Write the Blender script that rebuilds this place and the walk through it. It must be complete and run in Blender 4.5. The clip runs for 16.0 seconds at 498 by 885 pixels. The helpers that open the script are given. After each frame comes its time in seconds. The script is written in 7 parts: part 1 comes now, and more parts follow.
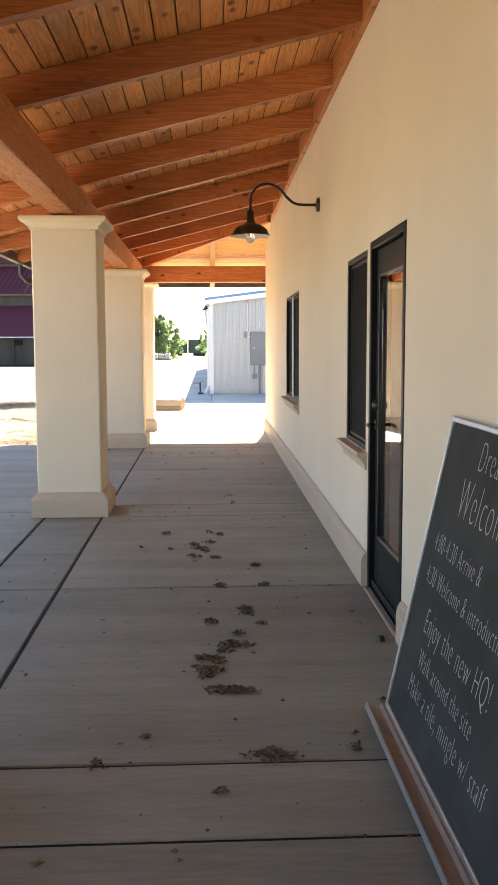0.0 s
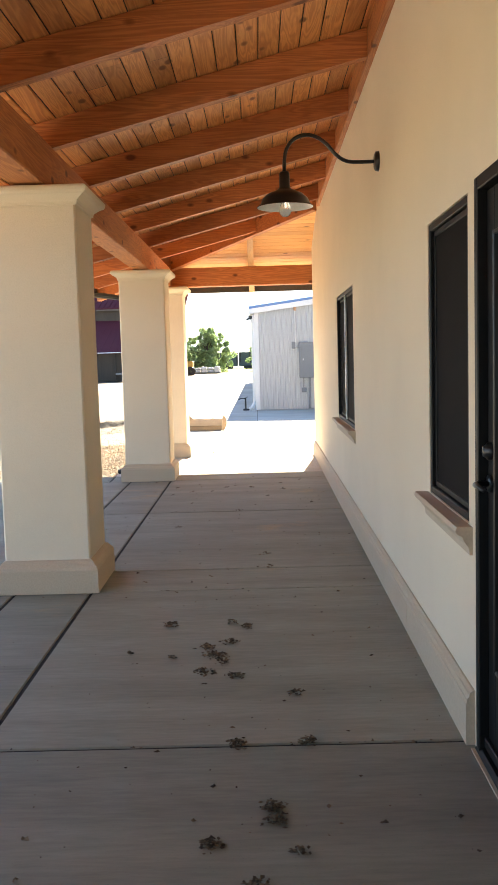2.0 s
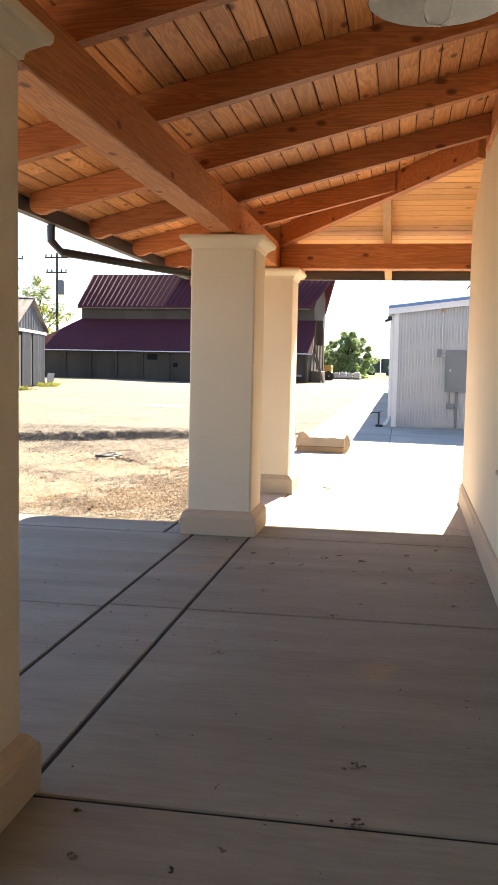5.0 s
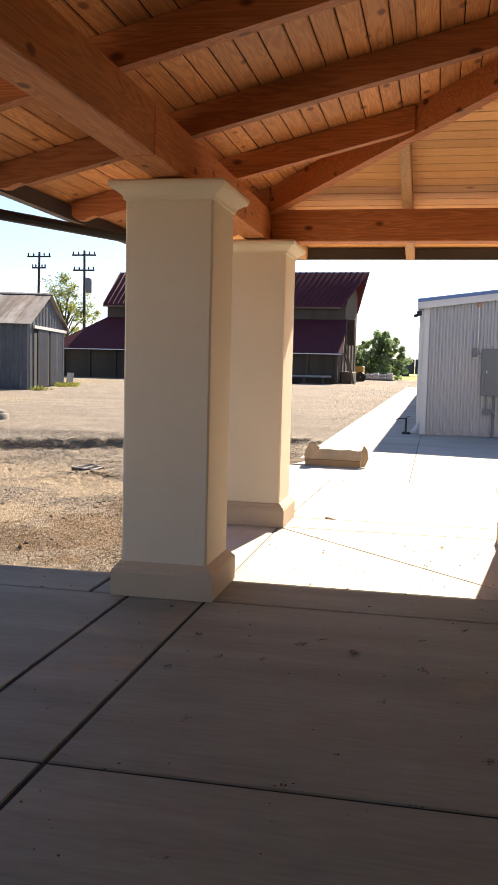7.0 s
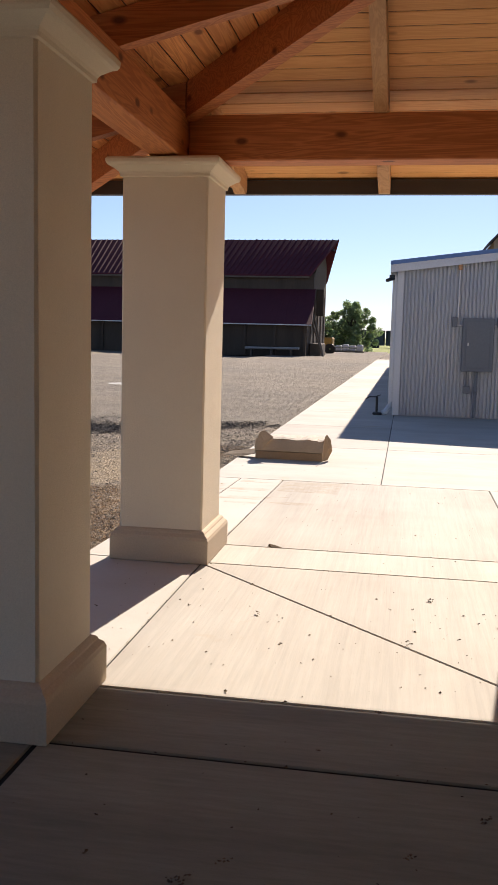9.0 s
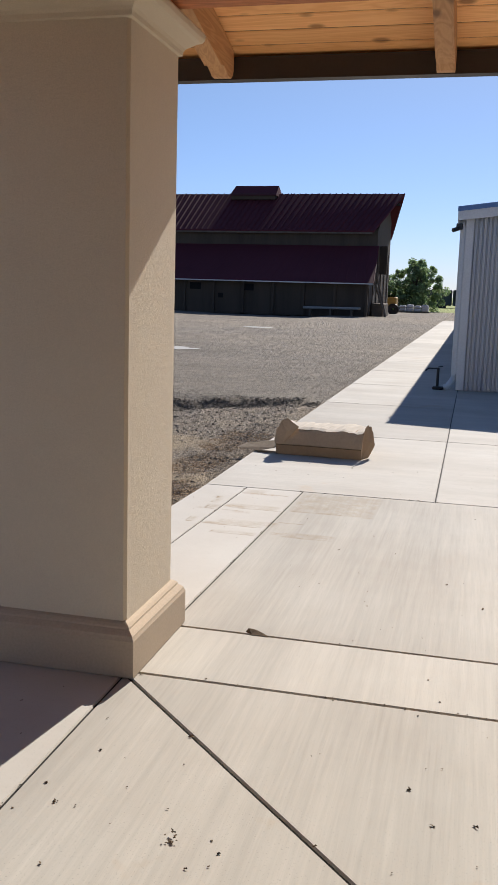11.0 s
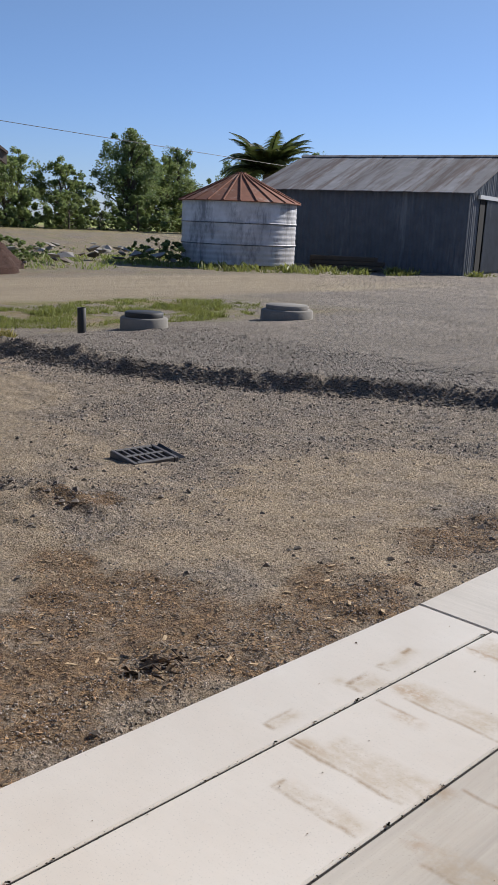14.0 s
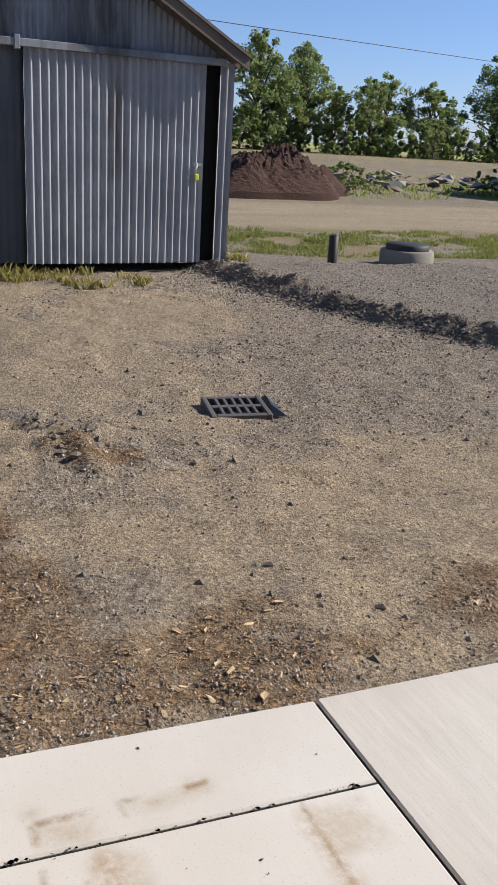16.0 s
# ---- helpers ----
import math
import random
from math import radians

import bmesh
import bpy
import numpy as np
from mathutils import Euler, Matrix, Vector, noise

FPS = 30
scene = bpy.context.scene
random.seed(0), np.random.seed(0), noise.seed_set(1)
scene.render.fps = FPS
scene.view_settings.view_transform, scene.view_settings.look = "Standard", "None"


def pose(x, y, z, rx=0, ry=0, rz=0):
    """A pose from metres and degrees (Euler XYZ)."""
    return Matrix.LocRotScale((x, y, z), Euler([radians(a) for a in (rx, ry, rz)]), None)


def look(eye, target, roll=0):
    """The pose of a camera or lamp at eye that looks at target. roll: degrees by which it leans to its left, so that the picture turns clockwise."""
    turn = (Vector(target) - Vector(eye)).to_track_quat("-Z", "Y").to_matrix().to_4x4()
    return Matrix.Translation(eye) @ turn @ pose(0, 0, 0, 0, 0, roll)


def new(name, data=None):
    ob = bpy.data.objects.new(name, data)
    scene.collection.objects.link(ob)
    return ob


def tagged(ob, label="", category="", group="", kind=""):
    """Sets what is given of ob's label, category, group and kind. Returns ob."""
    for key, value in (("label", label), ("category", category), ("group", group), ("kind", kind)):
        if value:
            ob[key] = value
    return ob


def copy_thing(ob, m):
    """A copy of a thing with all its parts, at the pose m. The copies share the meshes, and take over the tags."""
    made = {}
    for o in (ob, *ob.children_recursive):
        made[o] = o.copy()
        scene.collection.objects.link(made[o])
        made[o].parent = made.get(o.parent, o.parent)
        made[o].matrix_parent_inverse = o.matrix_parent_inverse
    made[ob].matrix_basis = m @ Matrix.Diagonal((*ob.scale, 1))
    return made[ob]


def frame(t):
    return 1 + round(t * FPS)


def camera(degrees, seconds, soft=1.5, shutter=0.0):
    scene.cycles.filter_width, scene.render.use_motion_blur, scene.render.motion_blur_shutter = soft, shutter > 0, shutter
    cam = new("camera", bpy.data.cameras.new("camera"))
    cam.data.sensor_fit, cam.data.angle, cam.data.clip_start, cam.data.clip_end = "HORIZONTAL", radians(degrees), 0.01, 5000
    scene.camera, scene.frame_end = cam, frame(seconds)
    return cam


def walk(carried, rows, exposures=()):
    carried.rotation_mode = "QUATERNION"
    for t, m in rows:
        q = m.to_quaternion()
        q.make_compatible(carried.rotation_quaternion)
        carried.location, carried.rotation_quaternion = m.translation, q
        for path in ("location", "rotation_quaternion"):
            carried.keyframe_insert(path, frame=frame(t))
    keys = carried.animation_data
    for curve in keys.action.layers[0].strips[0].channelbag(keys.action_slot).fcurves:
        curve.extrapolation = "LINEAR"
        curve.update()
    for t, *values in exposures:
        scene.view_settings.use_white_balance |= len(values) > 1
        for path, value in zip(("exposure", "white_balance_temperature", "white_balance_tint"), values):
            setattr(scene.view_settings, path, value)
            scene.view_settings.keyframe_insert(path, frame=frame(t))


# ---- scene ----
cam = camera(30.8, 16.0)
PATH = [
    (0, (-0.02, -0.253, 1.548), (0.073, 1.734, 1.335), -0.2),
    (0.5, (0.071, 0.291, 1.545), (0.135, 2.277, 1.317), -0.1),
    (1, (0.077, 0.858, 1.523), (0.077, 2.845, 1.29), -1.4),
    (1.5, (0.114, 1.412, 1.527), (0.12, 3.4, 1.31), -1.5),
    (2, (0.185, 1.964, 1.543), (0.16, 3.955, 1.358), -1.6),
    (2.5, (0.215, 2.541, 1.563), (0.121, 4.531, 1.387), -0.5),
    (3, (0.307, 3.146, 1.572), (0.14, 5.13, 1.379), -0.0),
    (3.5, (0.34, 3.758, 1.553), (0.235, 5.745, 1.361), 0.4),
    (4, (0.394, 4.381, 1.543), (0.331, 6.37, 1.347), 2.0),
    (4.5, (0.364, 4.939, 1.541), (0.158, 6.919, 1.354), 1.5),
    (4.7, (0.322, 5.192, 1.571), (0.039, 7.164, 1.391), 1.2),
    (6.8, (0.455, 7.648, 1.55), (0.048, 9.598, 1.38), 1.1),
    (7, (0.445, 7.914, 1.558), (0.043, 9.865, 1.381), 1.4),
    (7.5, (0.469, 8.465, 1.564), (0.099, 10.42, 1.369), 1.4),
    (8, (0.422, 9.114, 1.564), (0.062, 11.073, 1.382), 1.2),
    (8.5, (0.357, 9.74, 1.567), (0.028, 11.703, 1.372), 1.5),
    (8.7, (0.35, 10.016, 1.562), (0.016, 11.976, 1.348), 1.4),
    (10.8, (0.333, 12.7, 1.56), (-0.023, 14.644, 1.252), 2.1),
    (11, (0.333, 12.981, 1.583), (-0.133, 14.898, 1.253), 1.7),
    (11.5, (0.281, 13.676, 1.574), (-0.335, 15.544, 1.214), 2.0),
    (12, (0.268, 14.363, 1.566), (-0.414, 16.204, 1.183), 2.0),
    (12.5, (0.248, 15.004, 1.556), (-0.574, 16.787, 1.177), 1.4),
    (13, (0.24, 15.635, 1.56), (-0.739, 17.331, 1.155), 3.4),
    (13.5, (0.255, 16.245, 1.562), (-0.923, 17.799, 1.117), 3.2),
    (14, (0.212, 16.856, 1.555), (-1.125, 18.268, 1.088), 2.5),
    (14.5, (0.205, 17.395, 1.542), (-1.342, 18.563, 1.049), 2.2),
    (15, (0.157, 17.912, 1.496), (-1.492, 18.894, 0.935), 3.4),
    (15.5, (0.152, 18.451, 1.474), (-1.585, 19.235, 0.866), 3.9),
    (16, (0.121, 18.967, 1.441), (-1.615, 19.728, 0.803), 3.4),
]
EXPOSURE = [(0.0, 3.1, 8300, 7), (1.5, 2.95, 8300, 7), (2.5, 2.95, 8250, 7), (3.0, 2.8, 8200, 8), (3.5, 2.82, 8200, 8), (4.0, 2.55, 8150, 8), (4.5, 2.48, 8150, 9), (7.0, 1.55, 8000, 15), (8.5, 0.93, 7450, 17), (11.0, 0.4, 6500, 12), (12.5, 0.28, 6300, 11), (14.0, 0.45, 6250, 12), (16.0, 0.68, 6450, 12)]
walk(cam, [(t, look(eye, target, roll)) for t, eye, target, roll in PATH], EXPOSURE)

# ---- world and sun ----
SUN_ELEVATION, SUN_AZIMUTH = 34.5, 8.0  # azimuth from +y towards +x
world = bpy.data.worlds.new("sky_world")
scene.world = world
world.use_nodes = True
wn = world.node_tree
for n in list(wn.nodes):
    wn.nodes.remove(n)
sky = wn.nodes.new("ShaderNodeTexSky")
sky.sky_type, sky.sun_disc = "NISHITA", False
sky.sun_elevation, sky.sun_rotation = radians(SUN_ELEVATION), radians(SUN_AZIMUTH)
sky.air_density, sky.dust_density, sky.ozone_density = 1.0, 0.15, 3.0
bg = wn.nodes.new("ShaderNodeBackground")
bg.inputs["Strength"].default_value = 0.07
wout = wn.nodes.new("ShaderNodeOutputWorld")
hue = wn.nodes.new("ShaderNodeHueSaturation")
hue.inputs["Saturation"].default_value = 1.1
# bluer air towards the horizon than the clear-sky model gives
wtc = wn.nodes.new("ShaderNodeTexCoord")
wsep = wn.nodes.new("ShaderNodeSeparateXYZ")
wn.links.new(wtc.outputs["Generated"], wsep.inputs[0])
wmr = wn.nodes.new("ShaderNodeMapRange")
wmr.inputs["From Min"].default_value, wmr.inputs["From Max"].default_value = 0.0, 0.25
wn.links.new(wsep.outputs["Z"], wmr.inputs["Value"])
wtint = wn.nodes.new("ShaderNodeMix")
wtint.data_type = "RGBA"
wtint.inputs[6].default_value, wtint.inputs[7].default_value = (0.66, 0.80, 1.25, 1), (1.06, 0.98, 1.02, 1)
wn.links.new(wmr.outputs[0], wtint.inputs[0])
wmul = wn.nodes.new("ShaderNodeMix")
wmul.data_type, wmul.blend_type = "RGBA", "MULTIPLY"
wmul.inputs[0].default_value = 1.0
wn.links.new(sky.outputs[0], wmul.inputs[6])
wn.links.new(wtint.outputs[2], wmul.inputs[7])
wn.links.new(wmul.outputs[2], hue.inputs["Color"])
wn.links.new(hue.outputs[0], bg.inputs[0])
wn.links.new(bg.outputs[0], wout.inputs[0])
sun = new("sun", bpy.data.lights.new("sun", "SUN"))
sun.data.energy, sun.data.angle, sun.data.color = 4.8, radians(0.53), (1.0, 0.95, 0.87)
ce, se = math.cos(radians(SUN_ELEVATION)), math.sin(radians(SUN_ELEVATION))
SUN_DIR = Vector((ce * math.sin(radians(SUN_AZIMUTH)), ce * math.cos(radians(SUN_AZIMUTH)), se))
sun.matrix_world = look(SUN_DIR * 80, (0, 0, 0))


# ---- materials ----
def base_mat(name, rough=0.8, metal=0.0):
    m = bpy.data.materials.new(name)
    m.use_nodes = True
    nt = m.node_tree
    b = nt.nodes["Principled BSDF"]
    b.inputs["Roughness"].default_value = rough
    b.inputs["Metallic"].default_value = metal
    return m, nt, b


def node(nt, kind, **vals):
    n = nt.nodes.new(kind)
    for k, v in vals.items():
        n.inputs[k].default_value = v
    return n


def coords(nt, stretch=(1, 1, 1), shift=0.0):
    tc = nt.nodes.new("ShaderNodeTexCoord")
    mp = nt.nodes.new("ShaderNodeMapping")
    mp.inputs["Scale"].default_value = stretch
    nt.links.new(tc.outputs["Object"], mp.inputs["Vector"])
    if shift:
        oi = nt.nodes.new("ShaderNodeObjectInfo")
        ml = nt.nodes.new("ShaderNodeMath")
        ml.operation = "MULTIPLY"
        ml.inputs[1].default_value = shift
        nt.links.new(oi.outputs["Random"], ml.inputs[0])
        nt.links.new(ml.outputs[0], mp.inputs["Location"])
    return mp.outputs["Vector"]


def noise_fac(nt, vec, scale, detail=4.0, rough=0.6, lo=0.3, hi=0.7):
    n = node(nt, "ShaderNodeTexNoise", Scale=scale, Detail=detail, Roughness=rough)
    nt.links.new(vec, n.inputs["Vector"])
    r = nt.nodes.new("ShaderNodeMapRange")
    r.inputs["From Min"].default_value, r.inputs["From Max"].default_value = lo, hi
    nt.links.new(n.outputs["Fac"], r.inputs["Value"])
    return r.outputs["Result"]


def mix(nt, fac, a, b, mode="MIX"):
    m = nt.nodes.new("ShaderNodeMix")
    m.data_type, m.blend_type = "RGBA", mode
    for sock, val in ((m.inputs[0], fac), (m.inputs[6], a), (m.inputs[7], b)):
        if hasattr(val, "links"):
            nt.links.new(val, sock)
        elif isinstance(val, (int, float)):
            sock.default_value = val
        else:
            sock.default_value = (*val, 1)
    return m.outputs[2]


def bump(nt, b, height, strength=0.3, dist=0.01):
    n = node(nt, "ShaderNodeBump", Strength=strength, Distance=dist)
    nt.links.new(height, n.inputs["Height"])
    if b.inputs["Normal"].links:
        nt.links.new(b.inputs["Normal"].links[0].from_socket, n.inputs["Normal"])
    nt.links.new(n.outputs["Normal"], b.inputs["Normal"])


def scaled(c, k):
    return tuple(min(1.0, x * k) for x in c)


def rough_mat(name, c, rough=0.85, metal=0.0, big=0.8, small=40, var=0.18, relief=0.3, dist=0.004, second=None, stretch=(1, 1, 1), rand=0.0, island=0.0):
    """A surface with broad blotches, fine grain and relief."""
    m, nt, b = base_mat(name, rough, metal)
    v = coords(nt, stretch)
    col = mix(nt, noise_fac(nt, v, big, 5), scaled(c, 1 - var), second or scaled(c, 1 + var))
    grain = noise_fac(nt, v, small, 3, 0.6, 0.2, 0.8)
    col = mix(nt, 0.35, col, mix(nt, grain, scaled(c, 0.7), scaled(c, 1.25)))
    if island:
        gi = nt.nodes.new("ShaderNodeNewGeometry")
        col = mix(nt, gi.outputs["Random Per Island"], mix(nt, 1.0, col, (1 - island,) * 3, "MULTIPLY"), mix(nt, 1.0, col, (1 + island, 1 + island * 0.9, 1 + island * 0.8), "MULTIPLY"))
    if rand:
        oi = nt.nodes.new("ShaderNodeObjectInfo")
        col = mix(nt, oi.outputs["Random"], mix(nt, 1.0, col, (1 - rand,) * 3, "MULTIPLY"), mix(nt, 1.0, col, (1 + rand,) * 3, "MULTIPLY"))
    nt.links.new(col, b.inputs["Base Color"])
    if relief:
        bump(nt, b, grain, relief, dist)
    return m


def wood_mat(name, c, dark, axis, rough=0.62, island=False):
    """Sawn fir: long grain along the axis, growth rings, knots and a tone per piece."""
    m, nt, b = base_mat(name, rough)
    st = [1.0, 1.0, 1.0]
    st[axis] = 0.07
    v = coords(nt, tuple(st), 9.0)
    ring = node(nt, "ShaderNodeTexNoise", Scale=9.0, Detail=3.0, Distortion=1.2)
    nt.links.new(v, ring.inputs["Vector"])
    wave = nt.nodes.new("ShaderNodeMath")
    wave.operation = "MULTIPLY"
    wave.inputs[1].default_value = 60.0
    nt.links.new(ring.outputs["Fac"], wave.inputs[0])
    sn = nt.nodes.new("ShaderNodeMath")
    sn.operation = "SINE"
    nt.links.new(wave.outputs[0], sn.inputs[0])
    rr = nt.nodes.new("ShaderNodeMapRange")
    rr.inputs["From Min"].default_value, rr.inputs["From Max"].default_value = -1.0, 1.0
    nt.links.new(sn.outputs[0], rr.inputs["Value"])
    fine = noise_fac(nt, v, 120, 2, 0.6, 0.25, 0.75)
    col = mix(nt, rr.outputs[0], c, mix(nt, 0.65, c, dark))
    col = mix(nt, 0.25, col, mix(nt, fine, dark, c))
    v2 = coords(nt, (1.0, 1.0, 1.0), 5.0)
    kn = nt.nodes.new("ShaderNodeTexVoronoi")
    kn.inputs["Scale"].default_value = 5.5
    st2 = [1.0, 1.0, 1.0]
    st2[axis] = 0.55
    v3 = coords(nt, tuple(st2), 5.0)
    nt.links.new(v3, kn.inputs["Vector"])
    kr = nt.nodes.new("ShaderNodeMapRange")
    kr.inputs["From Min"].default_value, kr.inputs["From Max"].default_value = 0.17, 0.09
    nt.links.new(kn.outputs["Distance"], kr.inputs["Value"])
    col = mix(nt, kr.outputs[0], col, scaled(dark, 0.45))
    blot = noise_fac(nt, v2, 1.7, 4)
    col = mix(nt, blot, mix(nt, 0.25, col, dark), col)
    if island:
        gi = nt.nodes.new("ShaderNodeNewGeometry")
        rnd = gi.outputs["Random Per Island"]
    else:
        oi = nt.nodes.new("ShaderNodeObjectInfo")
        rnd = oi.outputs["Random"]
    col = mix(nt, rnd, mix(nt, 1.0, col, (0.78, 0.75, 0.72), "MULTIPLY"), mix(nt, 1.0, col, (1.15, 1.17, 1.2), "MULTIPLY"))
    nt.links.new(col, b.inputs["Base Color"])
    bump(nt, b, fine, 0.15, 0.002)
    return m


def span(nt, sock, lo0, lo1, hi1, hi0):
    """1 between lo1 and hi1, falling to 0 at lo0 and hi0."""
    up = nt.nodes.new("ShaderNodeMapRange")
    up.inputs["From Min"].default_value, up.inputs["From Max"].default_value = lo0, lo1
    nt.links.new(sock, up.inputs["Value"])
    dn = nt.nodes.new("ShaderNodeMapRange")
    dn.inputs["From Min"].default_value, dn.inputs["From Max"].default_value = hi0, hi1
    nt.links.new(sock, dn.inputs["Value"])
    return times(nt, up.outputs[0], dn.outputs[0])


def times(nt, a, b):
    m = nt.nodes.new("ShaderNodeMath")
    m.operation = "MULTIPLY"
    nt.links.new(a, m.inputs[0])
    nt.links.new(b, m.inputs[1])
    return m.outputs[0]


def water_stains(nt, iso, col):
    """Brown tide marks left where boards and boots lay on the outer slabs."""
    wob = node(nt, "ShaderNodeTexNoise", Scale=7.0, Detail=4.0)
    nt.links.new(iso, wob.inputs["Vector"])
    sc = nt.nodes.new("ShaderNodeVectorMath")
    sc.operation = "MULTIPLY_ADD"
    sc.inputs[1].default_value = (0.035, 0.035, 0.0)
    nt.links.new(wob.outputs["Color"], sc.inputs[0])
    nt.links.new(iso, sc.inputs[2])
    sp = nt.nodes.new("ShaderNodeSeparateXYZ")
    nt.links.new(sc.outputs[0], sp.inputs[0])
    X, Yc = sp.outputs["X"], sp.outputs["Y"]
    def area(x0, x1, y0, y1, e):
        x0, x1, y0, y1 = x0 + 0.018, x1 + 0.018, y0 + 0.018, y1 + 0.018
        return times(nt, span(nt, X, x0 - e, x0 + e, x1 - e, x1 + e), span(nt, Yc, y0 - e, y0 + e, y1 - e, y1 + e))

    def joined(marks, e):
        total = None
        for m4 in marks:
            m = area(*m4, e)
            if total is not None:
                mx = nt.nodes.new("ShaderNodeMath")
                mx.operation = "MAXIMUM"
                nt.links.new(total, mx.inputs[0])
                nt.links.new(m, mx.inputs[1])
                m = mx.outputs[0]
            total = m
        return total

    worn = noise_fac(nt, iso, 9.0, 6, 0.8, 0.36, 0.60)
    blotch = noise_fac(nt, iso, 22.0, 6, 0.8, 0.40, 0.55)
    col = mix(nt, times(nt, joined(STAIN_FILLS, 0.02), worn), col, mix(nt, 0.42, col, (0.27, 0.19, 0.09)))
    col = mix(nt, times(nt, joined(STAIN_LINES, 0.007), worn), col, mix(nt, 0.74, col, (0.20, 0.13, 0.055)))
    return mix(nt, times(nt, joined(STAIN_RUST, 0.03), blotch), col, mix(nt, 0.72, col, (0.26, 0.145, 0.04)))


# tide marks: x0, x1, y0, y1
STAIN_FILLS = [(-1.40, -0.97, 18.80, 18.86), (-1.28, -0.98, 18.59, 18.65), (-1.566, -1.52, 19.205, 19.245), (-1.50, -1.42, 19.215, 19.36), (-0.89, -0.36, 19.32, 19.96), (-0.36, -0.28, 19.30, 19.98), (-0.81, -0.47, 18.62, 18.74), (-1.36, -0.98, 19.30, 19.42), (-1.31, -0.90, 18.85, 18.95), (-1.36, -1.20, 19.82, 19.95), (-1.515, -1.47, 19.42, 19.64), (-1.52, -1.47, 18.82, 18.95)]
STAIN_LINES = [(-1.40, -0.97, 18.788, 18.802), (-1.28, -0.98, 18.582, 18.594), (-1.285, -1.272, 18.585, 18.645), (-1.525, -1.518, 18.818, 18.956), (-1.525, -1.474, 18.812, 18.824), (-1.515, -1.495, 19.225, 19.36), (-1.505, -1.44, 19.21, 19.225), (-1.516, -1.46, 19.408, 19.418), (-1.52, -1.505, 19.42, 19.465), (-1.522, -1.505, 19.57, 19.635), (-1.37, -1.20, 19.205, 19.217), (-1.38, -1.0, 19.80, 19.815), (-0.89, -0.5, 19.33, 19.345), (-0.81, -0.47, 18.62, 18.632), (-1.31, -0.93, 19.29, 19.30), (-0.9, -0.72, 18.98, 18.992), (-1.41, -1.33, 18.81, 18.82)]
STAIN_RUST = [(-1.385, -1.25, 19.325, 19.365), (-1.28, -1.17, 19.175, 19.20), (-1.37, -1.24, 19.33, 19.345), (-1.36, -1.30, 18.81, 18.83), (-0.88, -0.82, 18.67, 18.70), (-1.35, -1.1, 19.79, 19.82), (-0.97, -0.9, 18.92, 18.95), (-1.53, -1.50, 19.58, 19.62)]


def concrete_mat(name, along=(0.25, 1.0, 1.0), c=(0.62, 0.57, 0.50), contrast=1.0, stained=False):
    """Broom-finished concrete: fine streaks across the walk, stains, speckles and a tone per slab."""
    m, nt, b = base_mat(name, 0.82)
    v = coords(nt, along, 3.0)
    streak = noise_fac(nt, v, 45, 3, 0.65, 0.3, 0.7)
    broad = noise_fac(nt, coords(nt, along, 4.0), 3.2, 4, 0.55, 0.35, 0.68)
    iso = coords(nt)
    blot = noise_fac(nt, iso, 0.9, 5, 0.6, 0.35, 0.7)
    speck = noise_fac(nt, iso, 160, 2, 0.5, 0.62, 0.72)
    k = contrast
    col = mix(nt, broad, scaled(c, 1 - 0.19 * k), scaled(c, 1 + 0.14 * k))
    col = mix(nt, 0.5, col, mix(nt, streak, scaled(c, 1 - 0.15 * k), scaled(c, 1 + 0.12 * k)))
    col = mix(nt, blot, mix(nt, 1.0, col, (0.88, 0.85, 0.82), "MULTIPLY"), col)
    col = mix(nt, speck, col, scaled(c, 0.7))
    stain = noise_fac(nt, coords(nt, (1, 1, 1), 2.0), 0.75, 6, 0.7, 0.64, 0.74)
    col = mix(nt, stain, col, mix(nt, 0.55, col, (0.42, 0.29, 0.16)))
    if stained:
        col = water_stains(nt, iso, col)
    oi = nt.nodes.new("ShaderNodeObjectInfo")
    col = mix(nt, oi.outputs["Random"], mix(nt, 1.0, col, (0.90, 0.89, 0.88), "MULTIPLY"), mix(nt, 1.0, col, (1.09, 1.09, 1.09), "MULTIPLY"))
    nt.links.new(col, b.inputs["Base Color"])
    bump(nt, b, streak, 0.22 * min(1.0, k), 0.002)
    return m


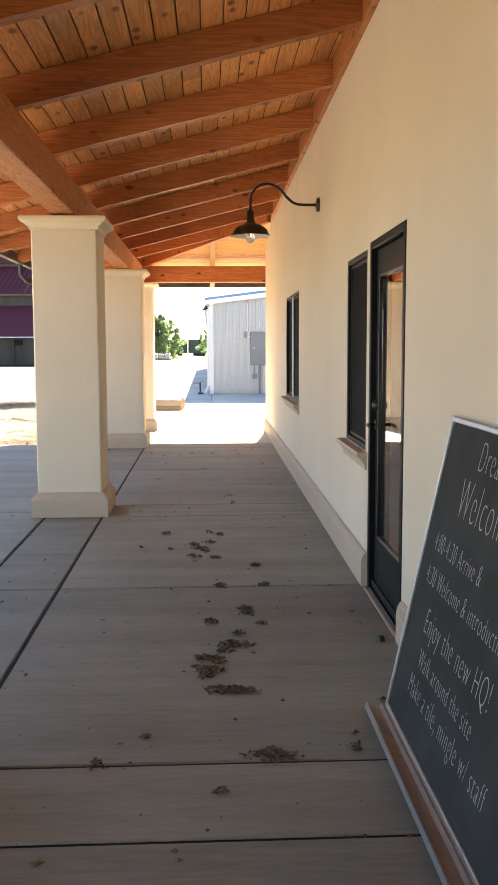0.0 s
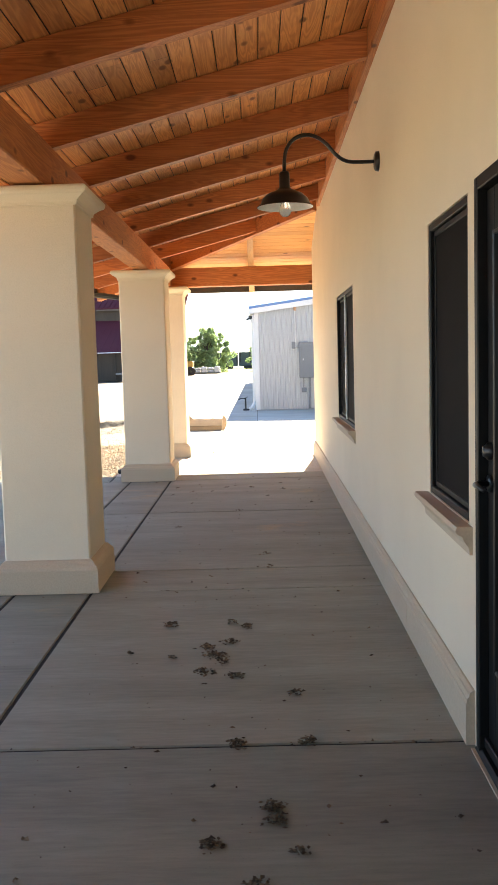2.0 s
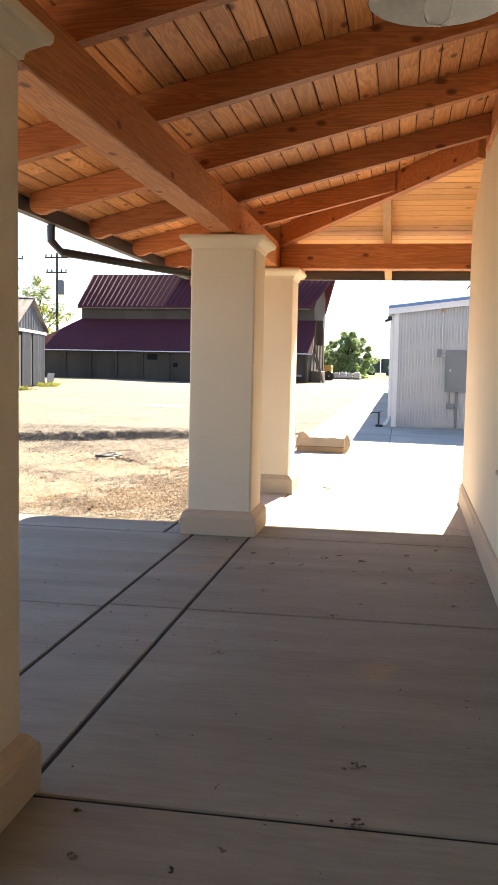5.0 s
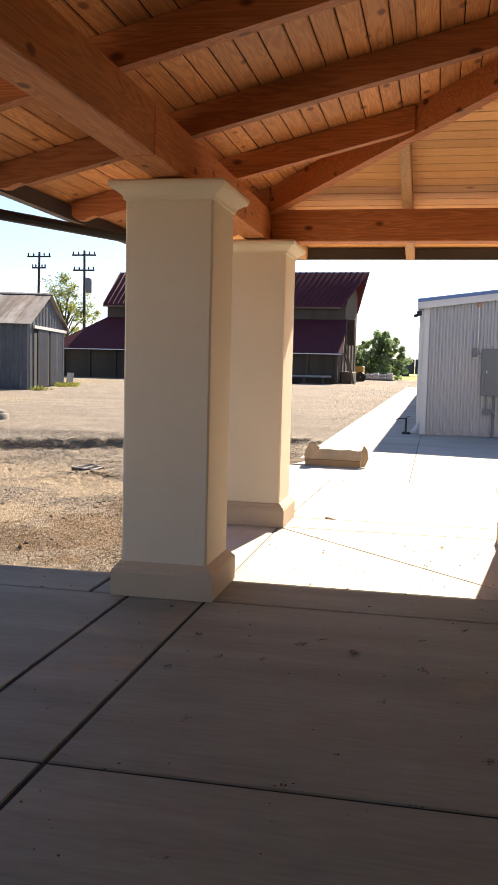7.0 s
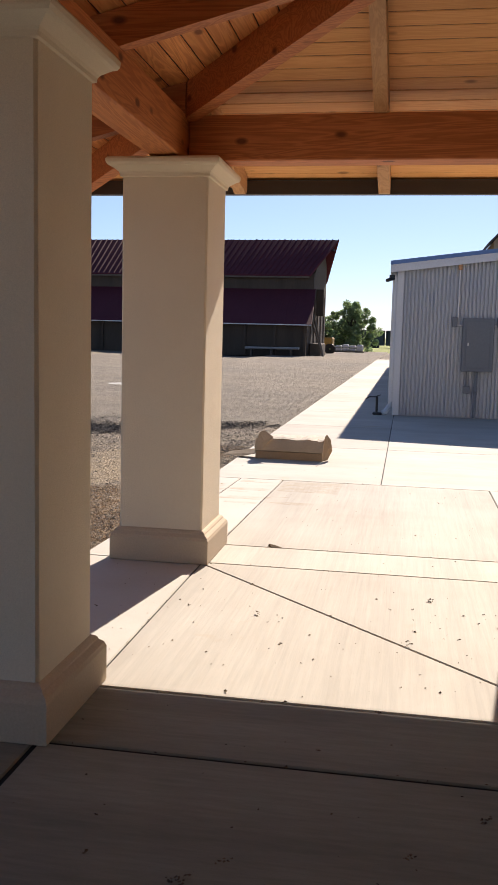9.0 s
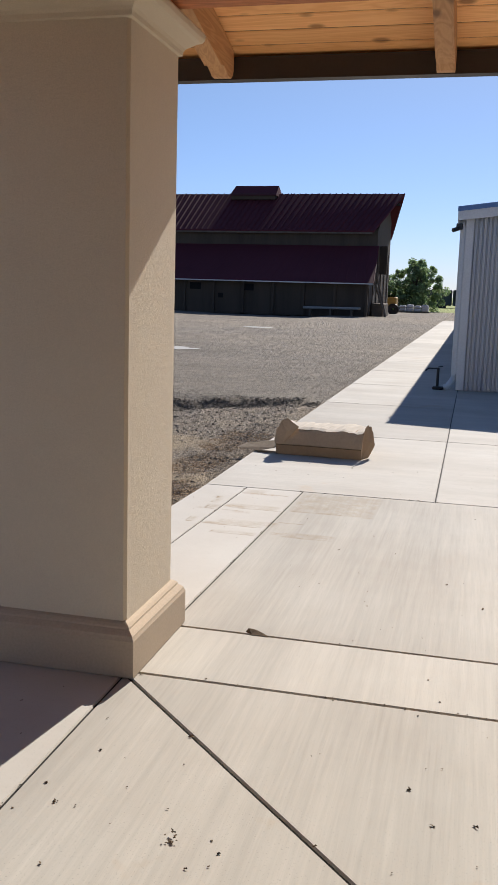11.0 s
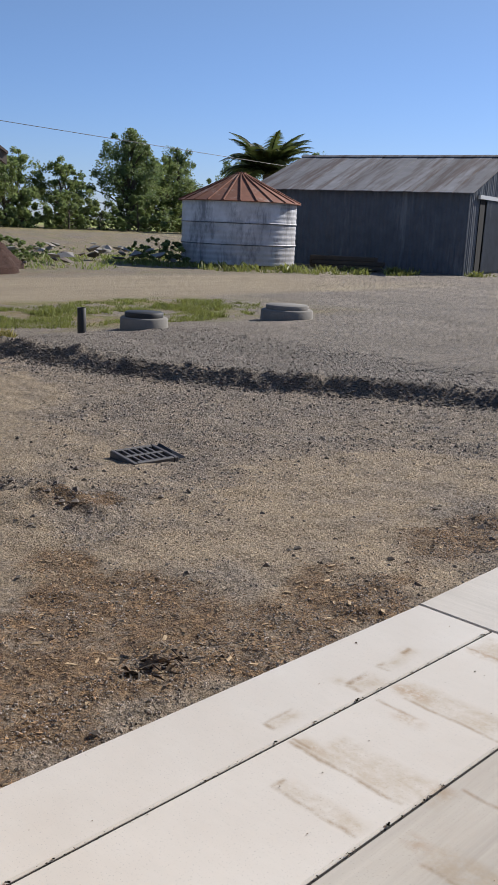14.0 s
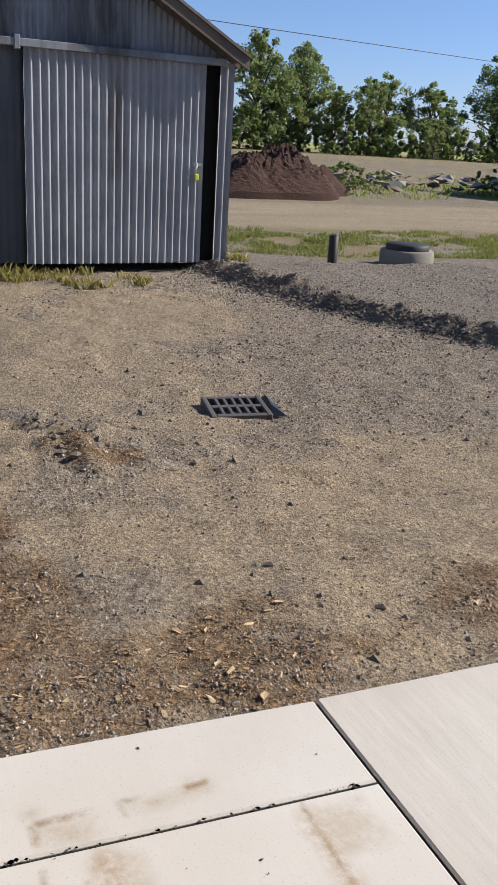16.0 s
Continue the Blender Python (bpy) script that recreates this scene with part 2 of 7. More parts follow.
def ground_mat(name):
    """Crushed stone with tan earth, wood chips, a dirt track, weeds and damp soil on the dug bank."""
    m, nt, b = base_mat(name, 0.95)
    v = coords(nt)
    cells = []
    for scale in (26.0, 58.0):
        st = nt.nodes.new("ShaderNodeTexVoronoi")
        st.inputs["Scale"].default_value = scale
        nt.links.new(v, st.inputs["Vector"])
        sep = nt.nodes.new("ShaderNodeSeparateColor")
        nt.links.new(st.outputs["Color"], sep.inputs[0])
        cells.append((st, sep.outputs[0]))
    grey = mix(nt, 0.5, mix(nt, cells[0][1], (0.03, 0.026, 0.022), (0.33, 0.29, 0.24)), mix(nt, cells[1][1], (0.03, 0.026, 0.022), (0.34, 0.30, 0.25)))
    fine = noise_fac(nt, v, 70, 4, 0.7, 0.3, 0.7)
    grey = mix(nt, 0.35, grey, mix(nt, fine, (0.045, 0.038, 0.03), (0.29, 0.245, 0.19)))
    earth = mix(nt, 0.35, mix(nt, fine, (0.215, 0.170, 0.105), (0.50, 0.40, 0.255)), grey)
    sx = nt.nodes.new("ShaderNodeSeparateXYZ")
    nt.links.new(v, sx.inputs[0])
    X, Yc = sx.outputs["X"], sx.outputs["Y"]

    def layer(name):
        at = nt.nodes.new("ShaderNodeAttribute")
        at.attribute_name = name
        return at.outputs["Fac"]

    fray = noise_fac(nt, v, 3.5, 8, 0.8, 0.30, 0.62)
    soil = mix(nt, noise_fac(nt, v, 2.2, 7, 0.75, 0.35, 0.65), grey, mix(nt, 0.55, earth, grey))
    col = mix(nt, times(nt, layer("tan"), fray), soil, earth)
    yard_grey = grey
    ruts = noise_fac(nt, coords(nt, (0.5, 1.6, 1.0)), 0.5, 6, 0.75, 0.35, 0.65)
    lot = mix(nt, 0.55, yard_grey, mix(nt, ruts, (0.108, 0.097, 0.083), (0.20, 0.183, 0.158)))
    col = mix(nt, layer("lot"), col, lot)
    chips = noise_fac(nt, v, 5.0, 8, 0.85, 0.36, 0.54)
    bark = mix(nt, noise_fac(nt, v, 30, 6, 0.8, 0.35, 0.65), (0.035, 0.02, 0.012), mix(nt, fine, (0.14, 0.085, 0.042), (0.36, 0.25, 0.13)))
    col = mix(nt, times(nt, layer("chip"), chips), col, bark)
    wide = noise_fac(nt, v, 0.09, 4, 0.5, 0.35, 0.65)
    col = mix(nt, wide, mix(nt, 1.0, col, (0.88, 0.88, 0.9), "MULTIPLY"), mix(nt, 1.0, col, (1.08, 1.06, 1.02), "MULTIPLY"))
    leafy = mix(nt, noise_fac(nt, v, 1.1, 8, 0.8, 0.46, 0.62), mix(nt, fine, (0.14, 0.10, 0.05), (0.25, 0.20, 0.10)), mix(nt, fine, (0.05, 0.075, 0.015), (0.16, 0.175, 0.04)))
    track = mix(nt, noise_fac(nt, coords(nt, (1.5, 0.3, 1.0)), 0.9, 7, 0.8, 0.35, 0.65), mix(nt, fine, (0.15, 0.12, 0.08), (0.26, 0.22, 0.15)), mix(nt, fine, (0.21, 0.175, 0.12), (0.34, 0.29, 0.20)))
    low_y = span(nt, Yc, -50.0, -40.0, 30.0, 34.0)
    wob = noise_fac(nt, v, 0.55, 7, 0.75, 0.46, 0.54)
    col = mix(nt, times(nt, times(nt, span(nt, X, -17.0, -15.8, -12.0, -11.2), low_y), wob), col, leafy)
    mid_y = span(nt, Yc, -50.0, -40.0, 38.0, 46.0)
    col = mix(nt, times(nt, span(nt, X, -22.5, -21.0, -16.6, -15.6), mid_y), col, track)
    field_y = span(nt, Yc, -80.0, -60.0, 70.0, 95.0)
    col = mix(nt, times(nt, span(nt, X, -900.0, -800.0, -22.4, -21.2), field_y), col, mix(nt, noise_fac(nt, v, 0.35, 8, 0.8, 0.40, 0.60), mix(nt, 0.5, yard_grey, (0.12, 0.10, 0.075)), mix(nt, 0.3, leafy, yard_grey)))
    col = mix(nt, times(nt, span(nt, X, -900.0, -800.0, -52.0, -46.0), field_y), col, leafy)
    fa = nt.nodes.new("ShaderNodeMapRange")
    fa.inputs["From Min"].default_value, fa.inputs["From Max"].default_value = 108.0, 114.0
    nt.links.new(Yc, fa.inputs["Value"])
    col = mix(nt, fa.outputs[0], col, mix(nt, fine, (0.12, 0.17, 0.03), (0.24, 0.27, 0.07)))
    col = mix(nt, layer("dug"), col, mix(nt, fine, (0.026, 0.021, 0.016), (0.16, 0.135, 0.106)))
    grit = noise_fac(nt, v, 46, 5, 0.8, 0.42, 0.62)
    col = mix(nt, grit, mix(nt, 1.0, col, (0.95, 0.89, 0.82), "MULTIPLY"), mix(nt, 1.0, col, (1.9, 1.8, 1.66), "MULTIPLY"))
    nt.links.new(col, b.inputs["Base Color"])
    bump(nt, b, cells[1][0].outputs["Distance"], 0.3, 0.012)
    bump(nt, b, fine, 0.9, 0.016)
    bump(nt, b, noise_fac(nt, v, 17, 5, 0.75, 0.3, 0.7), 0.5, 0.03)
    return m


def glass_mat(name, tint=(1, 1, 1)):
    m, nt, b = base_mat(name, 0.0)
    b.inputs["Base Color"].default_value = (*tint, 1)
    b.inputs["Transmission Weight"].default_value = 1.0
    b.inputs["IOR"].default_value = 1.5
    return m


def leaf_mat(name, c):
    m, nt, b = base_mat(name, 0.55)
    gi = nt.nodes.new("ShaderNodeNewGeometry")
    v = coords(nt)
    col = mix(nt, gi.outputs["Random Per Island"], scaled(c, 0.55), scaled(c, 1.5))
    col = mix(nt, noise_fac(nt, v, 0.6, 3), mix(nt, 0.4, col, (0.20, 0.20, 0.04)), col)
    nt.links.new(col, b.inputs["Base Color"])
    tr = nt.nodes.new("ShaderNodeBsdfTranslucent")
    nt.links.new(col, tr.inputs["Color"])
    ms = nt.nodes.new("ShaderNodeMixShader")
    ms.inputs[0].default_value = 0.5
    out = nt.nodes["Material Output"]
    nt.links.new(b.outputs[0], ms.inputs[1])
    nt.links.new(tr.outputs[0], ms.inputs[2])
    nt.links.new(ms.outputs[0], out.inputs[0])
    return m


def rust_mat(name, c, rust, amount, rough=0.5, metal=0.6, stretch=(1, 1, 0.15), scale=1.2):
    """Weathered sheet metal with streaks running down it."""
    m, nt, b = base_mat(name, rough, metal)
    v = coords(nt, stretch)
    f = noise_fac(nt, v, scale, 6, 0.7, 0.62 - amount * 0.3, 0.72 - amount * 0.2)
    col = mix(nt, noise_fac(nt, coords(nt), 2.0, 4), scaled(c, 0.8), scaled(c, 1.15))
    col = mix(nt, f, col, rust)
    oi = nt.nodes.new("ShaderNodeObjectInfo")
    col = mix(nt, oi.outputs["Random"], mix(nt, 1.0, col, (0.78, 0.76, 0.75), "MULTIPLY"), mix(nt, 1.0, col, (1.2, 1.2, 1.2), "MULTIPLY"))
    nt.links.new(col, b.inputs["Base Color"])
    inv = nt.nodes.new("ShaderNodeMapRange")
    inv.inputs["To Min"].default_value, inv.inputs["To Max"].default_value = metal, 0.05
    nt.links.new(f, inv.inputs["Value"])
    nt.links.new(inv.outputs[0], b.inputs["Metallic"])
    bump(nt, b, noise_fac(nt, coords(nt), 8, 4), 0.12, 0.01)
    return m


STUCCO = rough_mat("cream_stucco", (0.75, 0.645, 0.49), 0.92, big=0.9, small=240, var=0.06, relief=0.18, dist=0.002)
for _scale, _lo, _hi, _k, _d in ((80, 0.46, 0.78, 0.30, 0.003), (30, 0.3, 0.7, 0.12, 0.006)):
    bump(STUCCO.node_tree, STUCCO.node_tree.nodes["Principled BSDF"], noise_fac(STUCCO.node_tree, coords(STUCCO.node_tree), _scale, 5, 0.7, _lo, _hi), _k, _d)
TRIM = rough_mat("tan_cast_trim", (0.53, 0.42, 0.30), 0.85, big=1.5, small=90, var=0.06, relief=0.05)
CONCRETE = concrete_mat("broomed_concrete", c=(0.53, 0.505, 0.455), contrast=0.2, stained=True)
# darker than the outer slabs: shade under the roof put into the colour
CONCRETE_PORCH = concrete_mat("shaded_porch_concrete", (0.12, 1.0, 1.0), c=(0.276, 0.274, 0.222), contrast=1.6)
CONCRETE_Y = concrete_mat("lengthwise_broomed_concrete", (1.0, 0.035, 1.0), c=(0.475, 0.45, 0.395), contrast=1.1, stained=True)
CONCRETE_WALK = concrete_mat("weathered_walk_concrete", (0.12, 1.0, 1.0), c=(0.46, 0.433, 0.382), contrast=0.7)
JOINT = rough_mat("joint_dirt", (0.014, 0.012, 0.01), 0.95, small=60, var=0.3)
BEAM_Y = wood_mat("fir_beam", (0.68, 0.26, 0.085), (0.34, 0.09, 0.026), 1)
BEAM_X = wood_mat("fir_rafter", (0.62, 0.225, 0.08), (0.29, 0.078, 0.024), 0)
BEAM_H = wood_mat("pale_fir_rafter", (0.62, 0.36, 0.17), (0.40, 0.19, 0.075), 1)
BOARD_Y = wood_mat("fir_ceiling_board", (0.88, 0.41, 0.15), (0.52, 0.16, 0.045), 1, island=True)
BOARD_X = wood_mat("pale_fir_ceiling_board", (0.90, 0.50, 0.21), (0.72, 0.33, 0.115), 0, island=True)
ROOFING = rough_mat("dark_roofing", (0.06, 0.05, 0.045), 0.8)
GUTTER = rough_mat("dark_bronze_gutter", (0.035, 0.03, 0.028), 0.45, var=0.1, relief=0.0)
BLACK = rough_mat("black_enamel", (0.012, 0.012, 0.013), 0.3, var=0.1, relief=0.0)
BRONZE = rough_mat("dark_bronze_frame", (0.009, 0.009, 0.009), 0.5, var=0.1, relief=0.0)
BRONZE.node_tree.nodes["Principled BSDF"].inputs["Specular IOR Level"].default_value = 0.2
SILVER = rough_mat("worn_aluminium", (0.62, 0.62, 0.62), 0.35, 0.9, var=0.08, relief=0.05)
WHITE_ENAMEL = rough_mat("white_enamel", (0.78, 0.77, 0.74), 0.35, var=0.04, relief=0.0)
GLASS = glass_mat("clear_glass")
SCREEN = rough_mat("insect_screen", (0.006, 0.006, 0.0065), 0.8, small=600, var=0.12, relief=0.3, dist=0.001)
SCREEN.node_tree.nodes["Principled BSDF"].inputs["Specular IOR Level"].default_value = 0.1
# plaster colour lowered to hold the dimness of the room
INTERIOR = rough_mat("shade_dark_plaster", (0.14, 0.13, 0.11), 0.9)
CHALKBOARD = rough_mat("dusty_chalkboard", (0.030, 0.033, 0.031), 0.85, big=3.0, small=25, var=0.25, relief=0.02, second=(0.055, 0.059, 0.055))
CHALKBOARD.node_tree.nodes["Principled BSDF"].inputs["Specular IOR Level"].default_value = 0.25
CHALK = rough_mat("chalk", (0.40, 0.405, 0.39), 0.95, small=200, var=0.15)
TRAY = rough_mat("worn_wood_tray", (0.30, 0.23, 0.17), 0.6, big=6, small=80, var=0.25, stretch=(3, 0.3, 3))
GROUND = ground_mat("crushed_stone_ground")
STONE = rough_mat("loose_stone", (0.25, 0.222, 0.185), 0.95, big=6, small=60, var=0.3, island=0.7)
CHIP = rough_mat("rusty_wood_chip", (0.22, 0.145, 0.078), 0.95, big=5, small=60, var=0.3, island=0.75)
PALE_LEAF = rough_mat("pale_dry_leaf", (0.36, 0.27, 0.16), 0.9, big=9, small=80, var=0.3, island=0.6)
DEAD_LEAF = rough_mat("dead_leaf", (0.045, 0.035, 0.026), 0.8, big=20, small=90, var=0.35)
LITTER = rough_mat("dry_leaf_litter", (0.12, 0.088, 0.055), 0.95, big=25, small=120, var=0.3, island=0.7)
SHED_METAL = rough_mat("galvanised_siding", (0.42, 0.435, 0.45), 0.45, 0.3, big=0.7, small=30, var=0.06, relief=0.05)
SHED_TRIM = rough_mat("white_metal_trim", (0.62, 0.63, 0.63), 0.45, 0.1, var=0.05, relief=0.03)
BLUE_EDGE = rough_mat("blue_edge_metal", (0.10, 0.19, 0.38), 0.45, 0.2, var=0.06, relief=0.03)
PANEL_GREY = rough_mat("grey_electrical_enamel", (0.17, 0.18, 0.19), 0.5, var=0.05, relief=0.03)
CARDBOARD = rough_mat("weathered_cardboard", (0.33, 0.215, 0.12), 0.9, big=4, small=60, var=0.12, relief=0.15)
CARDBOARD_SIDE = rough_mat("faded_cardboard", (0.40, 0.29, 0.185), 0.9, big=4, small=60, var=0.12, relief=0.15)
CARDBOARD_IN = rough_mat("cardboard_inside", (0.52, 0.45, 0.36), 0.9, big=4, small=60, var=0.1, relief=0.1)
MAROON = rough_mat("maroon_metal_roof", (0.095, 0.022, 0.030), 0.7, 0.0, big=0.3, small=10, var=0.12, relief=0.03)
MAROON.node_tree.nodes["Principled BSDF"].inputs["Specular IOR Level"].default_value = 0.12
OLD_WOOD = rough_mat("weathered_barn_board", (0.075, 0.056, 0.04), 0.9, big=0.9, small=14, var=0.35, stretch=(1, 1, 0.12), relief=0.3, dist=0.01)
# black that paints the shade inside doorways, gaps, windows and the drain
VOID_SHADE = rough_mat("opening_shade_black", (0.01, 0.01, 0.01), 1.0, var=0.1, relief=0.0)
CORRUGATED = rust_mat("old_corrugated_iron", (0.235, 0.25, 0.27), (0.07, 0.068, 0.066), 0.38, 0.55, 0.25)
CORR_DOOR = rust_mat("galvanised_corrugated_door", (0.29, 0.30, 0.315), (0.14, 0.125, 0.11), 0.12, 0.6, 0.0)
# dark iron; the shade on the big shed's walls is in this colour
DARK_IRON = rust_mat("dark_iron_with_shade", (0.085, 0.095, 0.108), (0.16, 0.17, 0.18), 0.2, 0.6, 0.1)
RUSTY_ROOF = rust_mat("rust_streaked_roof", (0.24, 0.235, 0.23), (0.11, 0.08, 0.065), 0.5, 0.75, 0.15, (0.12, 1.2, 0.12), 1.6)
SILO_METAL = rust_mat("chalky_galvanised_silo", (0.60, 0.60, 0.61), (0.24, 0.24, 0.25), 0.42, 0.6, 0.3, (1, 1, 0.3), 1.6)
SILO_RUST = rust_mat("rusted_cone_roof", (0.22, 0.085, 0.045), (0.30, 0.20, 0.15), 0.2, 0.85, 0.1, (1, 1, 1), 1.5)
IRON = rough_mat("cast_iron", (0.03, 0.029, 0.028), 0.6, 0.3, var=0.25, relief=0.2)
IRON_WORN = rough_mat("worn_iron", (0.095, 0.087, 0.08), 0.6, 0.2, var=0.3, relief=0.2)
RUBBLE = rough_mat("broken_concrete", (0.27, 0.25, 0.22), 0.95, big=2, small=30, var=0.25, relief=0.4)
OLD_CONCRETE = rough_mat("old_cast_concrete", (0.20, 0.185, 0.16), 0.95, big=2, small=40, var=0.22, relief=0.4)
TIMBER = rough_mat("grey_timber", (0.13, 0.105, 0.082), 0.9, big=2, small=30, var=0.3)
POLE_WOOD = rough_mat("tarred_pole", (0.05, 0.04, 0.034), 0.9)
BARK = rough_mat("bark", (0.10, 0.08, 0.06), 0.95, big=3, small=25, var=0.3, relief=0.6, dist=0.02)
LEAF = leaf_mat("cottonwood_leaf", (0.21, 0.275, 0.10))
LEAF_DARK = leaf_mat("dark_leaf", (0.15, 0.215, 0.085))
LEAF_PALE = leaf_mat("spring_leaf", (0.24, 0.29, 0.075))
# aerial haze over the far trees is mixed into this paler green
LEAF_FAR = leaf_mat("haze_tinted_leaf", (0.27, 0.39, 0.20))
PALM = leaf_mat("palm_leaflet", (0.05, 0.075, 0.025))
WEED = leaf_mat("weed_blade", (0.29, 0.25, 0.08))
GRASS = leaf_mat("green_grass_blade", (0.19, 0.21, 0.055))
SOIL_PILE = rough_mat("dark_compost", (0.05, 0.022, 0.013), 1.0, big=2, small=20, var=0.4, relief=0.8, dist=0.04)
WRAP = rough_mat("pale_wrapped_sacks", (0.55, 0.55, 0.54), 0.6, big=3, small=20, var=0.2)
BRASS = rough_mat("yellow_padlock", (0.5, 0.55, 0.06), 0.4, var=0.1, relief=0.0)
COPPER = rough_mat("orange_wood_block", (0.55, 0.30, 0.16), 0.6, var=0.1)
PAINT = rough_mat("faded_white_paint", (0.33, 0.32, 0.30), 0.85, small=60, var=0.15)
YELLOW_RIG = rough_mat("yellow_machine_paint", (0.45, 0.27, 0.06), 0.6, var=0.2)


# ---- mesh helpers ----
class Geo:
    """Collects vertices and faces."""

    def __init__(self):
        self.v, self.f = [], []

    def add(self, verts, faces, m=None):
        k = len(self.v)
        self.v += [tuple(m @ Vector(p)) for p in verts] if m else [tuple(p) for p in verts]
        self.f += [tuple(i + k for i in f) for f in faces]
        return self

    def box(self, x0, x1, y0, y1, z0, z1, m=None, c=0.0):
        if c <= 0:
            vs = [(x, y, z) for x in (x0, x1) for y in (y0, y1) for z in (z0, z1)]
            fs = [(0, 1, 3, 2), (4, 6, 7, 5), (0, 4, 5, 1), (2, 3, 7, 6), (0, 2, 6, 4), (1, 5, 7, 3)]
            return self.add(vs, fs, m)
        vs, idx = [], {}
        lo, hi = (x0, y0, z0), (x1, y1, z1)
        for sx in (0, 1):
            for sy in (0, 1):
                for sz in (0, 1):
                    s = (sx, sy, sz)
                    for a in range(3):
                        p = []
                        for b in range(3):
                            edge = hi[b] if s[b] else lo[b]
                            p.append(edge if b == a else edge + (-c if s[b] else c))
                        idx[s, a] = len(vs)
                        vs.append(tuple(p))
        fs = []
        for a in range(3):
            b, d = (a + 1) % 3, (a + 2) % 3
            for sa in (0, 1):
                q = []
                for sb, sd in ((0, 0), (1, 0), (1, 1), (0, 1)):
                    s = [0, 0, 0]
                    s[a], s[b], s[d] = sa, sb, sd
                    q.append(idx[tuple(s), a])
                fs.append(tuple(q) if sa else tuple(reversed(q)))
            for sb in (0, 1):
                for sd in (0, 1):
                    s0, s1 = [0, 0, 0], [0, 0, 0]
                    s0[a], s1[a] = 0, 1
                    s0[b] = s1[b] = sb
                    s0[d] = s1[d] = sd
                    q = (idx[tuple(s0), b], idx[tuple(s1), b], idx[tuple(s1), d], idx[tuple(s0), d])
                    fs.append(q if sb == sd else tuple(reversed(q)))
        for s in [(i, j, k) for i in (0, 1) for j in (0, 1) for k in (0, 1)]:
            q = (idx[s, 0], idx[s, 1], idx[s, 2])
            fs.append(q if sum(s) % 2 else tuple(reversed(q)))
        return self.add(vs, fs, m)

    def prism(self, poly, axis, a0, a1, m=None):
        """A polygon swept along an axis; poly in the other two axes, in cyclic order."""
        n = len(poly)
        vs = []
        for a in (a0, a1):
            for p, q in poly:
                vs.append((a, p, q) if axis == 0 else (q, a, p) if axis == 1 else (p, q, a))
        fs = [tuple(reversed(range(n))), tuple(range(n, 2 * n))]
        fs += [(i, (i + 1) % n, n + (i + 1) % n, n + i) for i in range(n)]
        return self.add(vs, fs, m)

    def tube(self, pts, radii, n=8, caps=True):
        pts = [Vector(p) for p in pts]
        if not isinstance(radii, (list, tuple)):
            radii = [radii] * len(pts)
        vs, fs = [], []
        ref = Vector((0.31, 0.17, 0.93))
        for i, p in enumerate(pts):
            d = (pts[min(i + 1, len(pts) - 1)] - pts[max(i - 1, 0)]).normalized()
            if i == 0 and abs(d.dot(ref)) > 0.95:
                ref = Vector((1, 0, 0))
            a = d.cross(ref).normalized()
            b = d.cross(a)
            for k in range(n):
                w = 2 * math.pi * k / n
                vs.append(p + (a * math.cos(w) + b * math.sin(w)) * radii[i])
        for i in range(len(pts) - 1):
            for k in range(n):
                fs.append((i * n + k, i * n + (k + 1) % n, (i + 1) * n + (k + 1) % n, (i + 1) * n + k))
        if caps:
            fs.append(tuple(reversed(range(n))))
            fs.append(tuple(range((len(pts) - 1) * n, len(pts) * n)))
        return self.add(vs, fs)

    def lathe(self, profile, n=24, m=None):
        """Profile of (radius, height), turned about z."""
        vs, fs = [], []
        for r, z in profile:
            for k in range(n):
                w = 2 * math.pi * k / n
                vs.append((r * math.cos(w), r * math.sin(w), z))
        for i in range(len(profile) - 1):
            for k in range(n):
                fs.append((i * n + k, i * n + (k + 1) % n, (i + 1) * n + (k + 1) % n, (i + 1) * n + k))
        return self.add(vs, fs, m)

    def sheet(self, p, du, dv, width, height, pitch, depth, m=None, steps=4):
        """A corrugated sheet from p, across du for width and up dv for height."""
        du, dv = Vector(du).normalized(), Vector(dv).normalized()
        nrm = du.cross(dv).normalized()
        k = max(2, int(width / pitch * steps))
        vs, fs = [], []
        for i in range(k + 1):
            u = width * i / k
            off = nrm * (depth * 0.5 * math.sin(2 * math.pi * u / pitch))
            a = Vector(p) + du * u + off
            vs += [a, a + dv * height]
        for i in range(k):
            fs.append((2 * i, 2 * i + 2, 2 * i + 3, 2 * i + 1))
        return self.add(vs, fs, m)

    def mesh(self, name, material, smooth=False):
        me = bpy.data.meshes.new(name)
        me.from_pydata([tuple(p) for p in self.v], [], self.f)
        me.materials.append(material)
        if smooth:
            me.polygons.foreach_set("use_smooth", [True] * len(me.polygons))
        me.update()
        return me


def part(name, g, material, parent=None, label="", smooth=False):
    ob = new(name, g.mesh(name, material, smooth))
    if parent is not None:
        ob.parent = parent
    if label:
        ob["label"] = label
    return ob


def thing(name, label, category, at=None, group="", kind=""):
    e = new(name)
    e.empty_display_size = 0.2
    if at is not None:
        e.matrix_world = at
    return tagged(e, label, category, group, kind)


def solid(name, g, material, label, category, group="", kind="", smooth=False):
    return tagged(part(name, g, material, None, "", smooth), label, category, group, kind)


def fix_normals(ob):
    bm = bmesh.new()
    bm.from_mesh(ob.data)
    bmesh.ops.recalc_face_normals(bm, faces=bm.faces)
    bm.to_mesh(ob.data)
    bm.free()
    return ob


# ---- the porch: plan ----
WALL_X = 1.02
HIP = 15.33  # the hip runs where x + y = HIP
EAVE_X, EAVE_Y = -2.66, 17.99


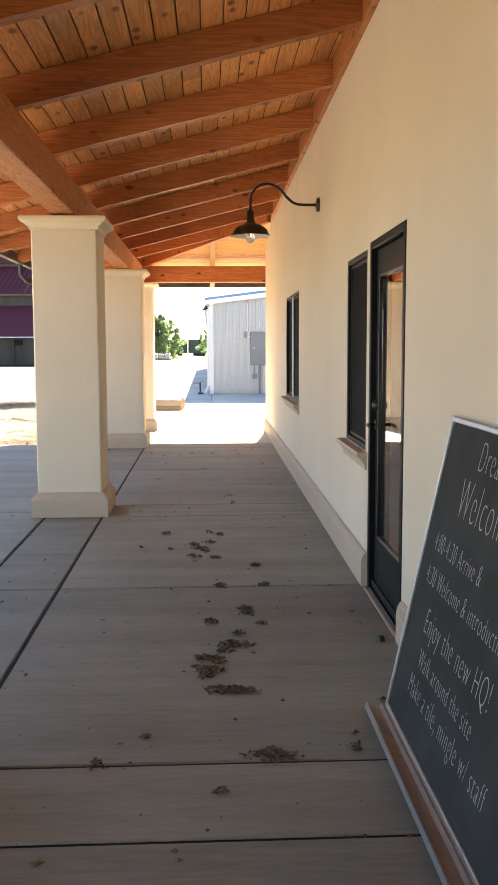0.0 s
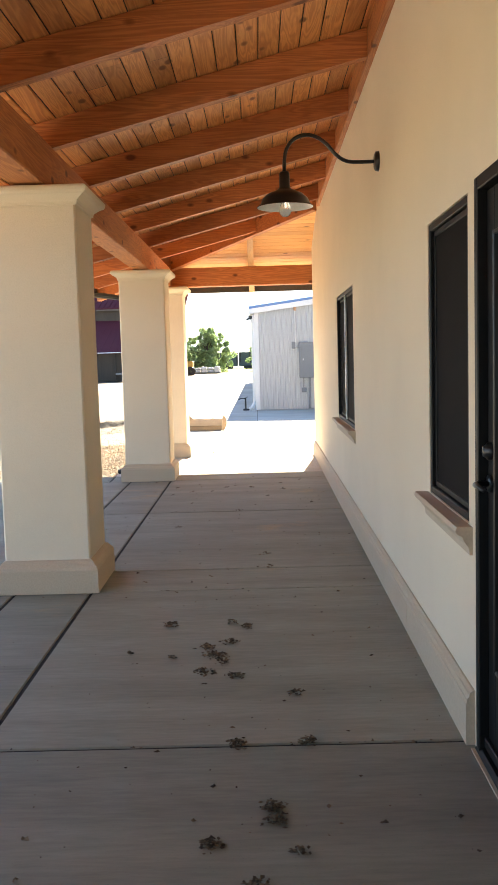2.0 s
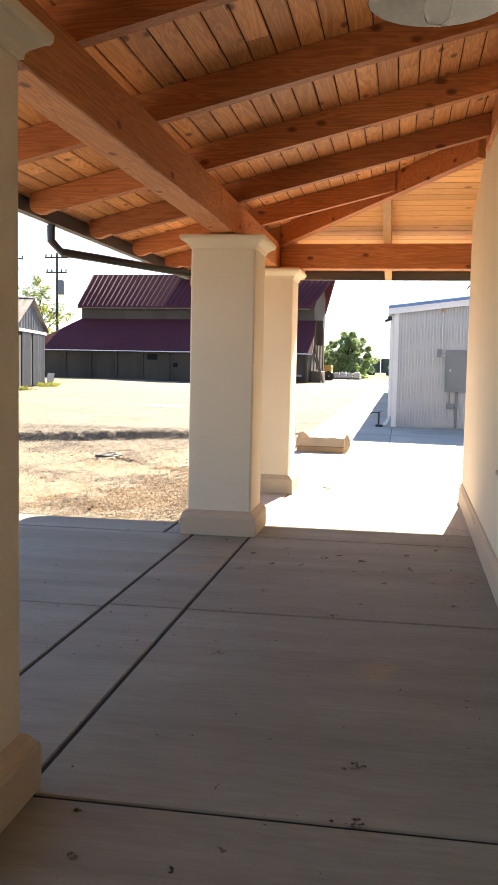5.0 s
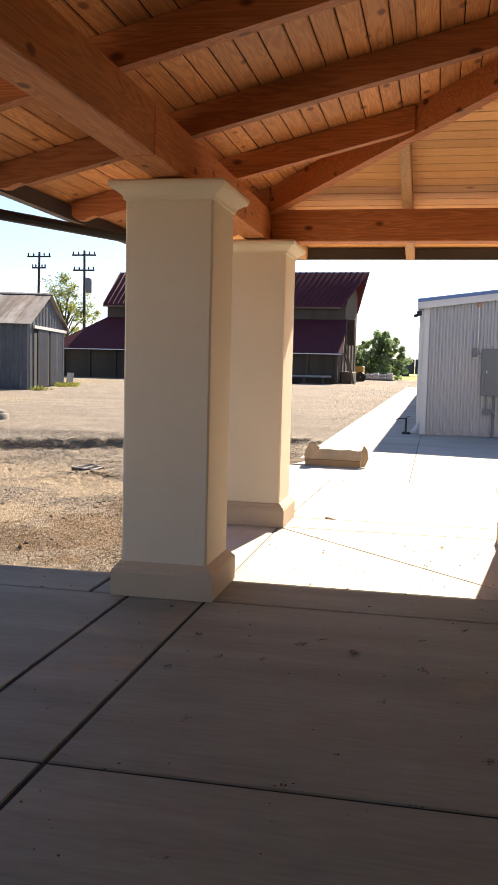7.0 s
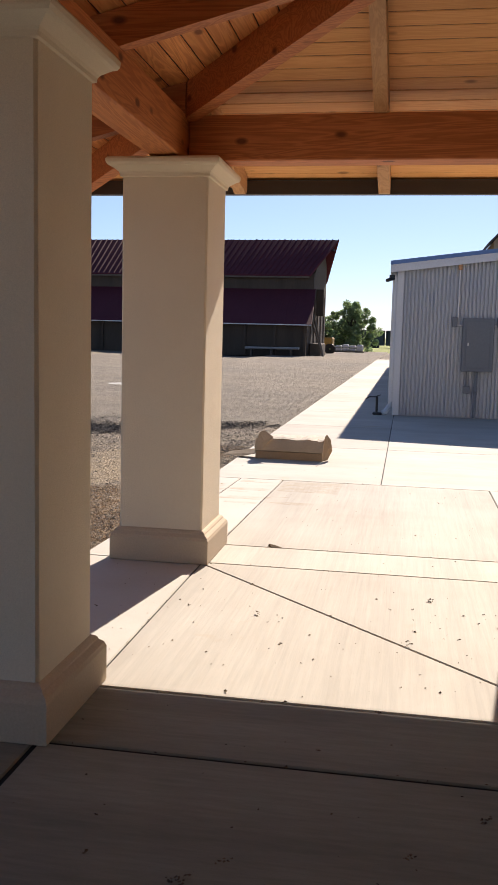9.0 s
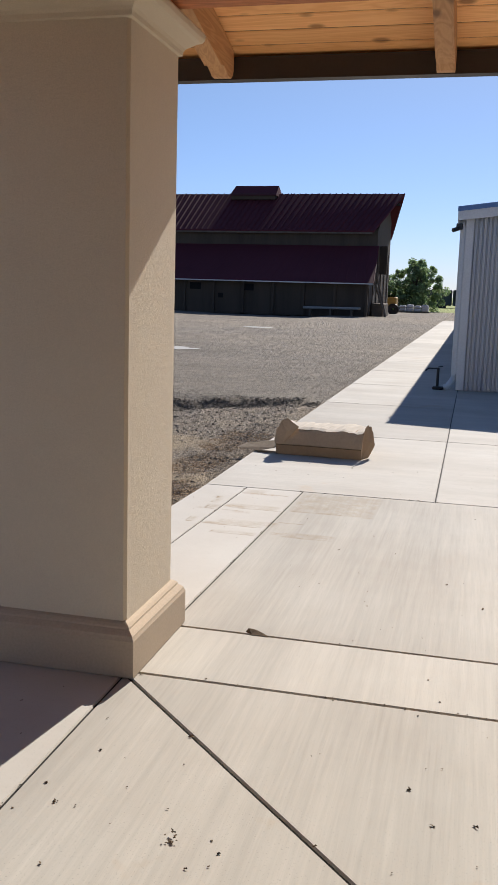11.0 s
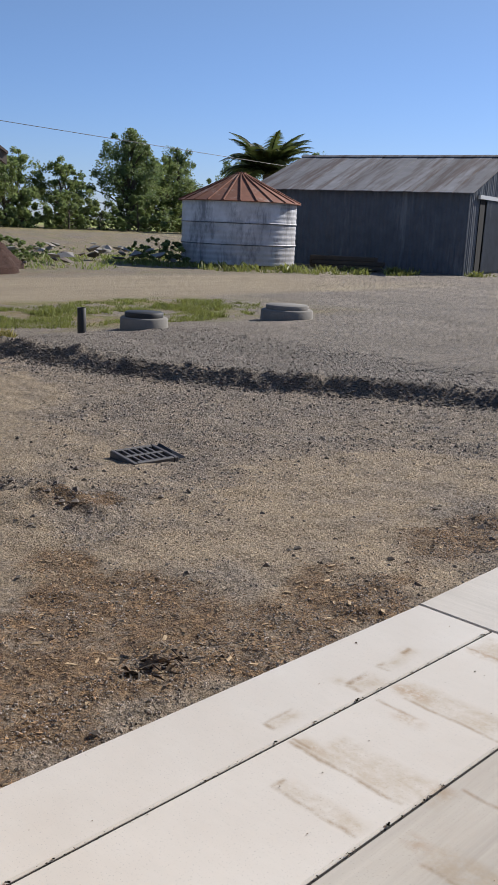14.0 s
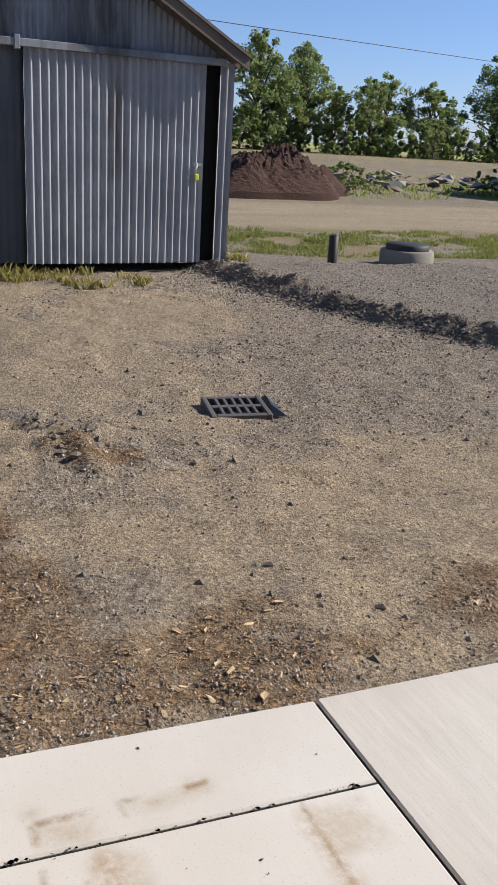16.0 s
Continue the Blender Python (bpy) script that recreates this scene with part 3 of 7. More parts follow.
def rafter_z(x):
    return 3.0 + 0.25 * (x + 1.17)


def deck_z(x):
    return rafter_z(x) + 0.19


def hip_rafter_z(y):
    return 3.0 - 0.25 * (y - 16.5)


def hip_deck_z(y):
    return hip_rafter_z(y) + 0.19


# building wall with a door and two windows cut through it
DOOR = (4.35, 5.375, 0.0, 2.18)
WIN1 = (5.50, 6.345, 0.87, 2.15)
WIN2 = (9.98, 11.73, 0.885, 2.165)
g = Geo()
# the run south of y 0 is unseen, added to block light from behind
ys = [-17.0, DOOR[0], DOOR[1], WIN1[0], WIN1[1], WIN2[0], WIN2[1], 16.296]
top = 3.72
for a, b in zip(ys[:-1], ys[1:]):
    hole = next((h for h in (DOOR, WIN1, WIN2) if (h[0], h[1]) == (a, b)), None)
    if hole:
        if hole[2] > 0:
            g.box(WALL_X, WALL_X + 0.2, a, b, 0, hole[2])
        g.box(WALL_X, WALL_X + 0.2, a, b, hole[3], top)
    else:
        g.box(WALL_X, WALL_X + 0.2, a, b, 0, top)
tagged(part("wall_east", g, STUCCO), "cream stucco building wall along the covered porch", "wall", kind="structure")
g = Geo().box(WALL_X + 0.205, 9.0, 16.30, 16.50, 0, 3.0)
tagged(part("wall_north", g, STUCCO), "cream stucco end wall of the building", "wall", kind="structure")
g = Geo().box(8.8, 9.0, -17.0, 16.34, 0, 3.72).box(WALL_X + 0.2, 8.8, -17.2, -17.0, 0, 3.72)
tagged(part("wall_south", g, STUCCO), "unseen cream stucco outer walls added to close the building", "wall", kind="structure")

# assumed room behind the door and windows, its dimness put into the plaster colour
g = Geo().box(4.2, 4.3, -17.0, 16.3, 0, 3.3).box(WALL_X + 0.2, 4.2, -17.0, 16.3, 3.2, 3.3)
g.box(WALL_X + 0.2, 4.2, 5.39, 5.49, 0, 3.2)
tagged(part("wall_inner", g, INTERIOR), "assumed plain walls of the room inside, plaster darkened for its shade", "wall", kind="structure")

# baseboard of the wall: moulded cast trim, in lengths
BASE_PROFILE = [(0.0, 0.0), (0.0, 0.036), (0.165, 0.036), (0.176, 0.031), (0.186, 0.031), (0.198, 0.022), (0.21, 0.02), (0.22, 0.009), (0.22, 0.0)]
baseboard = tagged(new("baseboard"), "tan cast moulded baseboard along the stucco wall", "baseboard", kind="structure")
for a, b in ((-17.0, -11.5), (-11.495, -6.005), (-6.0, -3.6), (-3.595, -1.2), (-1.195, 1.2), (1.205, 3.0), (3.005, 4.31), (5.415, 6.9), (6.905, 9.0), (9.005, 10.9), (10.905, 12.9), (12.905, 14.8), (14.805, 16.3)):
    g = Geo().prism([(z, WALL_X - d) for z, d in BASE_PROFILE], 1, a, b)
    fix_normals(part("trim_length", g, TRIM, baseboard))


# ---- door ----
door = tagged(new("door_1"), "dark bronze glazed entrance door with lever handle, closed", "door", kind="structure")
y0, y1, z1 = DOOR[0], DOOR[1], DOOR[3]
g = Geo()
for a, b in ((y0 + 0.002, y0 + 0.05), (y1 - 0.05, y1 - 0.002)):
    g.box(WALL_X - 0.006, WALL_X + 0.13, a, b, 0.0, z1 - 0.002, c=0.004)
g.box(WALL_X - 0.006, WALL_X + 0.13, y0 + 0.05, y1 - 0.05, z1 - 0.05, z1 - 0.002, c=0.004)
part("door_frame", g, BRONZE, door)
xa, xb = WALL_X + 0.03, WALL_X + 0.075
leaf = Geo()
leaf.box(xa, xb, y0 + 0.054, y0 + 0.15, 0.03, z1 - 0.055, c=0.004).box(xa, xb, y1 - 0.16, y1 - 0.054, 0.03, z1 - 0.055, c=0.004)
leaf.box(xa, xb, y0 + 0.15, y1 - 0.16, 0.03, 0.36, c=0.004).box(xa, xb, y0 + 0.15, y1 - 0.16, 1.97, z1 - 0.055, c=0.004)
panel = part("door_leaf", leaf, BRONZE, door)
bead = Geo()
for a, b, c0, c1 in ((y0 + 0.15, y0 + 0.165, 0.36, 1.97), (y1 - 0.175, y1 - 0.16, 0.36, 1.97), (y0 + 0.165, y1 - 0.175, 0.36, 0.375), (y0 + 0.165, y1 - 0.175, 1.955, 1.97)):
    bead.box(xa - 0.008, xb - 0.02, a, b, c0, c1, c=0.003)
part("glazing_bead", bead, BLACK, panel)
pane = part("pane", Geo().box(xa + 0.015, xa + 0.021, y0 + 0.165, y1 - 0.175, 0.375, 1.955), GLASS, panel)
pane.visible_shadow = False
part("threshold", Geo().prism([(0.0, WALL_X - 0.012), (0.01, WALL_X - 0.012), (0.022, WALL_X + 0.004), (0.022, WALL_X + 0.12), (0.0, WALL_X + 0.12)], 1, y0 + 0.004, y1 - 0.004), BRONZE, door)
part("threshold_edge", Geo().box(WALL_X - 0.026, WALL_X - 0.0125, y0 + 0.004, y1 - 0.004, 0.0, 0.008), TRIM, door, "thin pale metal threshold edge")
sw = Geo().box(WALL_X + 0.012, WALL_X + 0.03, y0 + 0.06, y1 - 0.06, 0.035, 0.075, c=0.003)
part("door_sweep", sw, BRONZE, door)
hy = y1 - 0.105
hand = Geo().lathe([(0.0, 0.012), (0.032, 0.012), (0.034, 0.006), (0.034, 0.0)], 16, Matrix.Translation((xa, hy, 1.06)) @ Matrix.Rotation(radians(-90), 4, "Y"))
hand.tube([(xa, hy, 1.06), (xa - 0.055, hy, 1.06), (xa - 0.062, hy - 0.02, 1.06), (xa - 0.06, hy - 0.125, 1.055)], [0.011, 0.011, 0.012, 0.009], 10)
part("door_handle", hand, BLACK, panel, "black lever handle", True)
bolt = Geo().lathe([(0.0, 0.03), (0.02, 0.03), (0.024, 0.02), (0.033, 0.014), (0.034, 0.0)], 16, Matrix.Translation((xa, hy, 1.18)) @ Matrix.Rotation(radians(-90), 4, "Y"))
part("deadbolt", bolt, BLACK, panel, "black round deadbolt", True)


def window(name, label, y0, y1, z0, z1, sashes, sill_over):
    w = tagged(new(name), label, "window", kind="structure")
    g = Geo()
    x0, x1 = WALL_X + 0.004, WALL_X + 0.09
    for a, b, c0, c1 in ((y0 + 0.002, y0 + 0.035, z0, z1 - 0.002), (y1 - 0.035, y1 - 0.002, z0, z1 - 0.002), (y0 + 0.035, y1 - 0.035, z0, z0 + 0.035), (y0 + 0.035, y1 - 0.035, z1 - 0.035, z1 - 0.002)):
        g.box(x0, x1, a, b, c0, c1, c=0.004)
    part("window_frame", g, BRONZE, w)
    step = (y1 - y0 - 0.07) / sashes
    for k in range(sashes):
        a = y0 + 0.035 + k * step
        s = Geo()
        xo = x0 + 0.018 + 0.012 * k
        for p, q, r, t in ((a + 0.003, a + 0.028, z0 + 0.037, z1 - 0.037), (a + step - 0.028, a + step - 0.003, z0 + 0.037, z1 - 0.037), (a + 0.028, a + step - 0.028, z0 + 0.037, z0 + 0.062), (a + 0.028, a + step - 0.028, z1 - 0.062, z1 - 0.037)):
            s.box(xo, xo + 0.02, p, q, r, t, c=0.003)
        sash = part("sash", s, BRONZE, w)
        part("insect_screen", Geo().box(xo + 0.006, xo + 0.009, a + 0.028, a + step - 0.028, z0 + 0.062, z1 - 0.062), SCREEN, sash, "dark fine insect screen")
        part("pane", Geo().box(xo + 0.03, xo + 0.036, a + 0.01, a + step - 0.01, z0 + 0.04, z1 - 0.04), GLASS, sash).visible_shadow = False
        if k:
            part("meeting_rail", Geo().box(x0 - 0.002, x0 + 0.03, a - 0.014, a + 0.002, z0 + 0.036, z1 - 0.036, c=0.003), SILVER, w)
    prof = [(z0 - 0.004, WALL_X + 0.06), (z0 - 0.004, WALL_X - 0.062), (z0 - 0.02, WALL_X - 0.068), (z0 - 0.032, WALL_X - 0.062), (z0 - 0.042, WALL_X - 0.04), (z0 - 0.06, WALL_X - 0.034), (z0 - 0.085, WALL_X - 0.016), (z0 - 0.115, WALL_X - 0.012), (z0 - 0.115, WALL_X + 0.0), (z0 - 0.02, WALL_X + 0.0)]
    fix_normals(part("window_sill", Geo().prism(prof, 1, y0 - sill_over, y1 + sill_over), TRIM, w, "tan cast moulded sill"))
    return w


window("window_1", "single dark bronze window with insect screen and tan sill", *WIN1, 1, 0.06)
window("window_2", "dark bronze two-sash sliding window with screens and tan sill", *WIN2, 2, 0.07)


# ---- pillars ----
def pillar(cx, cy):
    p = thing("pillar", "square cream stucco porch pillar with tan moulded base and cap", "pillar", pose(cx, cy, 0), "porch pillars")
    part("shaft", Geo().box(-0.29, 0.29, -0.29, 0.29, 0.2, 2.60, c=0.012), STUCCO, p)

    def ring(name, prof, material):
        vs, fs = [], []
        for z, h in prof:
            vs += [(-h, -h, z), (h, -h, z), (h, h, z), (-h, h, z)]
        n = len(prof)
        for i in range(n - 1):
            for k in range(4):
                fs.append((i * 4 + k, i * 4 + (k + 1) % 4, (i + 1) * 4 + (k + 1) % 4, (i + 1) * 4 + k))
        fs += [(3, 2, 1, 0), (4 * n - 4, 4 * n - 3, 4 * n - 2, 4 * n - 1)]
        return part(name, Geo().add(vs, fs), material, p)

    ring("base_moulding", [(0.001, 0.340), (0.005, 0.345), (0.160, 0.345), (0.172, 0.340), (0.180, 0.338), (0.186, 0.332), (0.200, 0.316), (0.208, 0.314), (0.218, 0.304), (0.226, 0.289)], TRIM)
    ring("capital", [(2.57, 0.288), (2.575, 0.302), (2.592, 0.304), (2.605, 0.312), (2.622, 0.335), (2.634, 0.352), (2.640, 0.368), (2.655, 0.378), (2.675, 0.380), (2.688, 0.372), (2.692, 0.36)], STUCCO)
    part("bearing_plate", Geo().box(-0.09, 0.09, -0.16, 0.16, 2.692, 2.704), SHED_TRIM, p, "pale bearing plate")
    return p


first = pillar(-1.27, 8.245)
# pillars at negative y are unseen, part of the added southward run
for cx, cy in ((-1.27, 13.83), (-1.27, 16.61), (1.55, 16.64), (-1.27, 2.65), (-1.27, -2.95), (-1.27, -8.55), (-1.27, -14.15)):
    copy_thing(first, pose(cx, cy, 0))


# ---- timber roof ----
def timber(name, g, material, label, group=""):
    return solid(name, g, material, label, "beam", group, "")


# timbers reach south to -17 only to carry the added, unseen roof
for a, b in ((-17.0, -8.552), (-8.548, 2.648), (2.652, 12.9), (12.904, 16.72)):
    timber("porch_beam", Geo().box(-1.375, -1.165, a, b, 2.704, 3.0, c=0.008), BEAM_Y, "heavy reddish fir beam resting on the pillars", "porch beams")
timber("tie_beam", Geo().box(-1.160, 1.6, 16.50, 16.71, 2.704, 3.0, c=0.008), BEAM_X, "reddish fir end beam between the corner pillars")
for a, b in ((-17.0, -6.504), (-6.5, -1.0), (-0.996, 4.8), (4.804, 10.6), (10.604, 14.2)):
    g = Geo().prism([(rafter_z(0.97) - 0.01, 0.975), (deck_z(0.97) - 0.004, 0.975), (deck_z(0.97) - 0.004, 1.018), (rafter_z(0.97) - 0.01, 1.018)], 1, a, b)
    timber("ledger_board", g, BEAM_Y, "fir ledger board fixed along the stucco wall", "ledger boards")


def tail_poly(p0, p1, z_at, depth, cut=True):
    """Side of a rafter from its scrolled tail at p0 to p1."""
    s = 1 if p1 > p0 else -1
    pts = [(p1, z_at(p1)), (p1, z_at(p1) + depth), (p0, z_at(p0) + depth)]
    if cut:
        for d, h in ((0.0, 0.09), (0.015, 0.055), (0.05, 0.025), (0.10, 0.012), (0.15, 0.02), (0.20, 0.022), (0.24, 0.0)):
            pts.append((p0 + s * d, z_at(p0 + s * d) + h))
    else:
        pts.append((p0, z_at(p0)))
    return pts


for k in range(-21, 4):
    yc = 12.36 + 1.36 * k
    end = min(0.955 + 0.0058 * (yc - 5.5), HIP - yc - 0.05)
    if end < -2.0:
        continue
    side = tail_poly(-2.56, end, rafter_z, 0.186)
    g = Geo()
    n = len(side)
    vs = [(x, y, z) for y in (yc - 0.045, yc + 0.045) for x, z in side]
    g.add(vs, [tuple(range(n)), tuple(reversed(range(n, 2 * n)))] + [(i, n + i, n + (i + 1) % n, (i + 1) % n) for i in range(n)])
    ob = fix_normals(timber("rafter", g, BEAM_X, "reddish-brown fir rafter with scrolled tail", "porch rafters"))
for xc in (-1.05, 0.11, 1.27, 2.43):
    start = max(HIP - xc + 0.06, 14.36) if xc > -1.2 else 16.5
    if xc > 1.0:
        start = 16.6
    side = tail_poly(17.89, start, hip_rafter_z, 0.186)
    n = len(side)
    vs = [(x, y, z) for x in (xc - 0.045, xc + 0.045) for y, z in side]
    g = Geo().add(vs, [tuple(range(n)), tuple(reversed(range(n, 2 * n)))] + [(i, n + i, n + (i + 1) % n, (i + 1) % n) for i in range(n)])
    fix_normals(timber("hip_end_rafter", g, BEAM_H, "pale fir rafter at the hipped porch end", "hip end rafters"))
# hip rafter on the diagonal from the corner pillar up to the wall
rt = math.sqrt(0.5)
vs = []
for x in (-2.56, 0.99):
    for s in (-0.05, 0.05):
        for z in (rafter_z(x) - 0.045, deck_z(x) - 0.006):
            vs.append((x + s * rt, HIP - x + s * rt, z))
g = Geo().add(vs, [(0, 1, 3, 2), (4, 6, 7, 5), (0, 4, 5, 1), (2, 3, 7, 6), (0, 2, 6, 4), (1, 5, 7, 3)])
fix_normals(timber("hip_rafter", g, BEAM_X, "reddish fir hip rafter running diagonally to the corner pillar"))

# tongue-and-groove ceiling, one mesh, each board with its own edges
W = 0.138
g = Geo()
x = EAVE_X
while x < WALL_X + 0.15:
    xa, xb = x + 0.003, min(x + W - 0.003, WALL_X + 0.18)
    y_from = -17.0 + random.random() * 0.5
    cuts = [y_from]
    while cuts[-1] < HIP - xb - 5:
        cuts.append(cuts[-1] + random.uniform(3.2, 5.2))
    ends = cuts[1:] + [None]
    for a, b in zip(cuts, ends):
        ya, yb = (HIP - xa, HIP - xb) if b is None else (b - 0.002, b - 0.002)
        jz = random.uniform(0, 0.0015)
        c = 0.007
        lo = [(xa, a, deck_z(xa) + c + jz), (xa + c, a, deck_z(xa + c) + jz), (xb - c, a, deck_z(xb - c) + jz), (xb, a, deck_z(xb) + c + jz)]
        hi = [(xa, ya, lo[0][2]), (xa + c, ya if b else HIP - xa - c, lo[1][2]), (xb - c, yb if b else HIP - xb + c, lo[2][2]), (xb, yb, lo[3][2])]
        g.add(lo + hi, [(0, 4, 5, 1), (1, 5, 6, 2), (2, 6, 7, 3)])
    x += W
ceiling = tagged(part("ceiling", g, BOARD_Y), "knotty tongue-and-groove fir porch ceiling between rafters", "ceiling", kind="structure")
g = Geo()
y = EAVE_Y
while y > HIP - WALL_X - 0.2:
    yb, ya = y - 0.003, y - W + 0.003
    c = 0.005
    jz = random.uniform(0, 0.0015)
    x_end = 1.22 if y < 16.5 else 9.3
    lo = [(HIP - ya, ya, hip_deck_z(ya) + c), (HIP - ya - c, ya + c, hip_deck_z(ya + c) + jz), (HIP - yb + c, yb - c, hip_deck_z(yb - c) + jz), (HIP - yb, yb, hip_deck_z(yb) + c)]
    hi = [(x_end, p[1], p[2]) for p in lo]
    g.add(lo + hi, [(0, 1, 5, 4), (1, 2, 6, 5), (2, 3, 7, 6)])
    y -= W
tagged(part("ceiling_hip_end", g, BOARD_X), "pale knotty tongue-and-groove boards of the hipped porch end", "ceiling", kind="structure")

# roof covering over the boards
t0 = 0.035
R = 6.0
ridge = deck_z(R) + t0
# roof lengthened south out of view to keep skylight off the near floor
vs = [(EAVE_X - 0.03, -17.4, deck_z(EAVE_X - 0.03) + t0), (EAVE_X - 0.03, HIP - EAVE_X + 0.03, deck_z(EAVE_X - 0.03) + t0), (R, HIP - R, ridge), (R, -17.4, ridge), (15.0, HIP - EAVE_X + 0.03, deck_z(EAVE_X - 0.03) + t0), (15.0, -17.4, deck_z(EAVE_X - 0.03) + t0)]
vs += [(a, b, c + 0.03) for a, b, c in vs]
fs = [(0, 3, 2, 1), (1, 2, 4), (2, 3, 5, 4)]
fs += [tuple(i + 6 for i in reversed(f)) for f in fs] + [(0, 1, 7, 6), (1, 4, 10, 7), (4, 5, 11, 10)]
roof = tagged(fix_normals(part("roof", Geo().add(vs, fs), ROOFING)), "dark hipped roof over building and porch", "roof", kind="structure")


def gutter(name, p0, p1, out_dir, down=None):
    """K-shaped gutter along an eave, with its fascia."""
    p0, p1, o = Vector(p0), Vector(p1), Vector(out_dir)
    prof = [(0.0, 0.115), (0.0, 0.0), (0.075, 0.0), (0.085, 0.03), (0.105, 0.06), (0.12, 0.115), (0.113, 0.115), (0.098, 0.062), (0.078, 0.034), (0.07, 0.008), (0.007, 0.008), (0.007, 0.115)]
    n = len(prof)
    vs = [p + o * a + Vector((0, 0, b)) for p in (p0, p1) for a, b in prof]
    g = Geo().add(vs, [(i, (i + 1) % n, n + (i + 1) % n, n + i) for i in range(n)] + [tuple(range(n)), tuple(reversed(range(n, 2 * n)))])
    e = thing(name, "dark bronze rain gutter along the porch eave", "gutter")
    fix_normals(part("trough", g, GUTTER, e))
    return e


ez = deck_z(EAVE_X) - 0.115
gl = gutter("gutter", (EAVE_X + 0.07, -17.4, ez), (EAVE_X + 0.07, EAVE_Y - 0.07, ez), (-1, 0, 0))
ge = gutter("gutter", (EAVE_X + 0.07, EAVE_Y - 0.07, ez), (9.5, EAVE_Y - 0.07, ez), (0, 1, 0))
# downpipe swinging back from the corner of the eave to the pillar
part("downpipe", Geo().tube([(EAVE_X + 0.0, 13.0, ez), (EAVE_X + 0.0, 13.0, ez - 0.13), (EAVE_X + 0.07, 13.06, ez - 0.22), (-1.66, 14.12, 2.40), (-1.50, 14.17, 2.28), (-1.50, 14.17, 0.2), (-1.56, 14.19, 0.10), (-1.76, 14.2, 0.05)], 0.035, 8), GUTTER, gl, "dark bronze downpipe")


# ---- gooseneck lamp ----
def rounded(pts, n=5):
    """A smooth curve through the points."""
    p = [Vector(q) for q in pts]
    out = []
    for i in range(len(p) - 1):
        a, b, c, d = p[max(i - 1, 0)], p[i], p[i + 1], p[min(i + 2, len(p) - 1)]
        for k in range(n):
            t = k / n
            out.append(0.5 * (2 * b + (c - a) * t + (2 * a - 5 * b + 4 * c - d) * t * t + (3 * b - a - 3 * c + d) * t ** 3))
    return out + [p[-1]]


lamp = thing("gooseneck_lamp", "black gooseneck barn lamp on the stucco wall", "wall lamp", pose(WALL_X, 8.10, 2.818))
rose = Geo().lathe([(0.0, 0.03), (0.045, 0.03), (0.062, 0.022), (0.066, 0.0)], 24, Matrix.Rotation(radians(-90), 4, "Y"))
part("wall_plate", rose, BLACK, lamp, "", True)
arm = [(0, 0, 0.0), (-0.16, 0, 0.0), (-0.23, 0, 0.015), (-0.29, 0, 0.06), (-0.34, 0, 0.12), (-0.40, 0, 0.165), (-0.47, 0, 0.185), (-0.54, 0, 0.17), (-0.595, 0, 0.12), (-0.62, 0, 0.05), (-0.625, 0, -0.07)]
part("arm", Geo().tube(rounded(arm), 0.0125, 12), BLACK, lamp, "", True)
cap_m = Matrix.Translation((-0.625, 0, 0))
shade = [(0.0, -0.05), (0.028, -0.05), (0.034, -0.06), (0.036, -0.15), (0.05, -0.165), (0.075, -0.175), (0.12, -0.195), (0.152, -0.225), (0.168, -0.262), (0.185, -0.275), (0.188, -0.28)]
part("shade", Geo().lathe(shade, 32, cap_m), BLACK, lamp, "black enamel dome shade", True)
inner = [(0.186, -0.281), (0.166, -0.268), (0.148, -0.232), (0.116, -0.202), (0.07, -0.183), (0.0, -0.178)]
part("shade_lining", Geo().lathe(inner, 32, cap_m), WHITE_ENAMEL, lamp, "white enamel lining", True)
bulb = [(0.0, -0.345), (0.018, -0.342), (0.034, -0.328), (0.041, -0.305), (0.037, -0.28), (0.022, -0.245), (0.016, -0.22), (0.016, -0.18)]
part("bulb", Geo().lathe(bulb, 20, cap_m), glass_mat("bulb_glass"), lamp, "clear unlit glass bulb", True)


# ---- chalkboard on its low stand ----
# board coordinates: u along the board from its far end, v down from its top edge
TEXT_LINES = [("Dream", 0.42, 0.17, 0.15), ("Welcome", 0.30, 0.36, 0.20), ("4:00-4:30 Arrive &", 0.13, 0.53, 0.10), ("4:30 Welcome & introductions", 0.12, 0.665, 0.10), ("Enjoy the new HQ!", 0.24, 0.84, 0.13), ("Walk around the site", 0.27, 0.97, 0.10), ("Make a tile, mingle w/ staff", 0.22, 1.09, 0.11)]
lean = math.atan2(0.255, 1.18)
BM = Matrix.Translation((0.70, 3.27, 0.085)) @ Matrix.Rotation(lean, 4, "Y") @ Matrix.Rotation(radians(-90), 4, "Z")
# in BM's space: x runs along -y of the world, y points away from the wall reversed, z up the board
board = thing("chalkboard", "large dusty chalkboard with chalk lettering leaning on the wall", "chalkboard", BM)
L, H = 1.83, 1.21
part("writing_surface", Geo().box(0.012, L - 0.012, 0.004, 0.014, 0.012, H - 0.012), CHALKBOARD, board)
rail = Geo()
for a, b, c0, c1 in ((0.0, L, H - 0.02, H), (0.0, L, 0.0, 0.02), (0.0, 0.02, 0.02, H - 0.02), (L - 0.02, L, 0.02, H - 0.02)):
    rail.box(a, b, -0.006, 0.018, c0, c1, c=0.003)
part("edge_trim", rail, SILVER, board, "silver aluminium edging")
tray = Geo().prism([(-0.072, -0.012), (-0.072, -0.028), (-0.002, -0.028), (-0.002, 0.0), (-0.014, 0.0), (-0.02, -0.016), (-0.034, -0.018), (-0.05, -0.016), (-0.066, -0.012)], 0, -0.02, L + 0.02)
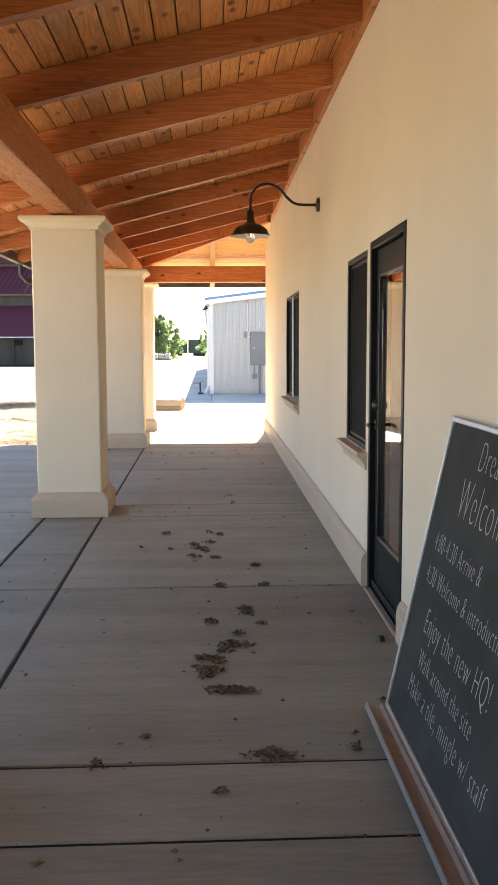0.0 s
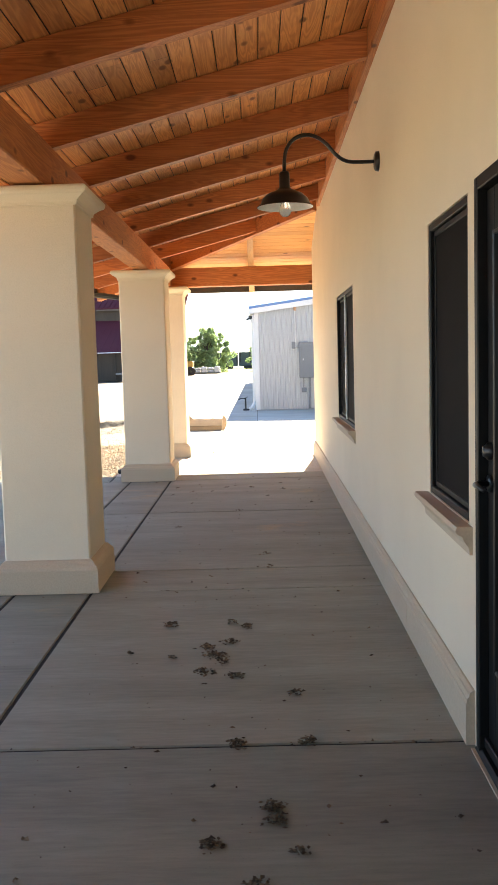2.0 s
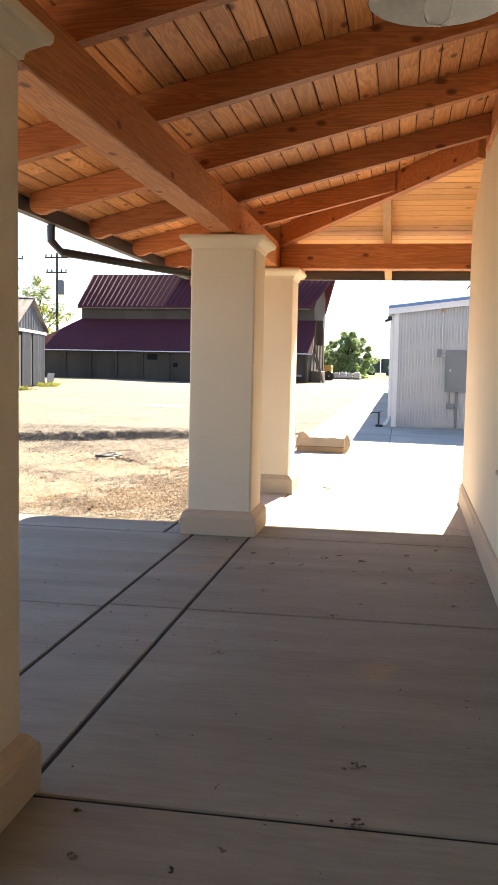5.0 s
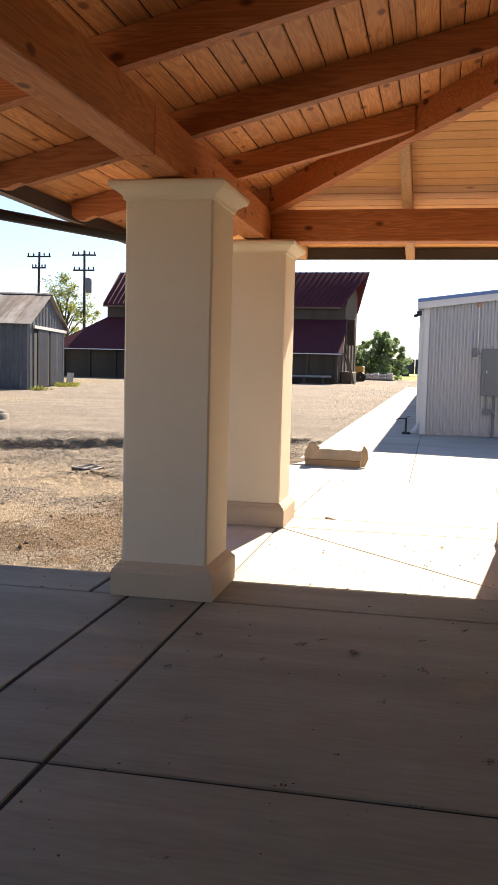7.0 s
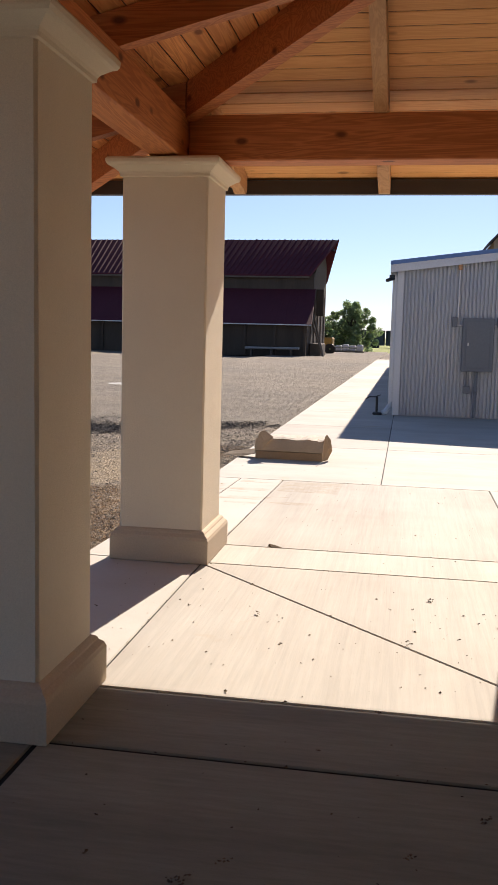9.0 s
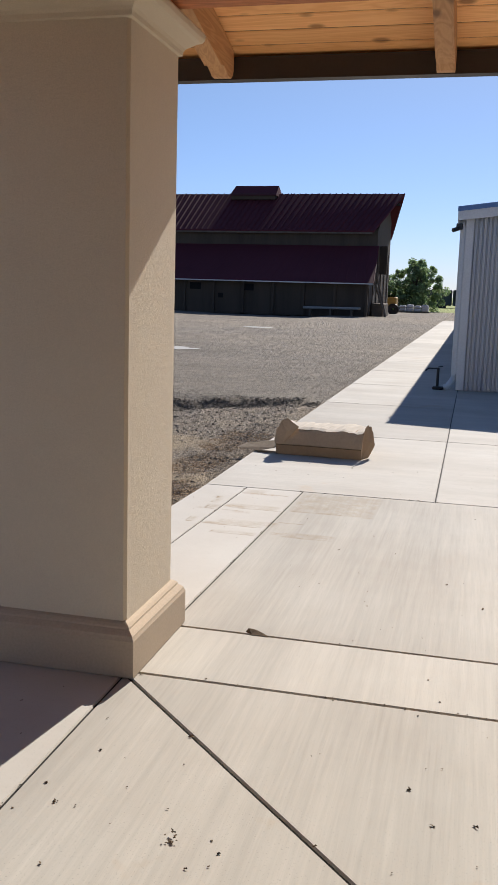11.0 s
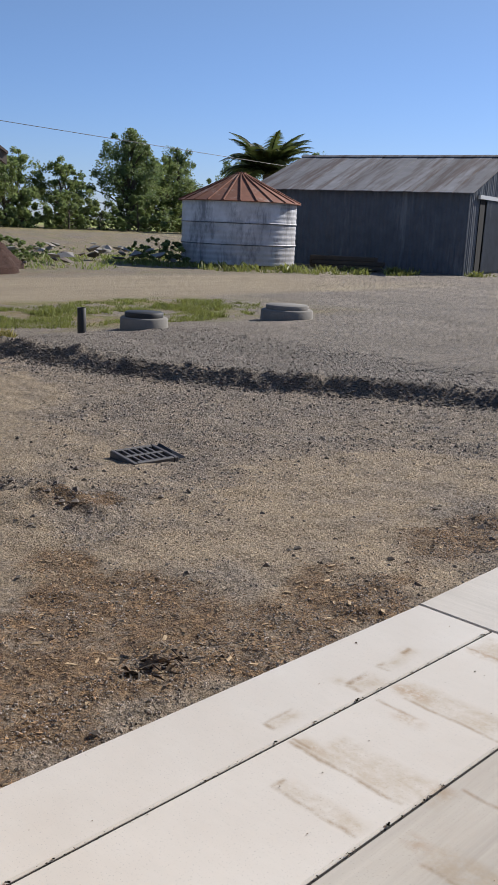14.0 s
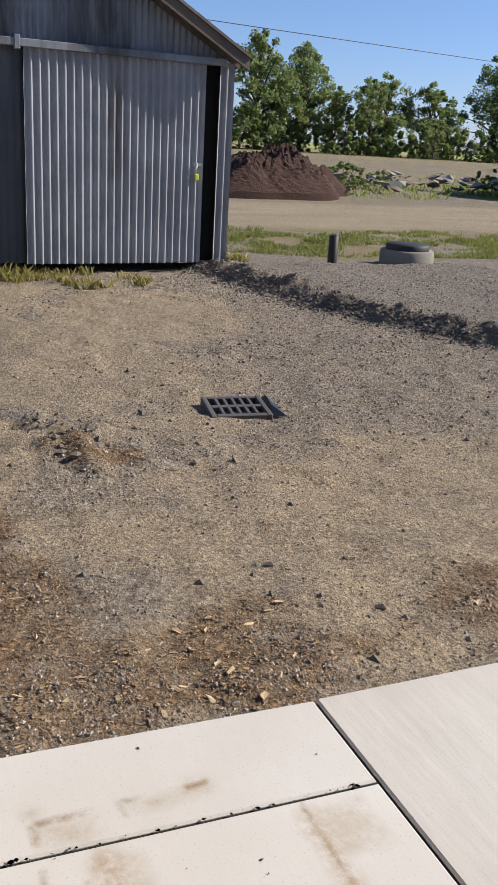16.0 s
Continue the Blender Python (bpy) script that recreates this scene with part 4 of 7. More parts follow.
fix_normals(part("chalk_tray", tray, TRAY, board, "worn wooden chalk tray"))
part("tray_lip", Geo().box(-0.02, L + 0.02, -0.078, -0.0725, -0.03, -0.006), SILVER, board, "thin silver lip")
part("corner_cap", Geo().box(-0.004, 0.03, -0.01, 0.02, H - 0.03, H + 0.004, c=0.004), SILVER, board)
for text, u, v, h in TEXT_LINES:
    cu = bpy.data.curves.new("chalk_text", "FONT")
    cu.body, cu.size, cu.shear, cu.extrude, cu.space_character = text, h * 1.08, 0.1, 0.0004, 1.14
    cu.offset = -0.03 * h
    tmp = bpy.data.objects.new("chalk_text", cu)
    scene.collection.objects.link(tmp)
    me = bpy.data.meshes.new_from_object(tmp.evaluated_get(bpy.context.evaluated_depsgraph_get()))
    bpy.data.objects.remove(tmp)
    # thinning the strokes can throw a corner far out: draw it back to its neighbours
    bm = bmesh.new()
    bm.from_mesh(me)
    stray = {p for p in bm.verts if p.co.y < -0.5 * h or p.co.y > 1.5 * h}
    for p in stray:
        near = [e.other_vert(p).co for e in p.link_edges if e.other_vert(p) not in stray]
        p.co = sum(near, Vector()) / max(1, len(near))
    bm.to_mesh(me)
    bm.free()
    me.materials.clear()
    me.materials.append(CHALK)
    ln = new("chalk_writing", me)
    ln.parent = board
    ln["label"] = "white chalk handwriting"
    ln.matrix_local = Matrix.Translation((u, 0.0035, H - v * 0.965)) @ Matrix.Rotation(radians(90), 4, "X") @ Matrix.Diagonal((0.62, 1.0, 1.0, 1.0))
door_stop = Geo().lathe([(0.0, 0.045), (0.018, 0.043), (0.028, 0.03), (0.03, 0.008), (0.034, 0.0)], 16, pose(0.885, 4.33, 0.0) @ Matrix.Diagonal((0.72, 0.72, 0.72, 1)))
solid("door_stop", door_stop, BLACK, "small black dome door stop on the concrete floor", "door stop", smooth=True)

# the wall stands a shade askew to the row of pillars
ASKEW = Matrix.Translation((WALL_X - 0.018, 5.5, 0)) @ Matrix.Rotation(radians(-0.33), 4, "Z") @ Matrix.Translation((-WALL_X, -5.5, 0))
for ob in [o for o in scene.objects if o.parent is None and o.name.split(".")[0] in ("wall_east", "baseboard", "door_1", "window_1", "window_2", "ledger_board", "gooseneck_lamp")]:
    ob.matrix_world = ASKEW @ ob.matrix_world


# ---- ground ----
BERM = [(-13.5, 23.6), (-10.6, 22.95), (-8.2, 23.25), (-6.4, 24.0), (-5.3, 24.6), (-4.1, 25.25), (-3.1, 25.85), (-2.2, 26.25), (-1.75, 26.3)]


def berm_y(x):
    if x <= BERM[0][0]:
        return BERM[0][1]
    for (a, b), (c, d) in zip(BERM[:-1], BERM[1:]):
        if x <= c:
            k = (x - a) / (c - a)
            k = k * k * (3 - 2 * k) * 0.5 + k * 0.5
            return b + (d - b) * k
    return BERM[-1][1]


def smooth01(a, b, v):
    k = max(0.0, min(1.0, (v - a) / (b - a)))
    return k * k * (3 - 2 * k)


def ground_h(x, y):
    """Height and dampness of the yard."""
    n = noise.noise((x * 0.5, y * 0.5, 0.3)) * 0.025 + noise.noise((x * 2.3, y * 2.3, 4.0)) * 0.02 + noise.noise((x * 6.1, y * 6.1, 9.0)) * 0.014
    by = berm_y(x) + noise.noise((x * 1.1, 3.0, 0.0)) * 0.12
    up = smooth01(by - 0.34, by + 0.02, y)
    yard = smooth01(-11.5, -10.0, x)
    low = -0.055 - 0.085 * smooth01(-1.8, -4.2, x)
    lot = -0.03
    z = low + (lot - low) * up * yard + (1 - yard) * (-0.02)
    crest = math.exp(-((y - by - 0.05) / 0.28) ** 2) * yard
    z += crest * (0.05 + 0.05 * noise.noise((x * 3.0, y * 3.0, 1.0)) + 0.035 * noise.noise((x * 7.0, y * 9.0, 5.0)))
    dug = math.exp(-((y - by + 0.20) / 0.20) ** 4) * yard * (0.36 + 0.9 * noise.noise((x * 2.0, y * 2.0, 7.0)))
    # spoil heap beside the drain
    d = math.hypot((x + 4.35) / 0.5, (y - 19.75) / 0.45)
    z += 0.085 * math.exp(-d * d) * (1 + 1.2 * noise.noise((x * 7, y * 7, 2.0)))
    amp = 1.0 if x > -30 and y < 45 else 0.4
    if x > -1.745 or (y < 14.05 and x > -8.2):
        return -0.14, 0.0
    z += n * amp
    if x > -12.2 and y < 27.2:
        rough = 1.0 - 0.6 * smooth01(0.0, 0.6, y - by)
        z += rough * (0.016 * noise.noise((x * 4.1, y * 4.1, 21.0)) + 0.011 * noise.noise((x * 9.5, y * 9.5, 22.0)) + 0.008 * noise.noise((x * 17.0, y * 17.0, 23.0)))
    if x > -2.05 or y < 14.2:
        z = min(z, -0.035)
    z += 0.12 * smooth01(-17, -24, x) + 0.75 * smooth01(-33, -44, x) * smooth01(100, 70, y)
    return z, max(0.0, min(1.0, dug))


TAN_EARTH = [(-3.35, 21.2, 0.85, 1.0), (-3.2, 22.35, 1.0, 0.55), (-2.5, 20.5, 0.7, 0.7), (-4.3, 19.25, 1.0, 0.5), (-6.3, 20.3, 2.0, 1.1), (-3.2, 19.8, 0.5, 0.4), (-8.0, 21.4, 1.5, 0.9), (-5.0, 16.8, 2.0, 1.2), (-3.7, 18.9, 0.9, 0.7), (-9.0, 19.8, 1.6, 0.8)]
CHIP_BEDS = [(-2.2, 18.6, 0.5, 1.0), (-2.6, 19.2, 0.6, 0.45), (-3.4, 19.25, 0.25, 0.3), (-4.1, 20.05, 0.3, 0.2), (-2.4, 17.5, 0.9, 1.3), (-2.1, 19.8, 0.3, 0.6), (-2.7, 16.0, 1.1, 1.4), (-2.15, 21.2, 0.32, 0.7), (-2.1, 22.6, 0.3, 0.8)]


def bed(beds, x, y, ragged, seed):
    """How far a spot lies inside a set of ragged oval beds, 0 to 1."""
    d = min(math.hypot((x - a) / c, (y - b) / e) for a, b, c, e in beds)
    d += ragged * (noise.noise((x * 1.9, y * 1.9, seed)) + 0.6 * noise.noise((x * 5.3, y * 5.3, seed)))
    return smooth01(1.15, 0.65, d)


def spread(fine0, fine1, step, coarse, lo, hi):
    vals = [lo]
    vals += [v for v in coarse if lo < v < fine0]
    n = int((fine1 - fine0) / step)
    vals += [fine0 + (fine1 - fine0) * i / n for i in range(n + 1)]
    vals += [v for v in coarse if fine1 < v < hi] + [hi]
    return vals


xs = spread(-12.0, -1.6, 0.045, [-700, -400, -250, -160, -110, -80, -60, -50, -42, -36, -32, -29, -27, -25, -23, -21, -19.5, -18, -17, -16, -15, -14, -13.2, -12.6, 0, 6, 12, 20, 40, 80, 160, 300, 500], -1200, 1200)
yy = spread(13.9, 27.0, 0.045, [-600, -300, -150, -80, -40, -20, -10, 0, 6, 10, 13, 28, 29, 30.5, 32, 34, 36, 38, 40, 42, 44, 47, 50, 54, 58, 63, 70, 78, 86, 95, 104, 108, 112, 120, 140, 170, 220, 300, 450, 700], -1200, 1600)
vs, dug_vals, lot_vals, tan_vals, chip_vals = [], [], [], [], []
for y in yy:
    for x in xs:
        z, d = ground_h(x, y)
        vs.append((x, y, z))
        dug_vals.append(d)
        lot_vals.append(smooth01(-0.25, 0.25, y - berm_y(x) + 0.3 * noise.noise((x * 1.3, y * 1.3, 6.0))))
        tan_vals.append(bed(TAN_EARTH, x, y, 0.55, 12.0))
        chip_vals.append(bed(CHIP_BEDS, x, y, 0.75, 17.0))
nx = len(xs)
fs = [(j * nx + i, j * nx + i + 1, (j + 1) * nx + i + 1, (j + 1) * nx + i) for j in range(len(yy) - 1) for i in range(nx - 1)]
ground = part("ground", Geo().add(vs, fs), GROUND, smooth=True)
for layer, vals in (("dug", dug_vals), ("lot", lot_vals), ("tan", tan_vals), ("chip", chip_vals)):
    ground.data.attributes.new(layer, "FLOAT", "POINT").data.foreach_set("value", vals)
tagged(ground, "grey gravel yard with tan earth patches and a dug bank", "ground", kind="structure")


# ---- metal shed with blue roof edge ----
SX, SY = 0.12, 28.9
shed = thing("metal_shed", "grey corrugated metal shed with blue roof edge and white trim", "shed", pose(SX, SY, 0))


def shed_top(x):
    return 3.02 + 0.125 * x


g = Geo()
k = 0
x = 0.09
while x < 6.0:
    for a, off in ((0.0, 0.0), (0.008, 0.028), (0.024, 0.028), (0.032, 0.0)):
        g.v += [(x + a, off, 0.02), (x + a, off, shed_top(x + a))]
    x += 0.074
n = len(g.v) // 2
g.f = [(2 * i, 2 * i + 2, 2 * i + 3, 2 * i + 1) for i in range(n - 1)]
part("front_siding", g, SHED_METAL, shed)
g = Geo().sheet((0.0, 34.0, 0.02), (0, -1, 0), (0, 0, 1), 34.0, 3.0, 0.2, 0.02)
part("side_siding", g, SHED_METAL, shed)
part("core", Geo().add([(0.04, 0.05, 0), (5.98, 0.05, 0), (5.98, 0.05, shed_top(6)), (0.04, 0.05, shed_top(0)), (0.04, 33.9, 0), (5.98, 33.9, 0), (5.98, 33.9, shed_top(6)), (0.04, 33.9, shed_top(0))], [(0, 1, 2, 3), (5, 4, 7, 6), (4, 0, 3, 7), (1, 5, 6, 2)]), SHED_METAL, shed)
part("corner_trim", Geo().box(-0.03, 0.10, -0.032, 0.08, 0.01, 3.02, c=0.004), SHED_TRIM, shed)
part("roof_sheet", Geo().add([(-0.16, -0.14, 3.0), (6.3, -0.14, 3.0 + 0.808), (6.3, 34.1, 3.808), (-0.16, 34.1, 3.0), (-0.16, -0.14, 3.05), (6.3, -0.14, 3.858), (6.3, 34.1, 3.858), (-0.16, 34.1, 3.05)], [(0, 3, 2, 1), (4, 5, 6, 7), (0, 1, 5, 4), (1, 2, 6, 5), (2, 3, 7, 6), (3, 0, 4, 7)]), BLUE_EDGE, shed)
vs = []
for x, y in ((-0.17, -0.15), (6.3, -0.15)):
    b = 3.0 + 0.125 * (x + 0.16)
    vs += [(x, y, b - 0.16), (x, y, b - 0.005), (x, y - 0.012, b - 0.005), (x, y - 0.012, b - 0.16)]
fix_normals(part("rake_trim", Geo().add(vs, [(0, 1, 5, 4), (1, 2, 6, 5), (2, 3, 7, 6), (3, 0, 4, 7), (0, 3, 2, 1), (4, 5, 6, 7)]), SHED_TRIM, shed))
part("eave_trim", Geo().box(-0.17, -0.158, -0.14, 34.0, 2.83, 2.995), SHED_TRIM, shed)
vs2 = []
for x, y in ((-0.175, -0.166), (6.3, -0.166)):
    b = 3.0 + 0.125 * (x + 0.16)
    vs2 += [(x, y, b - 0.01), (x, y, b + 0.07), (x, y - 0.012, b + 0.07), (x, y - 0.012, b - 0.01)]
fix_normals(part("blue_flashing", Geo().add(vs2, [(0, 1, 5, 4), (1, 2, 6, 5), (2, 3, 7, 6), (3, 0, 4, 7), (0, 3, 2, 1), (4, 5, 6, 7)]), BLUE_EDGE, shed, "blue metal roof flashing"))
dp = Geo().tube([(-0.10, 0.02, 2.85), (-0.07, 0.02, 2.74), (-0.07, 0.02, 0.30), (-0.08, 0.0, 0.20), (-0.16, -0.10, 0.08), (-0.20, -0.15, 0.07)], 0.055, 8)
part("downpipe", dp, SHED_TRIM, shed, "white metal downpipe with bent foot", True)
cam_box = Geo().box(-0.19, -0.08, -0.09, 0.02, 2.70, 2.80, c=0.01).tube([(-0.14, -0.09, 2.72), (-0.24, -0.16, 2.68)], 0.035, 10)
part("flood_light", cam_box, BLACK, shed, "small dark flood light under the eave")
part("opening_edge", Geo().box(2.90, 2.96, -0.04, 0.02, 0.01, 3.3, c=0.004), SHED_TRIM, shed)
# solid black sheet for the shade in the doorway
part("dark_doorway", Geo().box(2.96, 4.4, -0.03, 0.02, 0.01, 2.5), VOID_SHADE, shed)
for i, bx in enumerate((1.18, 2.1)):
    part("eave_block", Geo().box(bx - 0.04, bx + 0.04, -0.07, -0.02, shed_top(bx) - 0.26, shed_top(bx) - 0.05, c=0.015), COPPER, shed, "small orange-brown conduit head")
    part("conduit", Geo().tube([(bx, -0.045, shed_top(bx) - 0.26), (bx, -0.045, 1.98)], 0.014, 8), SILVER, shed)
epanel = thing("electrical_panel", "grey enamelled electrical panel box on the shed wall", "electrical panel", pose(SX + 1.28, SY - 0.018, 0))
part("body", Geo().box(0.0, 0.60, -0.13, 0.0, 0.93, 1.98, c=0.006), PANEL_GREY, epanel)
part("cover", Geo().box(0.07, 0.53, -0.142, -0.131, 1.0, 1.9, c=0.004), PANEL_GREY, epanel)
part("latch", Geo().box(0.10, 0.125, -0.155, -0.143, 1.44, 1.50, c=0.003), SILVER, epanel)
for bx in (-0.16, 0.70):
    part("junction_box", Geo().box(bx - 0.05, bx + 0.05, -0.09, -0.002, 1.80, 2.0, c=0.008), PANEL_GREY, epanel)
part("side_conduit", Geo().tube([(-0.12, -0.05, 1.84), (0.0, -0.05, 1.84)], 0.016, 8), SILVER, epanel)
part("side_conduit", Geo().tube([(0.60, -0.05, 1.84), (0.66, -0.05, 1.84)], 0.016, 8), SILVER, epanel)
part("drop_conduit", Geo().tube([(0.12, -0.05, 0.93), (0.12, -0.05, 0.6)], 0.014, 8).tube([(0.30, -0.05, 0.93), (0.30, -0.05, 0.02)], 0.035, 10), PANEL_GREY, epanel)
part("outlet_box", Geo().box(0.06, 0.20, -0.09, -0.002, 0.50, 0.64, c=0.008).box(0.26, 0.34, -0.10, -0.002, 0.52, 0.64, c=0.01), PANEL_GREY, epanel)
hyd = thing("yard_tap", "dark iron yard tap on a post beside the shed", "tap", pose(-0.22, 28.95, 0) @ Matrix.Diagonal((0.8, 0.8, 0.72, 1)))
part("post", Geo().tube([(0, 0, -0.03), (0, 0, 0.52)], 0.03, 10), IRON, hyd)
part("spout", Geo().tube([(0, 0, 0.5), (-0.2, -0.02, 0.5), (-0.27, -0.03, 0.44)], 0.018, 8).tube([(0, 0, 0.54), (0.1, 0, 0.56)], 0.012, 8), IRON, hyd)
part("foot", Geo().box(-0.10, 0.14, -0.12, 0.12, 0.0, 0.07, c=0.02), IRON, hyd)


# ---- gabled house beyond the shed ----
fhouse = thing("gabled_house", "far tan house gable with dark roof behind the metal shed", "house", pose(9.6, 70, 0))
part("wall", Geo().prism([(-4.2, -0.1), (4.2, -0.1), (4.2, 7.75), (0.0, 12.2), (-4.2, 7.75)], 1, 0, 8, Matrix(((0, 0, 1, 0), (0, 1, 0, 0), (1, 0, 0, 0), (0, 0, 0, 1)))), CARDBOARD_SIDE, fhouse)
for sgn in (-1, 1):
    vs = [(sgn * 4.53, -0.4, 7.65), (0.0, -0.4, 12.42), (0.0, 8.3, 12.42), (sgn * 4.53, 8.3, 7.65)]
    vs += [(a, b, c - 0.16) for a, b, c in vs]
    fix_normals(part("roof_slope", Geo().add(vs, [(0, 1, 2, 3), (7, 6, 5, 4), (0, 4, 5, 1), (1, 5, 6, 2), (2, 6, 7, 3), (3, 7, 4, 0)]), ROOFING, fhouse, "dark roof slope"))


# ---- cardboard box lying on the walk ----
cbox = thing("cardboard_box", "long crumpled cardboard box lying open on the concrete walk", "cardboard box", pose(-1.05, 21.95, 0, 0, 0, -2))
part("body", Geo().prism([(-0.34, 0.004), (0.34, 0.004), (0.345, 0.20), (0.31, 0.24), (-0.22, 0.255), (-0.345, 0.12), (-0.35, 0.115)], 0, -0.43, 0.42), CARDBOARD, cbox)
# dark strip paints the shade of the seam below the side panel
part("tape_seam", Geo().box(-0.428, 0.418, -0.3535, -0.3505, 0.098, 0.105), LITTER, cbox, "thin dark strip for the shade in the open seam")
rng = random.Random(9)
panel_rows = [(-0.347, 0.105), (-0.366, 0.112), (-0.345, 0.165), (-0.312, 0.225), (-0.290, 0.252)]
top_rows = [(-0.288, 0.254), (-0.22, 0.268), (-0.02, 0.268), (0.18, 0.262), (0.33, 0.242)]


def creased(rows, x0, x1, n, wob, ends=0.0):
    """A creased cardboard panel with a little thickness."""
    g = Geo()
    for i in range(n + 1):
        x = x0 + (x1 - x0) * i / n
        k = noise.noise((x * 7.0, 2.0, 0.0))
        for j, (y, z) in enumerate(rows):
            q = wob * (j / (len(rows) - 1)) if ends else wob
            g.v.append((x, y + q * 0.4 * noise.noise((x * 9, j * 1.7, 4.0)), z + q * (k + 0.7 * noise.noise((x * 17, j * 2.3, 1.0)))))
    m = len(rows)
    g.f = [(i * m + j, i * m + j + 1, (i + 1) * m + j + 1, (i + 1) * m + j) for i in range(n) for j in range(m - 1)]
    return g


part("side_panel", creased(panel_rows, -0.44, 0.425, 30, 0.022, 1.0), CARDBOARD_SIDE, cbox, "bent-back cardboard side panel")
part("lid", creased(top_rows, -0.43, 0.42, 30, 0.022), CARDBOARD_IN, cbox, "pale creased lid panel")
fl = Geo().add([(-0.445, -0.362, 0.15), (-0.385, -0.335, 0.335), (-0.325, -0.325, 0.362), (-0.205, -0.335, 0.285), (-0.355, -0.372, 0.115), (-0.43, -0.368, 0.125), (-0.32, -0.366, 0.235)], [(0, 6, 1), (1, 6, 2), (2, 6, 3), (3, 6, 4), (4, 6, 5), (5, 6, 0)])
part("end_flap", fl, CARDBOARD_SIDE, cbox, "torn cardboard end flap standing up")
# dark colour here paints the thin shadow on the ground beside the box
part("side_flap", Geo().add([(-0.44, -0.34, 0.06), (-0.60, -0.33, 0.02), (-0.86, -0.28, 0.03), (-0.80, -0.10, 0.05), (-0.44, -0.05, 0.10), (-0.62, -0.25, 0.045)], [(0, 1, 5), (1, 2, 5), (2, 3, 5), (3, 4, 5), (4, 0, 5)]), LITTER, cbox, "flat dark flap standing for the thin shadow beside the box")
part("far_flap", Geo().add([(0.425, -0.36, 0.006), (0.435, -0.33, 0.22), (0.44, -0.28, 0.31), (0.455, -0.20, 0.33), (0.50, -0.16, 0.26), (0.52, -0.14, 0.12), (0.47, -0.2, 0.006), (0.49, -0.24, 0.17)], [(0, 1, 7), (1, 2, 7), (2, 3, 7), (3, 4, 7), (4, 5, 7), (5, 6, 7), (6, 0, 7)]), CARDBOARD, cbox, "upright cardboard flap")


# ---- corrugated shed with sliding doors (near) ----
LS = Matrix.Translation((-10.47, 23.05, -0.05)) @ Matrix.Rotation(math.atan2(-0.9957, 0.093), 4, "Z")
# local x runs along the front from the far corner, local -y... faces the porch on the +y side
lsh = thing("corrugated_shed", "old grey corrugated iron shed with sliding doors", "shed", LS)
LW, LD = 5.4, 6.0


def ls_roof(u):
    return 2.42 + 0.55 * (u if u < LW / 2 else LW - u)


def gable_sheet(u0, u1, z0, yoff, pitch=0.076, depth=0.03):
    g = Geo()
    k = int((u1 - u0) / pitch * 6)
    for i in range(k + 1):
        u = u0 + (u1 - u0) * i / k
        o = yoff + depth * 0.5 * math.sin(2 * math.pi * u / pitch)
        g.v += [(u, o, z0), (u, o, max(z0 + 0.01, ls_roof(u) - 0.05))]
    g.f = [(2 * i, 2 * i + 2, 2 * i + 3, 2 * i + 1) for i in range(k)]
    return g


def flat_sheet(u0, u1, z0, z1, yoff, pitch=0.092, depth=0.05):
    g = Geo()
    k = int((u1 - u0) / pitch * 6)
    for i in range(k + 1):
        u = u0 + (u1 - u0) * i / k
        o = yoff + depth * 0.5 * math.sin(2 * math.pi * u / pitch)
        g.v += [(u, o, z0), (u, o, z1)]
    g.f = [(2 * i, 2 * i + 2, 2 * i + 3, 2 * i + 1) for i in range(k)]
    return g


part("gable_siding", gable_sheet(0.0, LW, 2.26, 0.0), CORRUGATED, lsh, "weathered corrugated gable with dark streaks", True)
part("corner_siding", flat_sheet(-0.07, 0.115, 0.03, 2.3, 0.045), CORR_DOOR, lsh, "bright corrugated strip at the corner with rusty foot", True)
part("corner_post", Geo().box(-0.05, 0.05, -0.09, 0.02, 0.0, 2.3, c=0.008), TIMBER, lsh)
# black sheet behind the doors paints the unlit inside of the shed
part("dark_gap", Geo().box(0.0, LW, -0.10, -0.08, 0.02, 2.26), VOID_SHADE, lsh)
part("sliding_door", flat_sheet(0.30, 2.40, 0.02, 2.26, 0.06), CORR_DOOR, lsh, "pale galvanised corrugated sliding door", True)
part("second_door", flat_sheet(2.78, 5.0, 0.02, 2.26, 0.03), CORR_DOOR, lsh, "pale galvanised corrugated sliding door", True)
part("recessed_panel", flat_sheet(2.38, 2.80, 0.02, 2.26, -0.03, depth=0.006), DARK_IRON, lsh, "", True)
part("door_rail", Geo().box(0.06, 5.2, 0.05, 0.12, 2.25, 2.33, c=0.006).box(2.44, 2.50, 0.05, 0.13, 2.22, 2.36, c=0.006), CORRUGATED, lsh, "grey steel sliding door rail")
g = Geo()
for u0, u1 in ((-0.15, LW / 2), (LW / 2, LW + 0.15)):
    a = Vector((u0, 0.32, 2.42 + 0.55 * (u0 if u0 < LW / 2 else LW - u0)))
    b = Vector((u1, 0.32, 2.42 + 0.55 * (u1 if u0 < 0.5 else LW - u1)))
    g.add([a, b, b + Vector((0, -LD, 0)), a + Vector((0, -LD, 0)), a + Vector((0, 0, 0.035)), b + Vector((0, 0, 0.035)), b + Vector((0, -LD, 0.035)), a + Vector((0, -LD, 0.035))], [(0, 1, 2, 3), (7, 6, 5, 4), (0, 4, 5, 1), (1, 5, 6, 2), (2, 6, 7, 3), (3, 7, 4, 0)])
fix_normals(part("roof", g, RUSTY_ROOF, lsh, "rusty corrugated roof"))
g = Geo()
